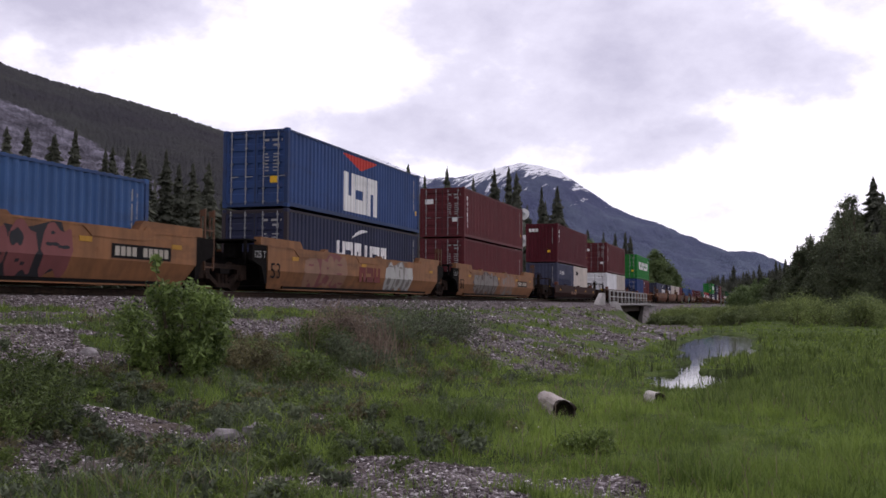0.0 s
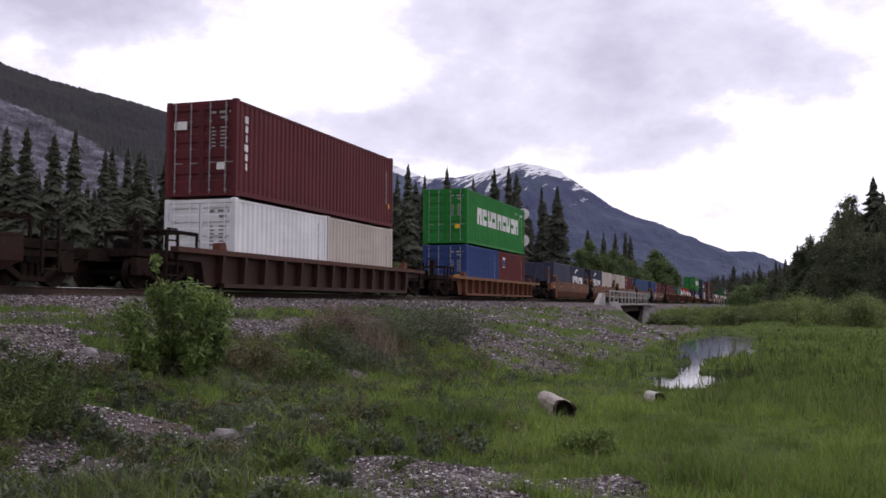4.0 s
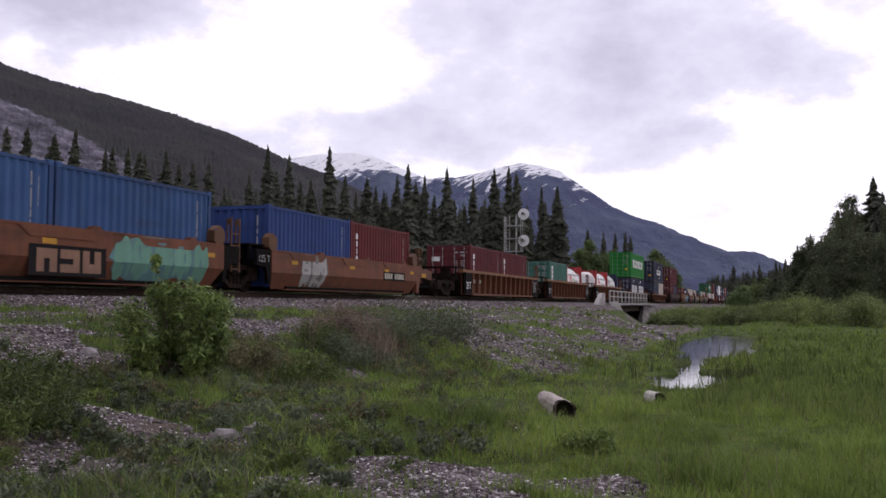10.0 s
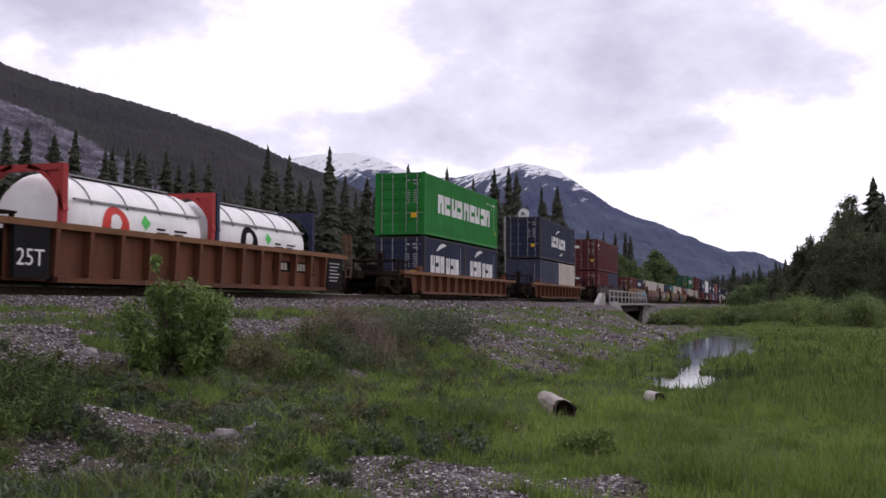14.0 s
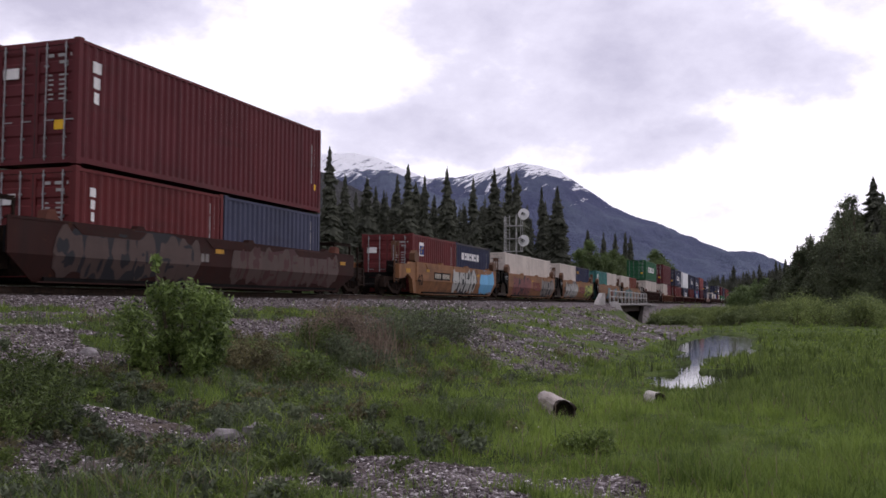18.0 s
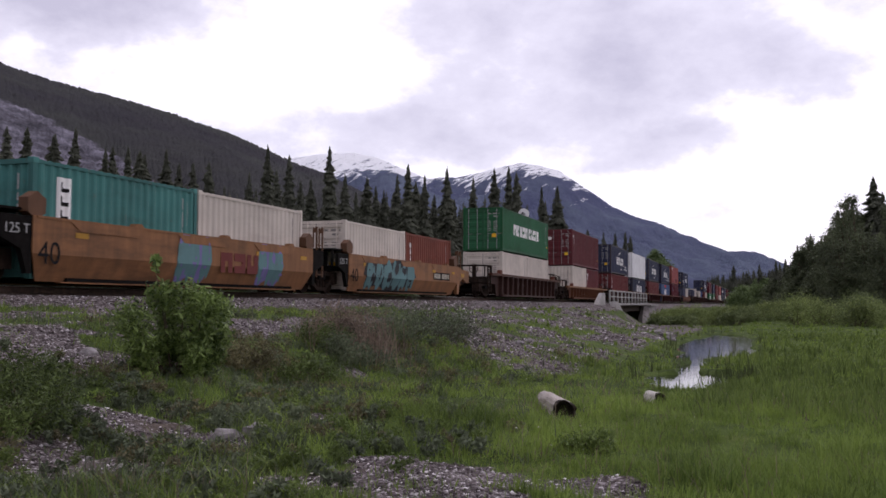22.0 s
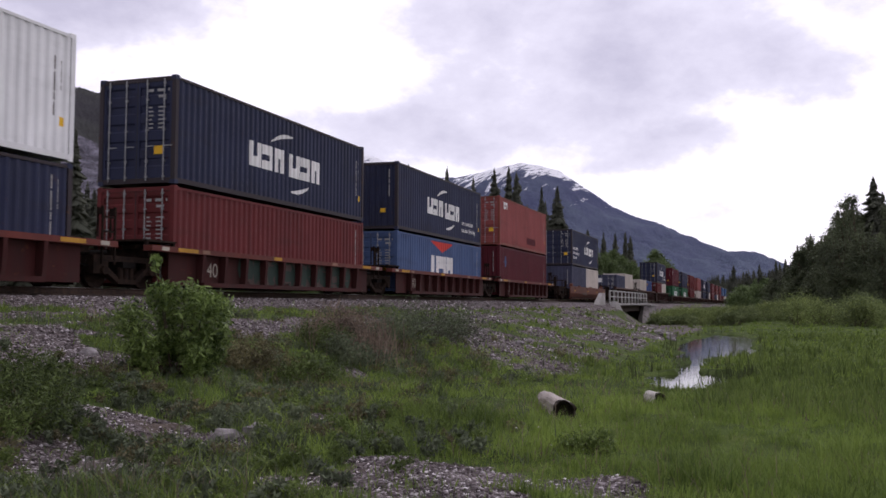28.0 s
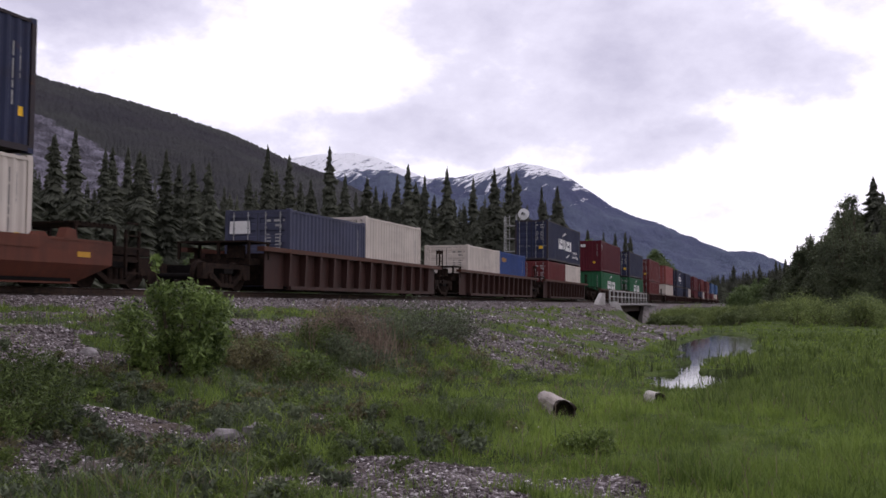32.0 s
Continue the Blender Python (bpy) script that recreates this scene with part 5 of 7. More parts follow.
def box_parts(L, H):
    if (L, H) not in BOX:
        M = lambda n, g: g.mesh(n, CONCRETE)
        BOX[L, H] = dict(frame=M("frame", frame_geo(L, H)), near=M("side_wall", wall_geo(L, H, 1)), off=M("side_wall", wall_geo(L, H, -1)),
                         back=M("end_wall", end_geo(L, H, L / 2)), front=M("end_wall", end_geo(L, H, -L / 2)), roof=M("roof", roof_geo(L, H)),
                         left=M("door", door_geo(L, H, -1)), right=M("door", door_geo(L, H, 1)), rod=rod_geo(L, H).mesh("locking_bar", ROD),
                         gasket=Geo().box(-0.013, 0.013, -L / 2 + 0.022, -L / 2 + 0.04, 0.17, H - 0.15).box(-WIDE / 2 + 0.128, -WIDE / 2 + 0.137, -L / 2 + 0.022, -L / 2 + 0.04, 0.17, H - 0.15).box(WIDE / 2 - 0.137, WIDE / 2 - 0.128, -L / 2 + 0.022, -L / 2 + 0.04, 0.17, H - 0.15).box(-WIDE / 2 + 0.137, WIDE / 2 - 0.137, -L / 2 + 0.022, -L / 2 + 0.04, H - 0.149, H - 0.141).mesh("gasket", RUBBER_BLACK),
                         casting=M("corner_casting", Geo().bevel_box(-0.082, 0.088, -0.09, 0.086, -0.06, 0.06, 0.012)))
    return BOX[L, H]


def decal(shapes, mat_, parent, name="marking", proud=0.004, joined=False):
    """Paint on the near wall that follows the corrugation. Each shape: y from, y to, lower and upper edge as numbers or functions of y."""
    g = Geo()
    for y0, y1, lo, hi, last in [(*q, i == len(grp) - 1) for grp in [w if isinstance(w, list) else [w] for w in shapes] for i, q in enumerate(grp)]:
        fl = lo if callable(lo) else (lambda y, v=lo: v)
        fh = hi if callable(hi) else (lambda y, v=hi: v)
        more = [y0 + (y1 - y0) * i / 14 for i in range(15)] if callable(lo) or callable(hi) else ()
        ys = breaks(y0, y1, more)
        pts = []
        for y in ys:
            x = SKIN - wave(y) + proud
            pts += [(x, y, fl(y)), (x, y, fh(y))]
        g.add(pts, [(2 * i, 2 * i + 2, 2 * i + 3, 2 * i + 1) for i in range(len(ys) - 1)])
        if last and not joined:
            part(name, g, mat_, parent)
            g = Geo()
    if joined:
        tagged(part(name, g, mat_, parent), kind="stuff")


def notched(a, b, z0, z1, k):
    """One block of a wordmark with a slot cut into it from one of its four sides."""
    w, h, m = b - a, z1 - z0, (z0 + z1) / 2
    if k % 4 in (0, 2):
        solid = (a, a + 0.34 * w) if k % 4 == 0 else (b - 0.34 * w, b)
        open_ = (a + 0.34 * w, b) if k % 4 == 0 else (a, b - 0.34 * w)
        return [(*solid, z0, z1), (*open_, z0, m - 0.14 * h), (*open_, m + 0.1 * h, z1)]
    cut = m + 0.08 * h
    lo, hi = (z0, cut) if k % 4 == 1 else (m - 0.08 * h, z1)
    rest = (cut, z1) if k % 4 == 1 else (z0, m - 0.08 * h)
    return [(a, a + 0.36 * w, lo, hi), (b - 0.36 * w, b, lo, hi), (a, b, *rest)]


def blocks(y0, y1, z0, z1, n, gap=0.2):
    """A row of n plain notched blocks in place of a wordmark."""
    w = (y1 - y0) / (n - gap)
    return [notched(y0 + i * w, y0 + (i + 1 - gap) * w, z0, z1, i * 3 + n) for i in range(n)]


def swoosh(y0, y1, z0, z1, thick, up=True):
    """A crescent: thin at the ends, thick in the middle."""
    def mid(y):
        t = (y - y0) / (y1 - y0)
        return z0 + (z1 - z0) * (1 - (1 - t) ** 2.2) if up else z0 + (z1 - z0) * t ** 2.2
    half = lambda y: 0.02 + thick * math.sin(math.pi * min(1, max(0, (y - y0) / (y1 - y0)))) * 0.5
    return (y0, y1, lambda y: mid(y) - half(y), lambda y: mid(y) + half(y))


DOOR_BARS = {}


def door_bars(L, H):
    """Rows of small unreadable white print on the right-hand leaf, and a badge."""
    if (L, H) not in DOOR_BARS:
        g, y = Geo(), -L / 2 + 0.016
        rows = [(H - 0.42, 0.075, ((0.34, 0.50), (0.62, 0.86), (0.96, 1.0))), (H - 0.58, 0.07, ((0.66, 0.9),))]
        rows += [(H - 0.86 - i * 0.11, 0.04, ((0.36, 0.5), (0.66, 0.84)) if i % 3 else ((0.36, 0.46), (0.66, 0.9))) for i in range(6)]
        for z, h, spans in rows:
            for a, b in spans:
                g.box(a, b, y - 0.002, y + 0.002, z, z + h)
        DOOR_BARS[L, H] = g.mesh("small_print", DIM_MARK)
    return DOOR_BARS[L, H]


FRAME_PAINT = {n: paint("worn_frame_" + n, c, 0.5, 0.6) for n, c in {"blue": (0.028, 0.05, 0.13), "navy": (0.036, 0.028, 0.034), "deepgreen": (0.012, 0.08, 0.03), "teal": (0.04, 0.13, 0.125), "azure": (0.03, 0.06, 0.15), "coral": (0.2, 0.055, 0.04)}.items()}
COLOR_WORDS = {"green": "bright green", "deepgreen": "deep green", "blue": "blue", "royal": "royal blue", "sky": "light blue", "azure": "azure blue", "navy": "navy blue",
               "slate": "slate grey", "maroon": "maroon", "wine": "dark wine-red", "brick": "brick red", "coral": "faded coral red", "brownred": "brownish red",
               "teal": "teal", "seagreen": "sea green", "cream": "cream", "white": "white"}


def container(L, H, color, mark="", doors=True, where="", far=False):
    t = new("shipping_container", None)
    size = "forty-foot" if L > 8 else "twenty-foot"
    look_ = MARK_WORDS.get(mark, "")
    tagged(t, f"{COLOR_WORDS[color]} {size} container {look_}{where}".strip(), "container", "containers on the train")
    p, m = box_parts(L, H), BOX_PAINT[color]
    part("frame", p["frame"], FRAME_PAINT.get(color, m), t)
    part("side_wall", p["near"], m, t)
    part("side_wall", p["off"], m, t)
    part("roof", p["roof"], m, t)
    part("end_wall", p["back"], m, t)
    if doors:
        for name, xs in (("left", (-0.88, -0.34)), ("right", (0.32, 0.86))):
            d = part("door", p[name], m, t)
            for x in xs:
                part("locking_bar", p["rod"], m if color in ("cream", "white") else None, d).location = (x, 0, 0)
        if not far:
            part("gasket", p["gasket"], None, t)
            tagged(part("small_print", door_bars(L, H), GREY_MARK if color in ("cream", "white") else DIM_MARK, t), kind="stuff")
            yd = -L / 2 + 0.014
            part("warning_label", Geo().box(0.55, 0.82, yd - 0.002, yd + 0.01, 0.8, 1.02), YELLOW_MARK if mark != "six" else WHITE_MARK, t)
            if mark in ("three", "threesmall", "six", "badge"):
                part("door_badge", Geo().box(-0.95, -0.5, yd - 0.002, yd + 0.01, H - 0.85, H - 0.6), WHITE_MARK, t)
            if mark == "ats":
                part("door_badge", Geo().box(-1.05, -0.28, yd - 0.002, yd + 0.01, H - 0.8, H - 0.38), WHITE_MARK, t, "white name panel")
    else:
        part("end_wall", p["front"], m, t)
        if not far:
            ye = -L / 2 + 0.006
            part("warning_label", Geo().box(0.42, 0.66, ye - 0.002, ye + 0.008, 0.72, 0.9), YELLOW_MARK, t)
            g = Geo()
            for z, h in ((H - 1.5, 0.5), (H - 0.92, 0.16), (H - 0.68, 0.34)):
                g.box(0.80, 0.84, ye - 0.002, ye + 0.008, z, z + h)
            tagged(part("small_print", g, GREY_MARK if color in ("cream", "white") else DIM_MARK, t), kind="stuff")
            if mark in ("three", "threesmall"):
                for k in range(3):
                    part("end_mark", Geo().box(-0.98 + k * 0.25, -0.78 + k * 0.25, ye - 0.002, ye + 0.008, H - 0.62, H - 0.38), WHITE_MARK, t)
    if not far:
        for sx in (-1, 1):
            for sy in (-1, 1):
                for z in (0.06, H - 0.06):
                    part("corner_casting", p["casting"], m, t).location = (sx * (WIDE / 2 - 0.085), sy * (L / 2 - 0.085), z)
        e = L / 2
        bars = [(e - 0.62, e - 0.585, z, z + h) for z, h in ((0.95, 0.3), (1.3, 0.16), (1.5, 0.42), (1.98, 0.3))] + [(e - 0.42, e - 0.385, z, z + h) for z, h in ((1.55, 0.1), (1.7, 0.34), (2.08, 0.12))]
        decal(bars, GREY_MARK if color in ("cream", "white") else DIM_MARK, t, "small_print", joined=True)
        if L > 8 or color == "cream":
            decal([(e - 0.45, e - 0.3, 0.75, 0.95)], YELLOW_MARK, t, "warning_label")
    MARKS[mark](t, L, H) if mark else None
    return t


def mark_green(t, L, H):
    decal(blocks(-L / 2 + 1.9, -L / 2 + 10.75, 0.40 * H, 0.71 * H, 9, 0.16), WHITE_MARK, t, "wordmark")
    decal([(L / 2 - 2.2 + i * 0.3, L / 2 - 2.05 + i * 0.3, H - 0.55, H - 0.43) for i in range(6)] + [(L / 2 - 1.6 + i * 0.3, L / 2 - 1.45 + i * 0.3, H - 0.75, H - 0.64) for i in range(2)], WHITE_MARK, t, "small_print", joined=True)


def mark_green_small(t, L, H):
    decal(blocks(-L / 2 + 2.7, -L / 2 + 9.3, 0.42 * H, 0.68 * H, 9, 0.18), WHITE_MARK, t, "wordmark")


def mark_navy(t, L, H):
    o = -L / 2
    decal(blocks(o + 3.8, o + 5.95, 1.02, 1.78, 3, 0.12) + blocks(o + 6.3, o + 8.5, 0.98, 1.74, 3, 0.12), WHITE_MARK, t, "wordmark")
    decal([swoosh(o + 5.1, o + 6.5, 1.95, 2.28, 0.10), swoosh(o + 6.4, o + 7.7, 0.5, 0.78, 0.10, False)], WHITE_MARK, t, "crescent_emblem")


def mark_navy_words(t, L, H):
    mark_navy(t, L, H)
    for i, w in enumerate(("eco container", "bamboo flooring")):
        part("slogan", lettering(w, 0.34, WHITE_MARK), None, t).location = (SKIN + 0.005, L / 2 - 3.35, 0.88 - 0.36 * i)


def mark_navy_front_words(t, L, H):
    o = -L / 2
    decal(blocks(o + 5.5, o + 7.3, 1.1, 1.75, 3, 0.12) + blocks(o + 7.6, o + 9.5, 1.05, 1.7, 3, 0.12), WHITE_MARK, t, "wordmark")
    decal([swoosh(o + 6.3, o + 7.9, 1.95, 2.28, 0.10), swoosh(o + 7.6, o + 9.0, 0.45, 0.72, 0.10, False)], WHITE_MARK, t, "crescent_emblem")
    for i, w in enumerate(("eco container", "bamboo flooring", "light steel")):
        part("slogan", lettering(w, 0.36, WHITE_MARK), None, t).location = (SKIN + 0.005, o + 0.5, 1.30 - 0.38 * i)


def mark_navy_short(t, L, H):
    o = -L / 2
    decal(blocks(o + 0.95, o + 2.85, 0.95, 1.75, 3, 0.12) + blocks(o + 3.15, o + 5.1, 0.9, 1.7, 3, 0.12), WHITE_MARK, t, "wordmark")
    decal([swoosh(o + 1.7, o + 3.1, 1.95, 2.3, 0.17)], WHITE_MARK, t, "crescent_emblem")


def mark_eagle(t, L, H):
    o = -L / 2
    decal(blocks(o + 4.35, o + 7.45, 0.28, 1.75, 3, 0.1), WHITE_MARK, t, "wordmark")
    decal([(o + 4.3, o + 7.4, lambda y: 2.38 - 0.45 * (1 - abs((y - o - 5.85) / 1.55)), 2.42)], RED_MARK, t, "red_emblem")


def mark_upright(n, size):
    def f(t, L, H):
        o = -L / 2
        z = H - 0.45
        sh = []
        for i in range(n):
            k = 0.02 * (i % 3)
            sh.append((o + 0.5 + k, o + 0.5 + size * 0.85 - k, z - size * 0.78, z))
            z -= size * 1.05
        decal(sh, WHITE_MARK, t, "wordmark")
    return f


def mark_badge(t, L, H):
    o = -L / 2
    decal([(o + 0.95, o + 1.5, H - 0.95, H - 0.35)], WHITE_MARK, t, "badge")
    decal([(o + 1.0, o + 1.45, H - 0.9, H - 0.5)], BOX_PAINT["royal"], t, "badge_centre", 0.008)
    decal([(o + 1.08, o + 1.38, lambda y: H - 0.85 + (y - o - 1.08), lambda y: H - 0.74 + (y - o - 1.08) * 0.7)], YELLOW_MARK, t, "badge_stripe", 0.012)


def mark_row(n, y, w, z, h, mat_=None):
    def f(t, L, H):
        decal(blocks(-L / 2 + y, -L / 2 + y + w, z, z + h, n, 0.18), mat_ or WHITE_MARK, t, "wordmark")
    return f


def mark_column(t, L, H):
    o = -L / 2
    decal([(o + 0.75, o + 1.2, 0.3, 2.25)], WHITE_MARK, t, "white_panel")
    decal([s for i in range(6) for s in ((o + 0.85, o + 1.1, 0.38 + i * 0.31, 0.47 + i * 0.31), (o + 0.85, o + 0.93, 0.47 + i * 0.31, 0.6 + i * 0.31))], BLACK_MARK, t, "wordmark", 0.008, True)


def mark_patch(t, L, H):
    decal([(-L / 2 + 6.6, -L / 2 + 8.9, 0.42, 0.85)], BOX_PAINT["wine"], t, "repaint_patch")
    mark_row(3, 0.85, 0.9, 2.2, 0.42)(t, L, H)


def mark_patched_blue(t, L, H):
    decal([(-L / 2 + 0.2, L / 2 - 1.0, 0.25, 1.42), (L / 2 - 1.4, L / 2 - 1.0, 1.42, 1.75)], BOX_PAINT["navy"], t, "repaint_patch")
    mark_row(6, 0.8, 1.6, 1.75, 0.26)(t, L, H)


def mark_disc(t, L, H):
    o = -L / 2 + 1.35
    decal([(o - 0.3, o + 0.3, lambda y: 2.0 - 0.34 * (1 - abs(y - o) / 0.3), lambda y: 2.0 + 0.34 * (1 - abs(y - o) / 0.3))], BOX_PAINT["sky"], t, "diamond_sticker")


MARKS = {"green": mark_green, "green_small": mark_green_small, "navy": mark_navy, "navy_words": mark_navy_words, "navy_front": mark_navy_front_words, "navy_short": mark_navy_short, "eagle": mark_eagle,
         "six": mark_upright(6, 0.27), "three": mark_upright(3, 0.34), "threesmall": mark_upright(3, 0.25), "badge": mark_badge, "cronos": mark_row(7, 1.0, 2.9, 1.75, 0.36),
         "yellowword": mark_row(5, 0.5, 1.0, 1.98, 0.24, REFLECTOR), "column": mark_column, "patch": mark_patch, "patched": mark_patched_blue, "disc": mark_disc,
         "cargo": mark_row(4, 0.9, 1.0, 1.85, 0.3, BLACK_MARK), "ats": lambda t, L, H: None, "": None}
MARK_WORDS = {"green": "with big white blocks ", "green_small": "with small white blocks ", "navy": "with white crescents ", "navy_words": "with white words and crescents ", "navy_front": "with white words and crescents ",
              "navy_short": "with large white crescent ", "eagle": "with red emblem ", "six": "with upright white blocks ", "three": "with upright white blocks ",
              "threesmall": "with small upright blocks ", "badge": "with blue and yellow badge ", "cronos": "with white block row ", "yellowword": "with small yellow blocks ",
              "column": "with white upright panel ", "patch": "with repainted patch ", "patched": "with repainted blue patches ", "disc": "with blue diamond sticker ", "cargo": "with small black mark ",
              "ats": "with white name panel "}


def tank_container(color, where):
    """A white tank lying in a steel frame of container size."""
    L, H, W = 6.058, 2.591, WIDE
    t = new("tank_container", None)
    tagged(t, f"white tank container in {COLOR_WORDS.get(color, 'red')} steel frame{where}", "container", "containers on the train")
    g, r, n = Geo(), 1.13, 36
    prof = [(-2.88, 0.35), (-2.84, 0.72), (-2.72, 0.95), (-2.5, 1.09), (-2.3, r), (2.3, r), (2.5, 1.09), (2.72, 0.95), (2.84, 0.72), (2.88, 0.35)]
    pts = [(math.cos(math.tau * k / n) * q, y, 1.36 + math.sin(math.tau * k / n) * q) for y, q in prof for k in range(n)]
    fs = [(i * n + k, i * n + (k + 1) % n, (i + 1) * n + (k + 1) % n, (i + 1) * n + k) for i in range(len(prof) - 1) for k in range(n)]
    g.add(pts, fs + [tuple(range(n))[::-1], tuple(range((len(prof) - 1) * n, len(prof) * n))])
    part("tank", g.mesh("tank", BOX_PAINT["tankwhite"], True), None, t, "white insulated tank")
    paint_ = BOX_PAINT[color]
    for sy in (-1, 1):
        f = Geo()
        y0, y1 = sorted((sy * L / 2, sy * (L / 2 - 0.16)))
        for sx in (-1, 1):
            x0, x1 = sorted((sx * W / 2, sx * (W / 2 - 0.14)))
            f.box(x0, x1, y0, y1, 0, H)
            ring = [(sx * 1.16 * math.cos(radians(q)), 1.36 + 1.16 * math.sin(radians(q))) for q in range(8, 83, 8)]
            for (xa, za), (xb, zb) in zip(ring, ring[1:]):
                quad = [(xa, za), (xa * 1.09, 1.36 + (za - 1.36) * 1.09), (xb * 1.09, 1.36 + (zb - 1.36) * 1.09), (xb, zb)]
                f.prism(quad if sx > 0 else quad[::-1], 1, y0, y1)
            f.prism([(sx * (W / 2 - 0.14), H - 0.55), (sx * (W / 2 - 0.14), H - 0.15), (sx * (W / 2 - 0.5), H - 0.15)][::1 if sx > 0 else -1], 1, y0 + 0.03, y1 - 0.03)
        f.box(-W / 2 + 0.14, W / 2 - 0.14, y0, y1, H - 0.15, H).box(-W / 2 + 0.14, W / 2 - 0.14, y0, y1, 0, 0.16)
        part("end_frame", f, paint_, t, "welded end frame")
    part("rail", Geo().box(W / 2 - 0.12, W / 2, -L / 2 + 0.16, L / 2 - 0.16, 0.02, 0.14).box(-W / 2, -W / 2 + 0.12, -L / 2 + 0.16, L / 2 - 0.16, 0.02, 0.14), paint_, t)
    part("walkway", Geo().box(-0.35, 0.35, -2.0, 2.0, 2.5, 2.53), ROD, t)
    for y in (-1.9, -0.6, 0.7, 1.9):
        b = Geo()
        for k in range(12):
            a0, a1 = radians(20 + 70 * k / 12), radians(20 + 70 * (k + 1) / 12)
            b.tube((math.cos(a0) * 1.14, y, 1.36 + math.sin(a0) * 1.14), (math.cos(a1) * 1.14, y, 1.36 + math.sin(a1) * 1.14), 0.022, None, 5, False)
        part("strap", b, ROD, t)
    part("seam", Geo().box(1.03, 1.09, -2.5, 2.5, 1.82, 1.87), ROD, t, "grey insulation seam")
    rng = random.Random(len(where))
    for i in range(9):
        z = 1.05 + 0.1 * (i % 4)
        y = 0.5 + 0.75 * (i // 4)
        x = math.sqrt(1.14 ** 2 - (z - 1.36) ** 2)
        part("small_print", Geo().box(x - 0.01, x + 0.004, y, y + rng.uniform(0.3, 0.6), z, z + 0.05), BLACK_MARK, t)

    def on_barrel(cy, cz, ry, rz, sides, off):
        """A flat sign that follows the curve of the barrel."""
        rim = [(cy + ry * math.cos(math.tau * k / sides), cz + rz * math.sin(math.tau * k / sides)) for k in range(sides)]
        pts = [(math.sqrt(max(0.0, (1.13 + off) ** 2 - (z - 1.36) ** 2)), y, z) for q in (1.0, 0.5) for y, z in [(cy + (y - cy) * q, cz + (z - cz) * q) for y, z in rim]]
        return Geo().add(pts, [(k, (k + 1) % sides, sides + (k + 1) % sides, sides + k) for k in range(sides)] + [tuple(range(sides, 2 * sides))])
    part("placard", on_barrel(0.05, 1.5, 0.2, 0.2, 4, 0.006), GREEN_MARK, t, "green diamond placard")
    part("emblem", on_barrel(-1.1, 1.3, 0.5, 0.5, 24, 0.006), RED_MARK if color == "tankred" else BLACK_MARK, t, "round emblem")
    part("emblem_centre", on_barrel(-1.1, 1.42, 0.2, 0.2, 16, 0.014), BOX_PAINT["tankwhite"], t)
    return t


# ---- well cars ----
TRUCK = {}
IRON = plain("rusty_dark_iron", (0.034, 0.021, 0.0155), (0.012, 0.009, 0.0085), 6, 0.9, 0.0)
for grimy in (GRIME, IRON):
    grimy.node_tree.nodes["Principled BSDF"].inputs["Specular IOR Level"].default_value = 0.06

def truck(parent, y):
    """A two-axle truck: side frames with spring openings, a bolster and four wheels."""
    if not TRUCK:
        for s in (-1, 1):
            x0, x1 = sorted((s * 0.86, s * 1.06))
            g = Geo().box(x0, x1, -1.25, 1.25, 0.64, 0.78)
            for q in (-1, 1):
                a, b = sorted((q * 0.72, q * 1.25))
                g.box(x0, x1, a, b, 0.34, 0.64)
                leg = [(q * 0.72, 0.34), (q * 0.72, 0.5), (q * 0.34, 0.26), (q * 0.34, 0.12)]
                g.prism(leg if q < 0 else leg[::-1], 0, x0 + 0.01, x1 - 0.01)
                g.tube((s * 1.06, q * 0.9, 0.42), (s * 1.12, q * 0.9, 0.42), 0.12, 0.1, 10)
            g.box(x0, x1, -0.36, 0.36, 0.1, 0.22)
            for y in (-0.2, 0.0, 0.2):
                g.tube((s * 0.98, y, 0.22), (s * 0.98, y, 0.52), 0.075, None, 8, False)
            TRUCK[s] = g.mesh("side_frame", IRON)
        TRUCK["spring"] = Geo().box(0.8, 1.1, -0.24, 0.24, 0.5, 0.64).box(-1.1, -0.8, -0.24, 0.24, 0.5, 0.64).box(-0.9, 0.9, -0.22, 0.22, 0.35, 0.75).mesh("bolster", GRIME)
        w = Geo()
        prof = [(0.0, 0.10), (0.30, 0.10), (0.36, 0.05), (0.42, 0.0), (0.42, 0.12), (0.46, 0.13), (0.46, 0.15), (0.0, 0.16)]
        n = 24
        pts = [(d, math.cos(math.tau * k / n) * r, math.sin(math.tau * k / n) * r) for r, d in prof for k in range(n)]
        w.add(pts, [(i * n + k, (i + 1) * n + k, (i + 1) * n + (k + 1) % n, i * n + (k + 1) % n) for i in range(len(prof) - 1) for k in range(n)])
        TRUCK["wheel"] = w.mesh("wheel", IRON)
        TRUCK["axle"] = Geo().tube((-0.95, 0, 0), (0.95, 0, 0), 0.08, None, 10).mesh("axle", GRIME)
    t = new("truck", TRUCK["spring"])
    t.parent, t.location = parent, (0, y, 0)
    for s in (-1, 1):
        part("side_frame", TRUCK[s], None, t)
    for dy in (-0.9, 0.9):
        part("axle", TRUCK["axle"], None, t).location = (0, dy, 0.42)
        for s in (-1, 1):
            o = part("wheel", TRUCK["wheel"], None, t)
            o.matrix_basis = pose(s * 0.83, dy, 0.42, 0, 0, 180 if s > 0 else 0)
    return t


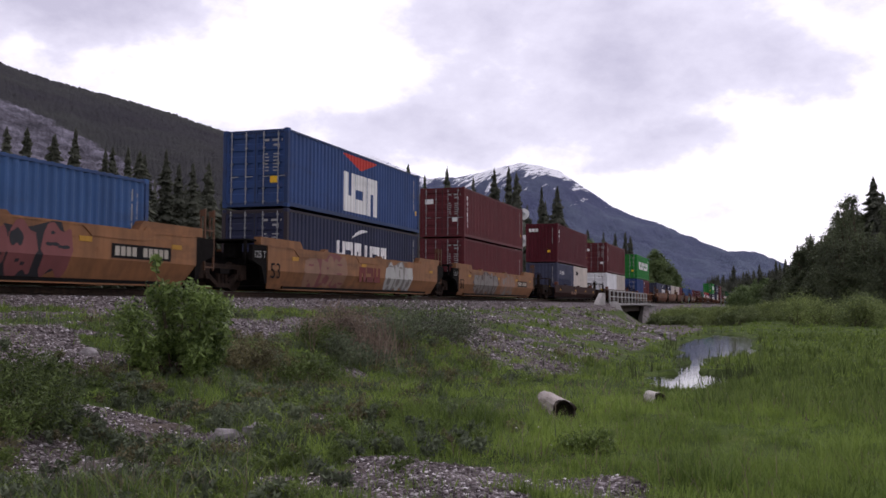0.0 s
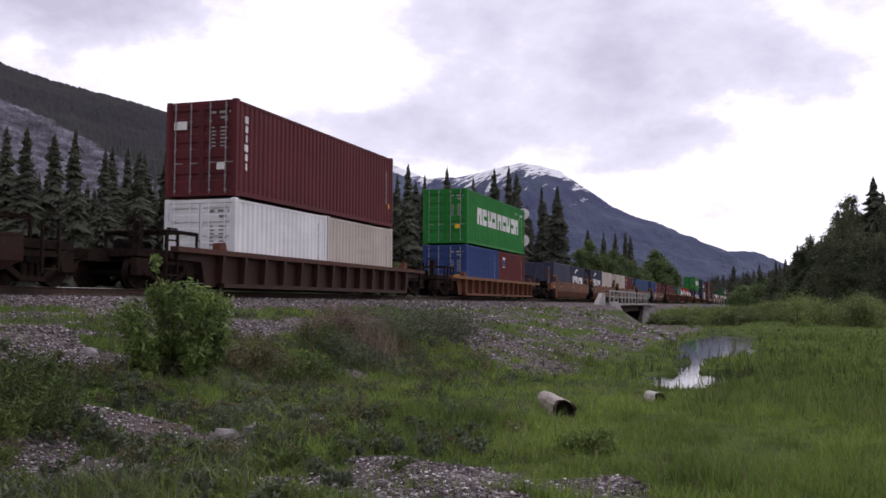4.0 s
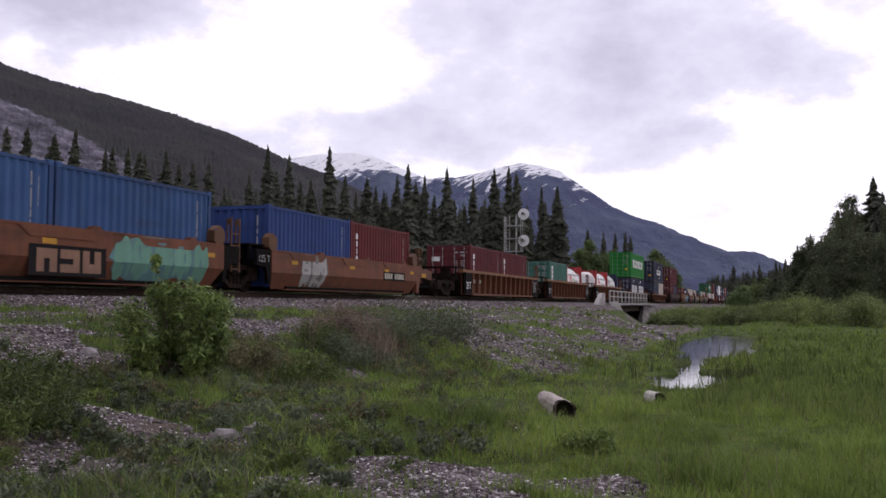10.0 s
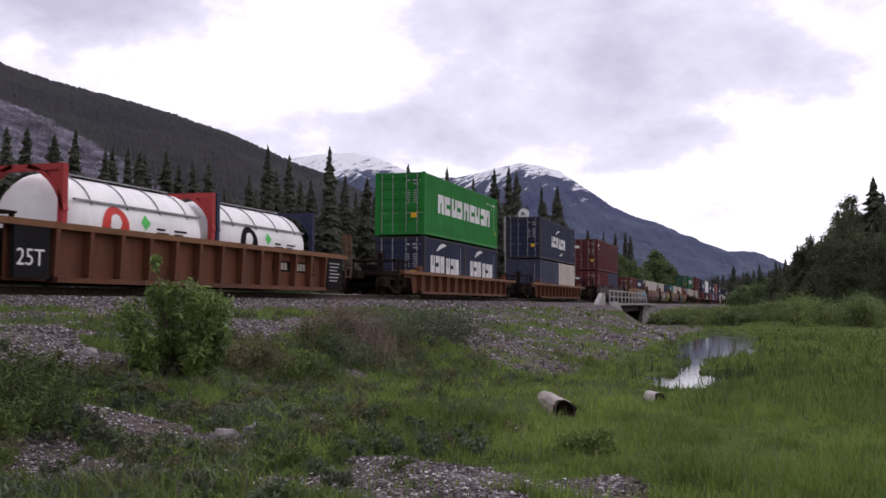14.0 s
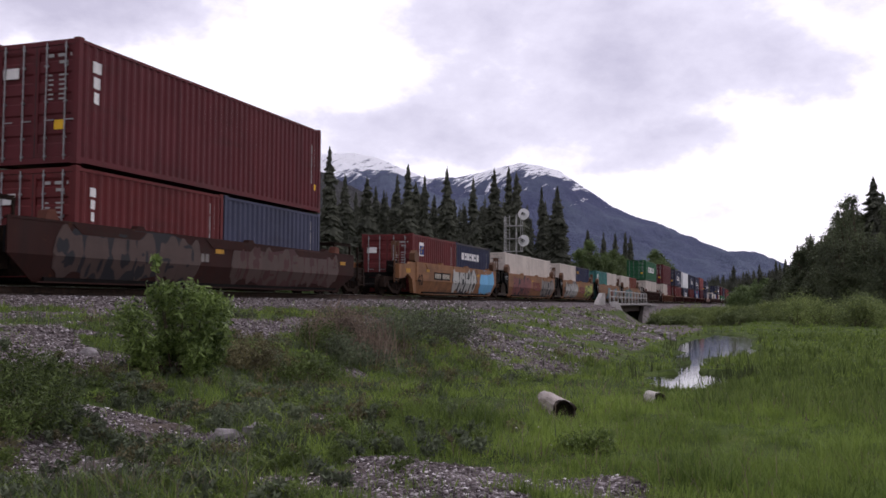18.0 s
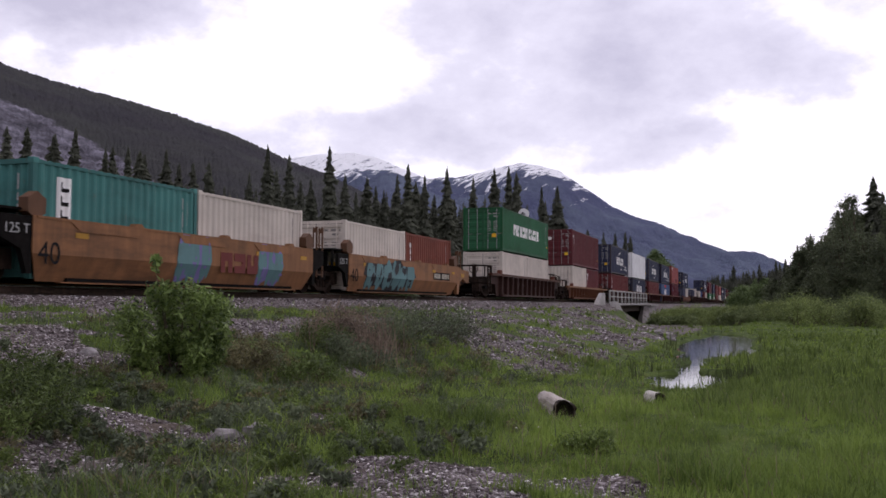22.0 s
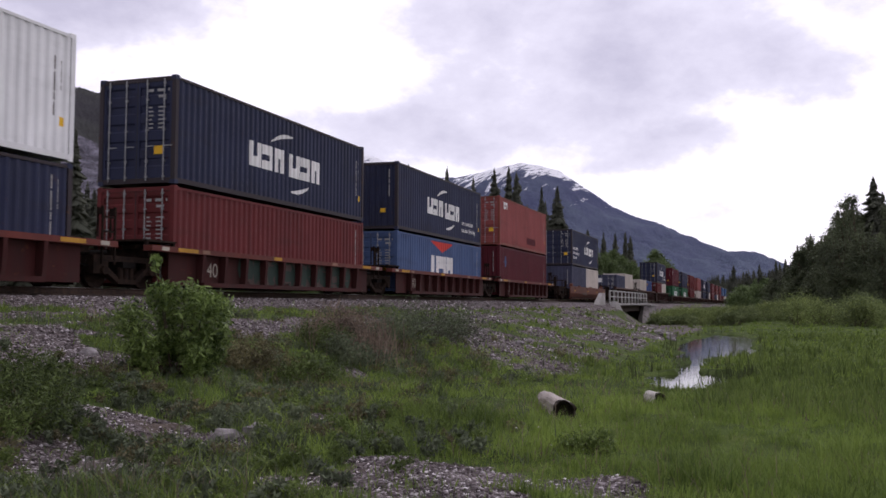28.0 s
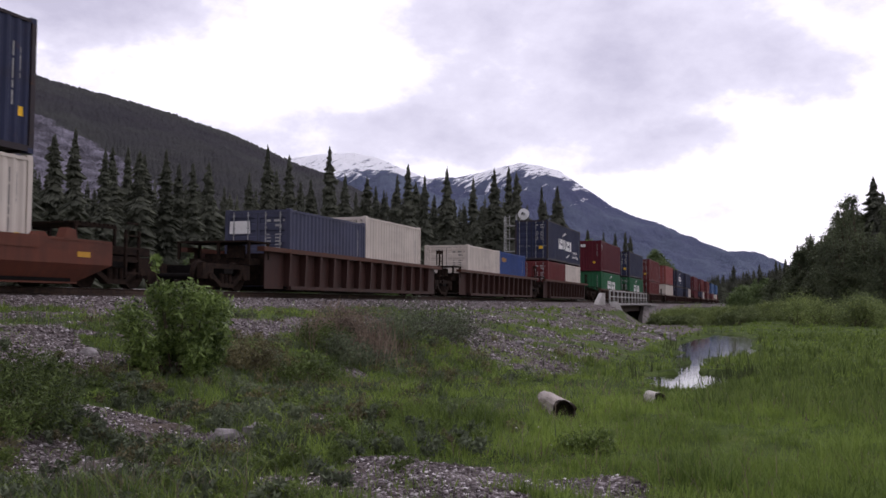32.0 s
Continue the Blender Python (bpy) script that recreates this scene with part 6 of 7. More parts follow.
CAR_WORDS = {"yellow": "faded yellow", "orange": "dirty orange", "ochre": "rusty ochre", "brown": "brown", "red": "dull red", "rust": "rusty red-brown", "dark": "dark brown"}
RIBS, SIDES = {}, {}


LEAN = 0.24


def fold_of(top):
    """Height of the crease where a smooth side bends inward."""
    return 0.10 + (top - 0.10) * 0.42


def well_car(kind, color, half, top, single, front_truck, words="", number="", tag=None, dark_ends=False, lead=False, tail=False):
    """One unit: kind 'ribbed' or 'smooth', half the length of its side panel, the height of the sill above the rail."""
    c = new("well_car", None)
    tagged(c, f"{CAR_WORDS[color]} {'ribbed' if kind == 'ribbed' else 'smooth-sided'} container well car{words}", "rail car", "cars of the train")
    m = CAR_PAINT[color]
    bot, W = 0.10, 1.5
    low = 0.55 if single else bot          # the panel rises over the trucks at the ends of a single car
    tip = half + (0.9 if single else 1.0 if color == "red" else 0.4)
    for s in (1, -1):
        key = (kind, half, top, single, s)
        if key not in SIDES:
            g, chord, sole = Geo(), Geo(), Geo()
            if kind == "ribbed":
                face = [(-tip, low + 0.25), (-half + 0.5, low + 0.22), (-half + 0.7, bot), (half - 0.7, bot), (half - 0.5, low + 0.22), (tip, low + 0.25), (tip, top - 0.12), (-tip, top - 0.12)] if single else [(-half, bot), (half, bot), (half, top - 0.12), (-half, top - 0.12)]
                x0, x1 = sorted((s * (W - 0.26), s * (W - 0.23)))
                g.prism(face, 0, x0, x1)
                x0, x1 = sorted((s * (W - 0.26), s * W))
                chord.box(x0, x1, -tip, tip, top - 0.14, top)
                sole.box(x0, x1, -half + 1.3, half - 1.3, bot - 0.02, bot + 0.10)
            else:
                fold = fold_of(top)
                cut = 0.95 if single else 0.35
                for lo_, hi_, xl, xh in ((bot, fold, W - LEAN, W), (fold, top, W, W)):
                    a, b = half - cut * (fold - lo_) / (fold - bot), half
                    pts = [(s * xl, -a, lo_), (s * xl, a, lo_), (s * xh, b, hi_), (s * xh, -b, hi_)]
                    pts += [(q[0] - s * 0.03, q[1], q[2]) for q in pts]
                    g.add(pts, [(0, 1, 2, 3), (7, 6, 5, 4), (0, 3, 7, 4), (1, 5, 6, 2), (3, 2, 6, 7), (0, 4, 5, 1)])
                x0, x1 = sorted((s * (W - 0.2), s * (W + 0.012)))
                chord.box(x0, x1, -half + 0.1, half - 0.1, top - 0.05, top)
                x0, x1 = sorted((s * (W - 0.3), s * (W - 0.13)))
                sole.box(x0, x1, -half + 1.0, half - 1.0, bot - 0.03, bot)
            SIDES[key] = g.mesh("side_panel", m), chord.mesh("top_chord", m), sole.mesh("bottom_chord", m)
        for name, me in zip(("side_panel", "top_chord", "bottom_chord"), SIDES[key]):
            part(name, me, CHORD_PAINT.get(color, m) if name == "top_chord" and kind == "ribbed" else m, c)
    if kind == "ribbed":
        if top not in RIBS:
            RIBS[top] = Geo().prism([(W - 0.23, bot + 0.10), (W - 0.05, bot + 0.10), (W - 0.005, top - 0.3), (W - 0.005, top - 0.14), (W - 0.23, top - 0.14)], 1, -0.06, 0.06).mesh("rib", m)
        n = int(round((2 * half - 2.6) / 1.13))
        for i in range(n + 1):
            part("rib", RIBS[top], m, c).location = (0, -half + 1.3 + (2 * half - 2.6) * i / n, 0)
    else:
        # raised hatch plates and locking pads along the sill
        for i, y in enumerate((-half * 0.62, 0.0, half * 0.6)):
            part("sill_plate", Geo().prism([(y - 1.3, top - 0.05), (y - 1.0, top - 0.26), (y + 1.0, top - 0.26), (y + 1.3, top - 0.05)], 0, W + 0.002, W + 0.02), m, c)
            part("locking_pad", Geo().prism([(y + 0.9, top), (y + 1.3, top), (y + 1.2, top + 0.09), (y + 1.0, top + 0.09)], 0, W - 0.2, W - 0.02), m, c)
        for y in (-half * 0.8, -half * 0.1, half * 0.42, half * 0.86):
            part("reflector", Geo().box(W + 0.003, W + 0.01, y, y + 0.42, top - 0.40, top - 0.28), REFLECTOR, c, "yellow reflector plate")
    if color == "red":
        # coloured reflector strips along the sill
        for y, q, mt in ((-half - 0.6, 0.3, "ivory"), (-half + 0.1, 0.9, ""), (-half + 1.2, 0.35, "tan"), (-half * 0.2, 0.5, ""), (half * 0.45, 0.4, "tan"), (half - 0.9, 0.8, ""), (half + 0.4, 0.3, "ivory")):
            part("reflector", Geo().box(W + 0.002, W + 0.006, y, y + q, top - 0.12, top - 0.02), SPRAY[mt] if mt else REFLECTOR, c, "" if mt else "yellow reflector strip")
    part("floor", Geo().box(-W + 0.14, W - 0.14, -half + 1.2, half - 1.2, bot + 0.01, bot + 0.09), GRIME, c)
    em = GRIME if dark_ends else IRON
    for s in (-1, 1):
        y0, y1 = sorted((s * (half - 0.1), s * (half + (2.0 if single else 0.55))))
        g = Geo().box(-1.05, 1.05, y0, y1, 0.82, 1.02)
        a, b = sorted((s * (half - 0.75), s * (half - 0.6)))
        g.box(-W + 0.24, W - 0.24, a, b, bot + 0.1, top - 0.16)
        if single:
            a, b = sorted((s * (half + 1.9), s * (half + 2.7)))
            g.box(-0.16, 0.16, a, b, 0.68, 0.95)
        part("end_platform", g, em, c, "grimy end platform over the truck")
        if single:
            yy = s * (half + 0.95)
            g = Geo()
            for k in range(5):
                g.box(1.30, 1.35, yy - 0.22, yy + 0.22, 0.35 + 0.3 * k, 0.39 + 0.3 * k)
            g.box(1.29, 1.36, yy - 0.27, yy - 0.22, 0.3, top + 0.35).box(1.29, 1.36, yy + 0.22, yy + 0.27, 0.3, top + 0.35)
            part("ladder", g, em, c)
            # a raised grating on legs for the crew to cross over
            z = top + 0.42
            a, b = sorted((s * (half - 0.7), s * (half + 0.75)))
            g = Geo()
            for k in range(9):
                g.box(-1.0, 1.05, a + (b - a) * k / 9, a + (b - a) * (k + 0.6) / 9, z, z + 0.04)
            for x in (-0.95, 1.0):
                g.box(x - 0.03, x + 0.03, a, b, z - 0.06, z)
                for y in (a + 0.05, b - 0.05):
                    g.box(x - 0.03, x + 0.03, y - 0.03, y + 0.03, 0.98, z - 0.06)
            part("crossover_platform", g, em, c, "dark grating platform on legs")
            wedge = [(s * (half - 1.1), top), (s * (half - 1.16), top + 0.2), (s * (half - 1.4), top + 0.24), (s * (half - 1.52), top)]
            part("guide", Geo().prism(wedge if s < 0 else wedge[::-1], 0, W - 0.3, W - 0.06), CAR_PAINT["rust"] if color != "red" else m, c, "rusty box guide")
        elif s > 0 or lead:
            # rusty ladder whose stiles rise above the sill
            yy = half + 0.95 if s > 0 else -half - 1.75
            g = Geo()
            for k in range(4):
                g.box(1.24, 1.28, yy - 0.2, yy + 0.2, 0.62 + 0.34 * k, 0.66 + 0.34 * k)
            for d in (-0.22, 0.22):
                g.box(1.24, 1.29, yy + d - 0.022, yy + d + 0.022, 0.55, top + 0.62)
                g.box(1.22, 1.29, yy + d - 0.03, yy + d + 0.03, top + 0.78, top + 0.82).box(1.12, 1.16, yy + d - 0.02, yy + d + 0.02, top + 0.1, top + 0.8)
                g.box(1.12, 1.29, yy + d - 0.03, yy + d + 0.03, top + 0.62, top + 0.78)
            part("ladder", g, LADDER_PAINT if kind == "smooth" or color == "ochre" else em, c, "tall rusty ladder")
            part("brake_pipe", Geo().tube((0.75, s * half, top - 0.28), (0.75, s * (half + 1.5), top - 0.22), 0.05, None, 8).tube((0.9, s * half, top - 0.5), (0.9, s * (half + 1.3), top - 0.62), 0.03, None, 6), GRIME, c)
        else:
            a, b = -half - 0.95, -half + 0.3
            z = top + 0.10
            g = Geo().box(-1.25, 1.3, a, b, z, z + 0.05)
            for x in (-1.2, 0.2, 1.24):
                for y in (a + 0.06, b - 0.08):
                    g.box(x - 0.04, x + 0.04, y - 0.04, y + 0.04, 0.98, z)
            part("walkway", g, em, c, "dark end walkway on posts")
        if not single:
            part("valve_box", Geo().bevel_box(0.35, 0.8, s * (half + 0.5) - 0.2, s * (half + 0.5) + 0.2, 1.02, top + 0.04, 0.03), em, c)
    if single:
        truck(c, -half - 0.75); truck(c, half + 0.75)
        g = Geo().tube((-0.3, -half - 1.0, 1.18), (-0.3, -half + 0.2, 1.18), 0.17, None, 12)
        part("air_tank", g, GRIME, c)
        ring, n, q = Geo(), 16, 5
        pts = []
        for k in range(n):
            for j in range(q):
                r = 0.25 + 0.022 * math.cos(math.tau * j / q)
                pts.append((0.6 + r * math.cos(math.tau * k / n), -half - 1.5 + 0.022 * math.sin(math.tau * j / q), 1.6 + r * math.sin(math.tau * k / n)))
        ring.add(pts, [(k * q + j, k * q + (j + 1) % q, (k + 1) % n * q + (j + 1) % q, (k + 1) % n * q + j) for k in range(n) for j in range(q)])
        wheel = part("brake_wheel", ring, IRON, c)
        part("spoke", Geo().tube((0.36, -half - 1.5, 1.6), (0.84, -half - 1.5, 1.6), 0.015, None, 4, False), IRON, wheel)
        part("spoke", Geo().tube((0.6, -half - 1.502, 1.36), (0.6, -half - 1.502, 1.84), 0.015, None, 4, False), IRON, wheel)
        part("brake_stand", Geo().box(0.5, 0.7, -half - 1.48, -half - 1.3, 1.0, 1.75), IRON, c)
    else:
        if front_truck:
            truck(c, -half - front_truck)
        part("connector", Geo().box(-0.3, 0.3, half - 0.1, half + 1.9, 0.45, 0.8), GRIME, c, "articulated connector")
    if number:
        if kind == "smooth":
            part("number", lettering(number, 0.68, BLACK_MARK), None, c).location = (W + 0.006, -half + 0.14, top - 1.0)
        elif number == "40":
            part("number", lettering(number, 0.55, SPRAY["ivory"]), None, c).location = (W - 0.222, -half + 1.75, top - 0.72)
        else:
            # black data plates at both ends: the load limit in white, rows of small print at the other end
            part("plate", Geo().box(W - 0.1, W - 0.005, -half + 0.05, -half + 1.05, 0.14, top - 0.14), BLACK_MARK, c, "black data plate")
            part("number", lettering(number, 0.5, WHITE_MARK), None, c).location = (W - 0.003, -half + 0.1, 0.42)
            part("plate", Geo().box(W - 0.1, W - 0.005, half - 1.25, half - 0.05, 0.14, top - 0.14), BLACK_MARK, c, "black data plate")
            g = Geo()
            for k in range(6):
                g.box(W - 0.004, W - 0.001, half - 1.1 + 0.05 * (k % 2), half - 0.25 - 0.1 * (k % 3), top - 0.36 - 0.12 * k, top - 0.32 - 0.12 * k)
            tagged(part("small_print", g, DIM_MARK, c), kind="stuff")
            part("number", lettering("53", 0.5, BLACK_MARK), None, c).location = (W - 0.222, half - 2.25, top - 0.8)
    if dark_ends:
        # dark, sloping end with its weight plate, and brown guides that steer a box into the well
        for s in (-1, 1):
            a = s * half
            if lead and s < 0 or tail and s > 0:
                # the outer end of the set arches over its own truck
                out = [(a, 0.12), (a, top - 0.02), (a + s * 0.5, top - 0.02), (a + s * 0.75, top - 0.12), (a + s * 1.95, top - 0.16), (a + s * 1.95, 0.72), (a + s * 1.45, 0.72), (a + s * 0.95, 0.92), (a + s * 0.45, 0.72), (a + s * 0.25, 0.12)]
                part("end_panel", Geo().prism(out if s > 0 else out[::-1], 0, 1.3, W - 0.03), m, c, "painted end panel arched over the truck")
                part("reflector", Geo().box(W - 0.028, W - 0.02, a + s * 0.9 - 0.25, a + s * 0.9 + 0.25, top - 0.5, top - 0.32), REFLECTOR, c, "yellow reflector plate")
            else:
                out = [(a, 0.25), (a, top - 0.02), (a + s * 0.86, top - 0.02), (a + s * 0.86, top - 0.5), (a + s * 0.3, 0.75), (a + s * 0.12, 0.25)]
                part("end_panel", Geo().prism(out if s > 0 else out[::-1], 0, 1.34, W - 0.03), GRIME, c, "black end panel")
            tri = [(a - s * (2.4 if half > 7 else 0.75), top), (a - s * (2.2 if half > 7 else 0.45), top + 0.24), (a + s * 0.35, top + 0.24 if half > 7 else top + 0.05), (a + s * 0.35, top)]
            if half < 7:
                tri = [(a - s * 0.15 + 0.3 * math.cos(radians(60 * k + 30)), top + 0.22 + 0.3 * math.sin(radians(60 * k + 30))) for k in range(6)]
                part("guide", Geo().prism(tri, 0, W - 0.3, W - 0.05), LADDER_PAINT, c, "rusty six-sided box guide")
            else:
                part("guide", Geo().prism(tri if s < 0 else tri[::-1], 0, W - 0.28, W - 0.05), m, c, "worn box guide")
        if not lead:
            tagged(part("weight_mark", lettering("125 T", 0.3, DIM_MARK), None, c), kind="stuff").location = (W - 0.025, -half - 0.78, top - 0.4)
    elif single and kind == "smooth":
        part("plate", Geo().box(1.30, W - 0.16, -half + 0.1, -half + 0.75, top - 0.75, top - 0.2), BLACK_MARK, c, "black weight plate")
    if tag:
        tag(c, half, top, W if kind == "smooth" else W - 0.226)
    return c


def patch(g, cy, cz, ry, rz, top, W, off, seed, lo, hi, ribbed, full=2.6):
    """A rounded patch of paint on a smooth side; it bends with the crease."""
    rng = random.Random(seed)
    p = [rng.uniform(0, 6.28) for _ in range(4)]
    fold, n = fold_of(top), 12
    cols = []
    for i in range(n + 1):
        t = -1 + 2 * i / n
        e = math.sqrt(max(0.0, 1 - abs(t) ** full))
        up = cz + rz * e * (0.86 + 0.2 * math.sin(4.4 * t + p[0]))
        dn = cz - rz * e * (0.86 + 0.2 * math.sin(5.1 * t + p[1]))
        y = cy + t * ry * (1 + 0.1 * math.sin(3 * t + p[2]))
        up, dn = min(up, hi), max(dn, lo)
        zs = [dn, min(max(fold, dn + 1e-4), max(up - 1e-4, dn + 1e-4)), max(up, dn + 2e-4)]
        cols.append([((W if ribbed else W - LEAN * max(0.0, (fold - z) / (fold - 0.1))) + off, y, z) for z in zs])
    pts = [q for col in cols for q in col]
    g.add(pts, [(3 * i + k, 3 * i + 3 + k, 3 * i + 4 + k, 3 * i + 1 + k) for i in range(n) for k in (0, 1)])


LADDER_PAINT = paint("rusty_ladder_paint", (0.115, 0.056, 0.032), 0.6, 0.8)
SPRAY = {n: paint("spray_" + n, c, 0.35, 0.3) for n, c in {"silver": (0.34, 0.335, 0.32), "black": (0.02, 0.02, 0.024), "sky": (0.14, 0.36, 0.58), "mint": (0.13, 0.27, 0.205), "plum": (0.17, 0.06, 0.06), "plumdark": (0.06, 0.025, 0.025),
         "lime": (0.30, 0.36, 0.08), "grey": (0.17, 0.155, 0.145), "teal": (0.10, 0.19, 0.20), "red": (0.12, 0.024, 0.022), "green": (0.024, 0.042, 0.034), "violet": (0.16, 0.13, 0.30), "ivory": (0.36, 0.325, 0.275), "tan": (0.22, 0.125, 0.085), "soot": (0.075, 0.05, 0.045)}.items()}


def spray(spans, seed=1, ribbed=False):
    """Graffiti as overlapping rounded shapes: (from, to, fill, rim) as parts of the panel's length."""
    def f(c, half, top, W):
        for j, (a, b, fill, rim) in enumerate(spans):
            y0, y1 = -half + 2 * half * a, -half + 2 * half * b
            lo, hi = 0.14, top - 0.03
            n = max(3, int((y1 - y0) / 0.8))
            dots, ground = Geo(), Geo()
            rng = random.Random(seed * 10 + j)
            patch(ground, (y0 + y1) / 2, (lo + hi) / 2, (y1 - y0) / 2 * 1.04, (hi - lo) / 2 * 1.05, top, W, 0.013, seed + 40, lo, hi, ribbed, 9)
            part("spray_rim", ground, SPRAY[rim], c)
            for i in range(n):
                cy = y0 + (i + 0.5) * (y1 - y0) / n + rng.uniform(-0.06, 0.06)
                cz, rz, ry = (lo + hi) / 2 + rng.uniform(-0.05, 0.05), (hi - lo) / 2 * rng.uniform(0.88, 1.02), (y1 - y0) / n * rng.uniform(0.44, 0.56)
                q = seed * 7 + i
                inn = Geo()
                patch(inn, cy, cz, ry, rz, top, W, 0.016 + 0.0004 * i, q, lo + 0.03, hi - 0.03, ribbed, 5)
                part("spray_fill", inn, SPRAY[fill], c)
                for k in range(3):
                    patch(dots, cy + rng.uniform(-0.2, 0.2), cz + rng.uniform(-0.42, 0.42), ry * rng.choice((0.12, 0.4)), rz * rng.choice((0.07, 0.3)), top, W, 0.019 + 0.0004 * n + 0.0006 * k, q + 3 + k, lo, hi, ribbed, 4)
            tagged(part("spray_mark", dots, SPRAY[rim], c), kind="stuff")
    return f


def owner_mark(at, mat_name, panel=True):
    """The owner's mark as plain bars on a dark panel."""
    def f(c, half, top, W):
        y0 = -half + 2 * half * at
        x = W + 0.006
        lo, hi = (top - 1.0, top - 0.5) if panel else (top - 0.96, top - 0.4)
        if panel:
            part("mark_panel", Geo().box(x, x + 0.004, y0, y0 + 2.4, lo - 0.08, hi + 0.08), BLACK_MARK, c)
        for i in range(3):
            g = Geo()
            for a, b, z0, z1 in notched(y0 + 0.22 + i * 0.7, y0 + 0.82 + i * 0.7, lo, hi, i + 1):
                g.box(x + 0.005, x + 0.009, a, b, z0, z1)
            part("owner_mark", g, SPRAY[mat_name], c)
    return f


def id_bars(at, panel=True, mat_name="ivory"):
    """The car's number, as plain bars."""
    def f(c, half, top, W):
        y0, x = -half + 2 * half * at, W + 0.006
        if panel:
            part("mark_panel", Geo().box(x, x + 0.004, y0, y0 + 2.3, top - 0.72, top - 0.38), BLACK_MARK, c)
        g = Geo()
        for i in range(10):
            if i != 4:
                g.box(x + 0.005, x + 0.009, y0 + 0.12 + i * 0.21, y0 + 0.28 + i * 0.21, top - 0.66, top - 0.44)
        tagged(part("number_bar", g, SPRAY[mat_name], c), kind="stuff")
    return f


def chalk(word, at):
    """A word scrawled in white on a ribbed side."""
    def f(c, half, top, W):
        part("scrawl", lettering(word, 0.36, DIM_MARK, "scrawl"), None, c, "word scrawled in white paint").location = (W + 0.004, -half + 2 * half * at, top - 0.8)
    return f


def several(*fs):
    def f(*a):
        for g in fs:
            g(*a)
    return f


# ---- the train ----
# Each unit: where its load begins along the railway when the clip starts, its car, the boxes in the well and those on top.
F, T = 12.192, 6.058
TRAIN = []


def unit(start, car, lower, upper=()):
    TRAIN.append((start, car, lower, upper))


def three_pack(**k):
    return dict(dict(half=7.8, single=False, gap=1.75), **k)


def five_pack(**k):
    return dict(dict(half=6.35, single=False, gap=1.35), **k)


def single_car(**k):
    return dict(dict(half=8.35, single=True, gap=0), **k)


Y3 = dict(kind="smooth", color="yellow", top=1.42, dark_ends=True)
unit(7.55, three_pack(**Y3, tag=several(spray([(0.45, 0.7, "plum", "black")], 2), id_bars(0.78))), [(F, STD, "azure", "")])
unit(26.95, three_pack(**Y3, number="53", tag=several(owner_mark(0.42, "red", False), spray([(0.60, 0.79, "silver", "grey"), (0.16, 0.36, "tan", "plum")], 3))), [(F, STD, "navy", "navy")], [(F, STD, "blue", "eagle")])
unit(45.8, three_pack(**Y3, number="53", tag=several(spray([(0.16, 0.45, "grey", "soot"), (0.5, 0.68, "tan", "grey")], 4), id_bars(0.74))), [(F, HIGH, "maroon", "")], [(F, STD, "maroon", "six")])
unit(68.65, single_car(kind="smooth", color="dark", top=1.06, tag=id_bars(0.35, False, "tan")), [(T, STD, "slate", "patched", False), (T, STD, "cream", "cargo", False)], [(F, HIGH, "wine", "three", False)])
unit(91.6, single_car(kind="ribbed", color="brown", top=1.12), [(T, STD, "white", ""), (T, STD, "cream", "", False)], [(F, HIGH, "maroon", "six")])
unit(114.05, single_car(kind="ribbed", color="ochre", top=1.04, tag=id_bars(0.3, False, "soot")), [(T, STD, "royal", ""), (T, STD, "brick", "badge", False)], [(F, HIGH, "green", "green")])
Y5 = dict(kind="smooth", color="orange", top=1.30, dark_ends=True)
unit(135.2, five_pack(**Y5, lead=True, tag=id_bars(0.3, False, "soot"), front_truck=1.35), [(T, STD, "slate", "", False), (T, STD, "navy", "navy_short", False)])
unit(150.25, five_pack(**Y5, tag=owner_mark(0.5, "tan")), [(T, STD, "navy", "navy_short", False), (T, STD, "cream", "", False)])
unit(165.4, five_pack(**Y5, tag=several(owner_mark(0.44, "tan"), spray([(0.63, 0.9, "black", "silver")], 6))), [(T, STD, "cream", ""), (T, STD, "brick", "badge", False)])
unit(180.6, five_pack(**Y5, tag=several(owner_mark(0.42, "tan"), spray([(0.62, 0.94, "mint", "teal")], 7))), [(T, STD, "azure", ""), (T, STD, "azure", "", False)])
unit(196.0, five_pack(**Y5, tail=True, tag=several(spray([(0.16, 0.3, "silver", "grey")], 8), id_bars(0.7))), [(T, STD, "royal", "", False), (T, STD, "brick", "six", False)])
R3 = dict(kind="ribbed", color="ochre", top=1.38)
unit(217.15, three_pack(**R3, number="25T", tag=id_bars(0.12)), [(T, STD, "maroon", "three"), (T, STD, "maroon", "three", False)])
unit(236.2, three_pack(**R3, number="25T", tag=owner_mark(0.6, "red", False)), [(T, STD, "seagreen", "column"), "tank_tankred"])
unit(255.75, three_pack(**R3, number="25T", tag=id_bars(0.7)), ["tank_tankred", "tank_navy"])
unit(278.9, single_car(kind="ribbed", color="ochre", top=1.06), [(T, STD, "navy", "navy_short"), (T, STD, "navy", "navy_short", False)], [(F, HIGH, "green", "green")])
unit(302.0, single_car(kind="ribbed", color="ochre", top=1.08, tag=id_bars(0.5, False, "soot")), [(T, STD, "slate", "", False), (T, STD, "cream", "", False)], [(F, HIGH, "navy", "navy")])
unit(325.35, single_car(kind="smooth", color="dark", top=1.42, tag=several(spray([(0.08, 0.4, "soot", "black"), (0.5, 0.92, "soot", "plumdark")], 9), id_bars(0.3, False, "grey"))), [(T, STD, "brick", "six"), (T, STD, "slate", "", False)], [(F, HIGH, "maroon", "three")])
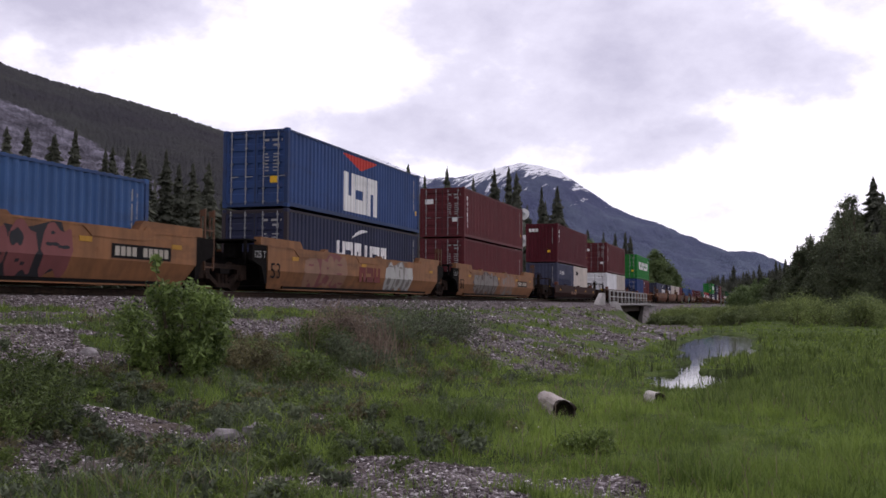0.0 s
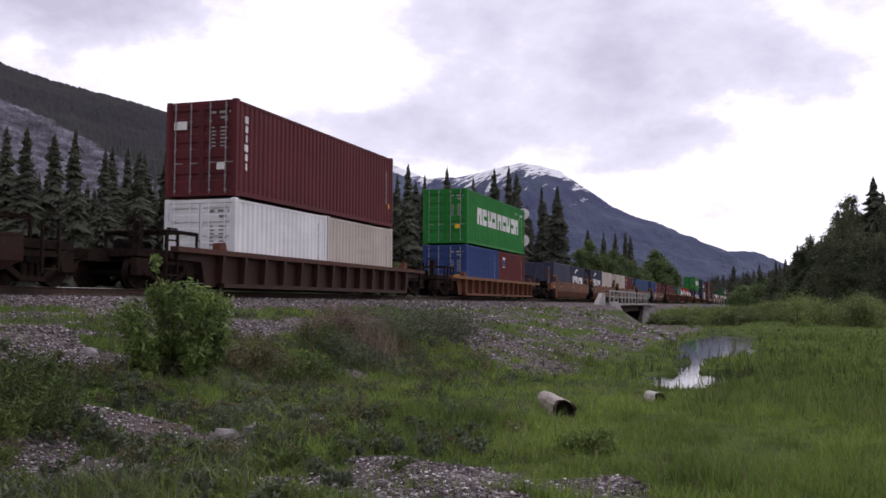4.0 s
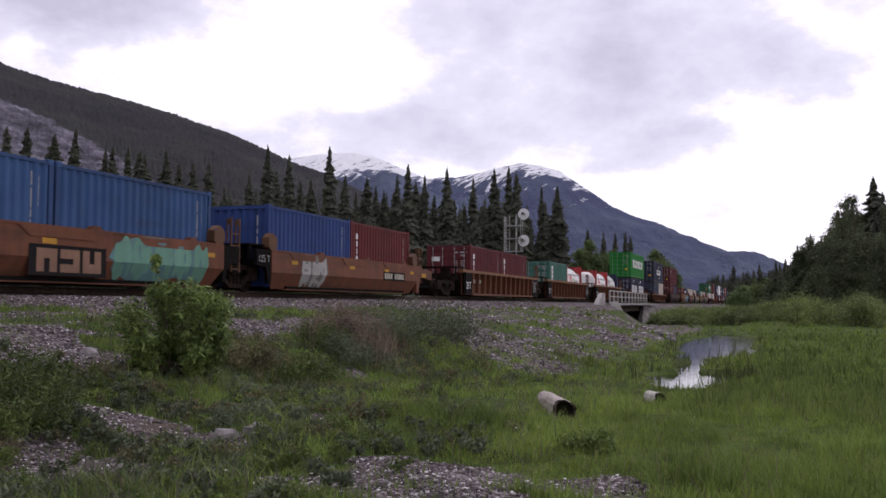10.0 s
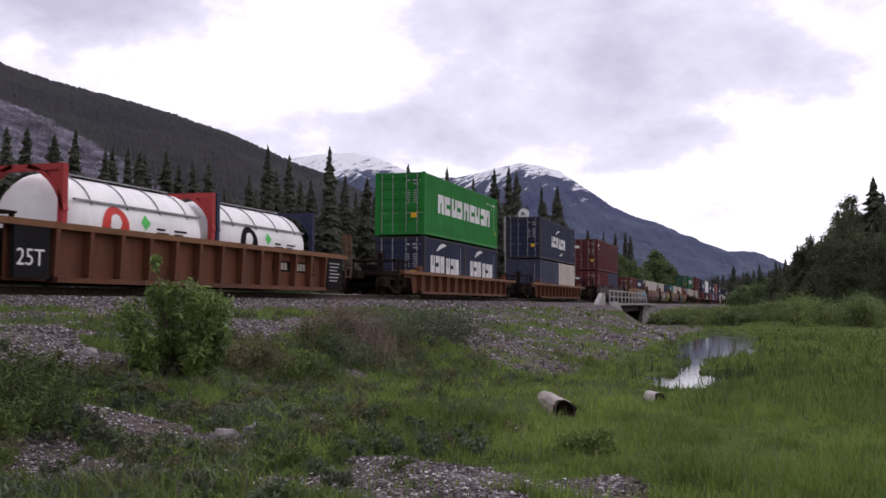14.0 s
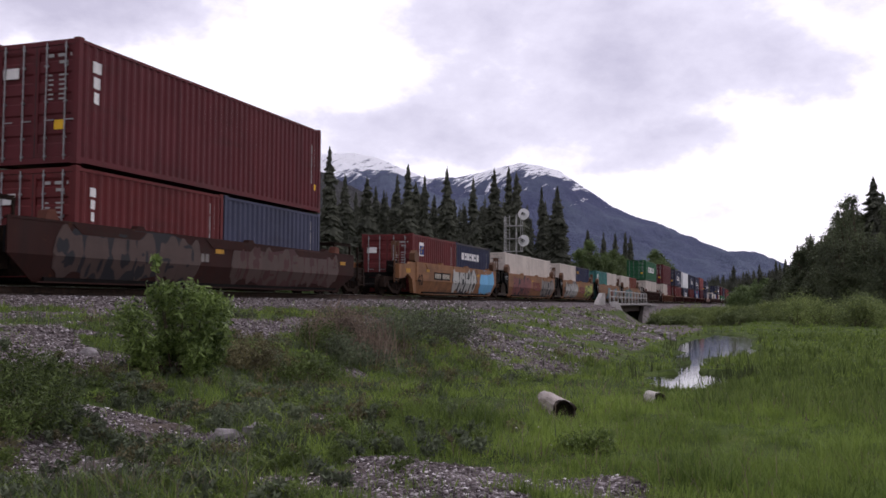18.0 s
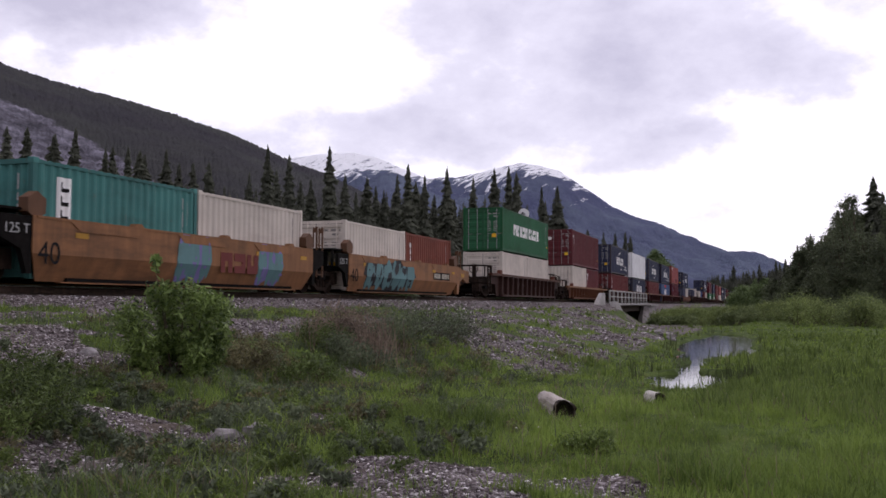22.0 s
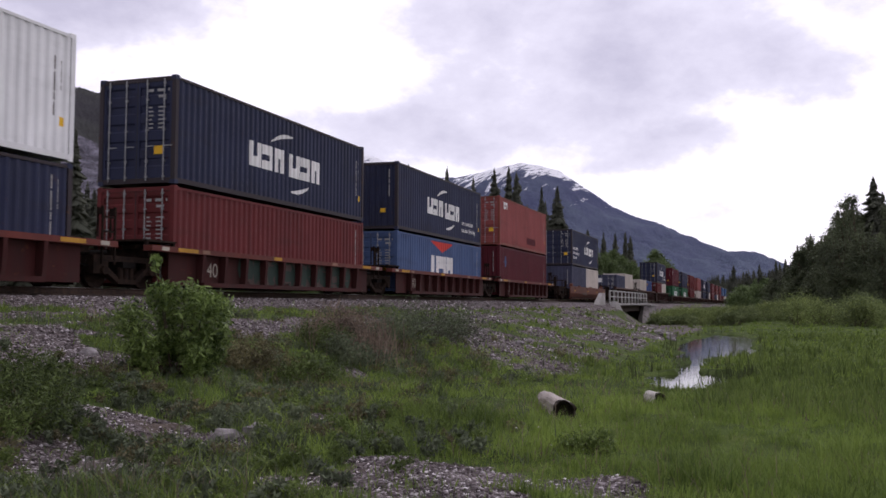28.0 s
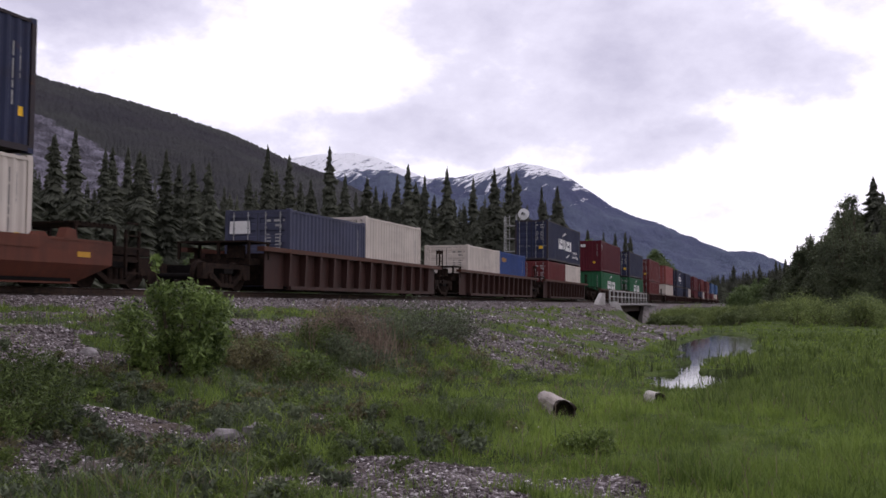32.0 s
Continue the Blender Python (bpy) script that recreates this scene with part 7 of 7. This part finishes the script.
G5 = dict(kind="smooth", color="yellow", top=1.47, dark_ends=True)
unit(346.6, five_pack(**G5, lead=True, number="40", front_truck=1.35, tag=several(id_bars(0.18), spray([(0.4, 0.7, "silver", "black"), (0.76, 0.96, "sky", "sky")], 10))), [(T, STD, "brick", "badge"), (T, STD, "navy", "cronos", False)])
unit(362.1, five_pack(**G5, tag=several(spray([(0.07, 0.44, "plum", "black"), (0.66, 0.97, "grey", "black")], 11), owner_mark(0.46, "red", False))), [(T, STD, "cream", ""), (T, STD, "cream", "", False)])
unit(377.75, five_pack(**G5, number="40", tag=several(spray([(0.08, 0.46, "silver", "black"), (0.72, 0.97, "lime", "black")], 12), owner_mark(0.5, "red", False))), [(T, STD, "cream", ""), (T, STD, "navy", "yellowword", False)])
unit(393.65, five_pack(**G5, number="40", tag=several(spray([(0.4, 0.52, "teal", "violet"), (0.72, 0.84, "teal", "violet")], 13), owner_mark(0.54, "red", False))), [(T, STD, "teal", "column", False), (T, STD, "cream", "", False)])
unit(409.25, five_pack(**G5, tail=True, number="40", tag=several(spray([(0.12, 0.53, "teal", "black")], 14), id_bars(0.72))), [(T, STD, "cream", ""), (T, STD, "brownred", "six", False)])
unit(431.05, single_car(kind="ribbed", color="brown", top=1.38, tag=several(id_bars(0.3, False, "soot"), chalk("OUT", 0.508), chalk("LAW", 0.579))), [(T, STD, "cream", ""), (T, STD, "cream", "", False)], [(F, STD, "deepgreen", "green_small")])
unit(452.2, single_car(kind="ribbed", color="ochre", top=1.08, tag=id_bars(0.3, False, "soot")), [(T, STD, "cream", "", False), (T, STD, "maroon", "three", False)], [(F, HIGH, "maroon", "threesmall")])
D5 = dict(kind="ribbed", color="red", top=1.09, number="40")
unit(471.95, five_pack(**D5, front_truck=1.35), [(F, STD, "brick", "six")], [(F, HIGH, "navy", "navy_words")])
unit(487.8, five_pack(**D5), [(F, STD, "navy", "navy")], [(F, HIGH, "white", "", False)])
unit(503.8, five_pack(**D5, tag=spray([(0.26, 0.88, "green", "soot")], 15, True)), [(F, STD, "brick", "")], [(F, HIGH, "navy", "navy")])
unit(519.55, five_pack(**D5), [(F, STD, "sky", "eagle")], [(F, HIGH, "navy", "navy_words", False)])
unit(535.6, five_pack(**D5, tag=id_bars(0.3, False, "soot")), [(F, HIGH, "wine", "disc", False)], [(F, HIGH, "coral", "patch")])
unit(557.2, single_car(kind="smooth", color="rust", top=1.06, tag=id_bars(0.3, False, "soot")), [(T, STD, "slate", "", False), (T, STD, "cream", "", False)], [(F, HIGH, "navy", "navy_front")])
B3 = dict(kind="ribbed", color="brown", top=1.38)
unit(580.75, three_pack(**B3), [(T, STD, "slate", "ats"), (T, HIGH, "cream", "", False)])
unit(600.1, three_pack(**B3), [(T, STD, "cream", ""), (T, STD, "royal", "yellowword", False)])
unit(619.0, three_pack(**B3), [(T, STD, "brick", ""), (T, STD, "cream", "", False)], [(F, HIGH, "navy", "navy_words")])
B1 = dict(kind="ribbed", color="brown", top=1.1)
unit(641.8, three_pack(**B1), [(F, STD, "deepgreen", "navy", False)], [(F, HIGH, "wine", "threesmall", False)])
unit(661.1, three_pack(**B1), [(F, STD, "deepgreen", "navy")], [(F, HIGH, "navy", "")])
unit(680.0, three_pack(**B1), [(F, STD, "brick", "")], [(F, HIGH, "brick", "")])
unit(701.4, three_pack(**B1), [(T, STD, "cream", ""), (T, STD, "cream", "")], [(F, HIGH, "coral", "")])
unit(720.6, three_pack(**B1), [(F, STD, "navy", "")], [(F, HIGH, "navy", "navy")])
unit(739.8, three_pack(**B1), [(T, STD, "navy", ""), (T, STD, "cream", "")], [(F, HIGH, "navy", "")])
unit(761.5, single_car(**B1), [(F, STD, "maroon", "")], [(F, HIGH, "maroon", "")])
unit(784.5, single_car(**B1), [(T, STD, "slate", ""), (T, STD, "cream", "")], [(F, HIGH, "brick", "")])
unit(807.0, single_car(**B1), [(F, STD, "maroon", "")], [(F, HIGH, "brick", "")])
unit(829.5, single_car(**B1), [(F, STD, "maroon", "")], [(F, HIGH, "azure", "")])
unit(852.0, single_car(**B1), [(T, STD, "cream", ""), (T, STD, "brick", "")], [(F, HIGH, "azure", "")])

WELL_Z, UPPER_Z = 0.155, 2.79
MOVING = []


def build_train():
    for start, car, lower, upper in TRAIN:
        mid = start + F / 2
        far = start > 690
        k = {a: b for a, b in car.items() if a != "gap"}
        k.setdefault("front_truck", car["gap"])
        MOVING.append((well_car(**k), mid, 0.0))
        on_top = UPPER_Z if isinstance(lower[0], str) or lower[0][1] == STD else UPPER_Z + HIGH - STD
        for level, loads in ((WELL_Z, lower), (on_top, upper)):
            at = start
            for load in loads:
                if isinstance(load, str):
                    ob, L = tank_container(load.split("_")[1], " in well car"), T
                else:
                    L, H, color, mark = load[:4]
                    ob = container(L, H, color, mark, load[4] if len(load) > 4 else True, "in well car" if level == WELL_Z else "stacked on another", far)
                MOVING.append((ob, at + L / 2, level))
                at += L + 0.076


def travelled(t):
    """Metres that the train has rolled since the start; it gathers a little speed."""
    return 17.3 * t + 0.0125 * ((t - 16) ** 2 - 256)


def motions():
    for ob, y, z in MOVING:
        walk(ob, [(t, pose(TRACK_X, y - travelled(t), RAIL_Z + z)) for t in (0, 4, 8, 12, 16, 20, 24, 28, 32)])


# ---- build ----
build_ground()
build_track()
build_bridge()
build_signal()
build_mountains()
build_train()
build_spruces()
build_broadleaves()
build_shrubs()
build_bank_plants()
build_grass()
build_loose_things()
motions()
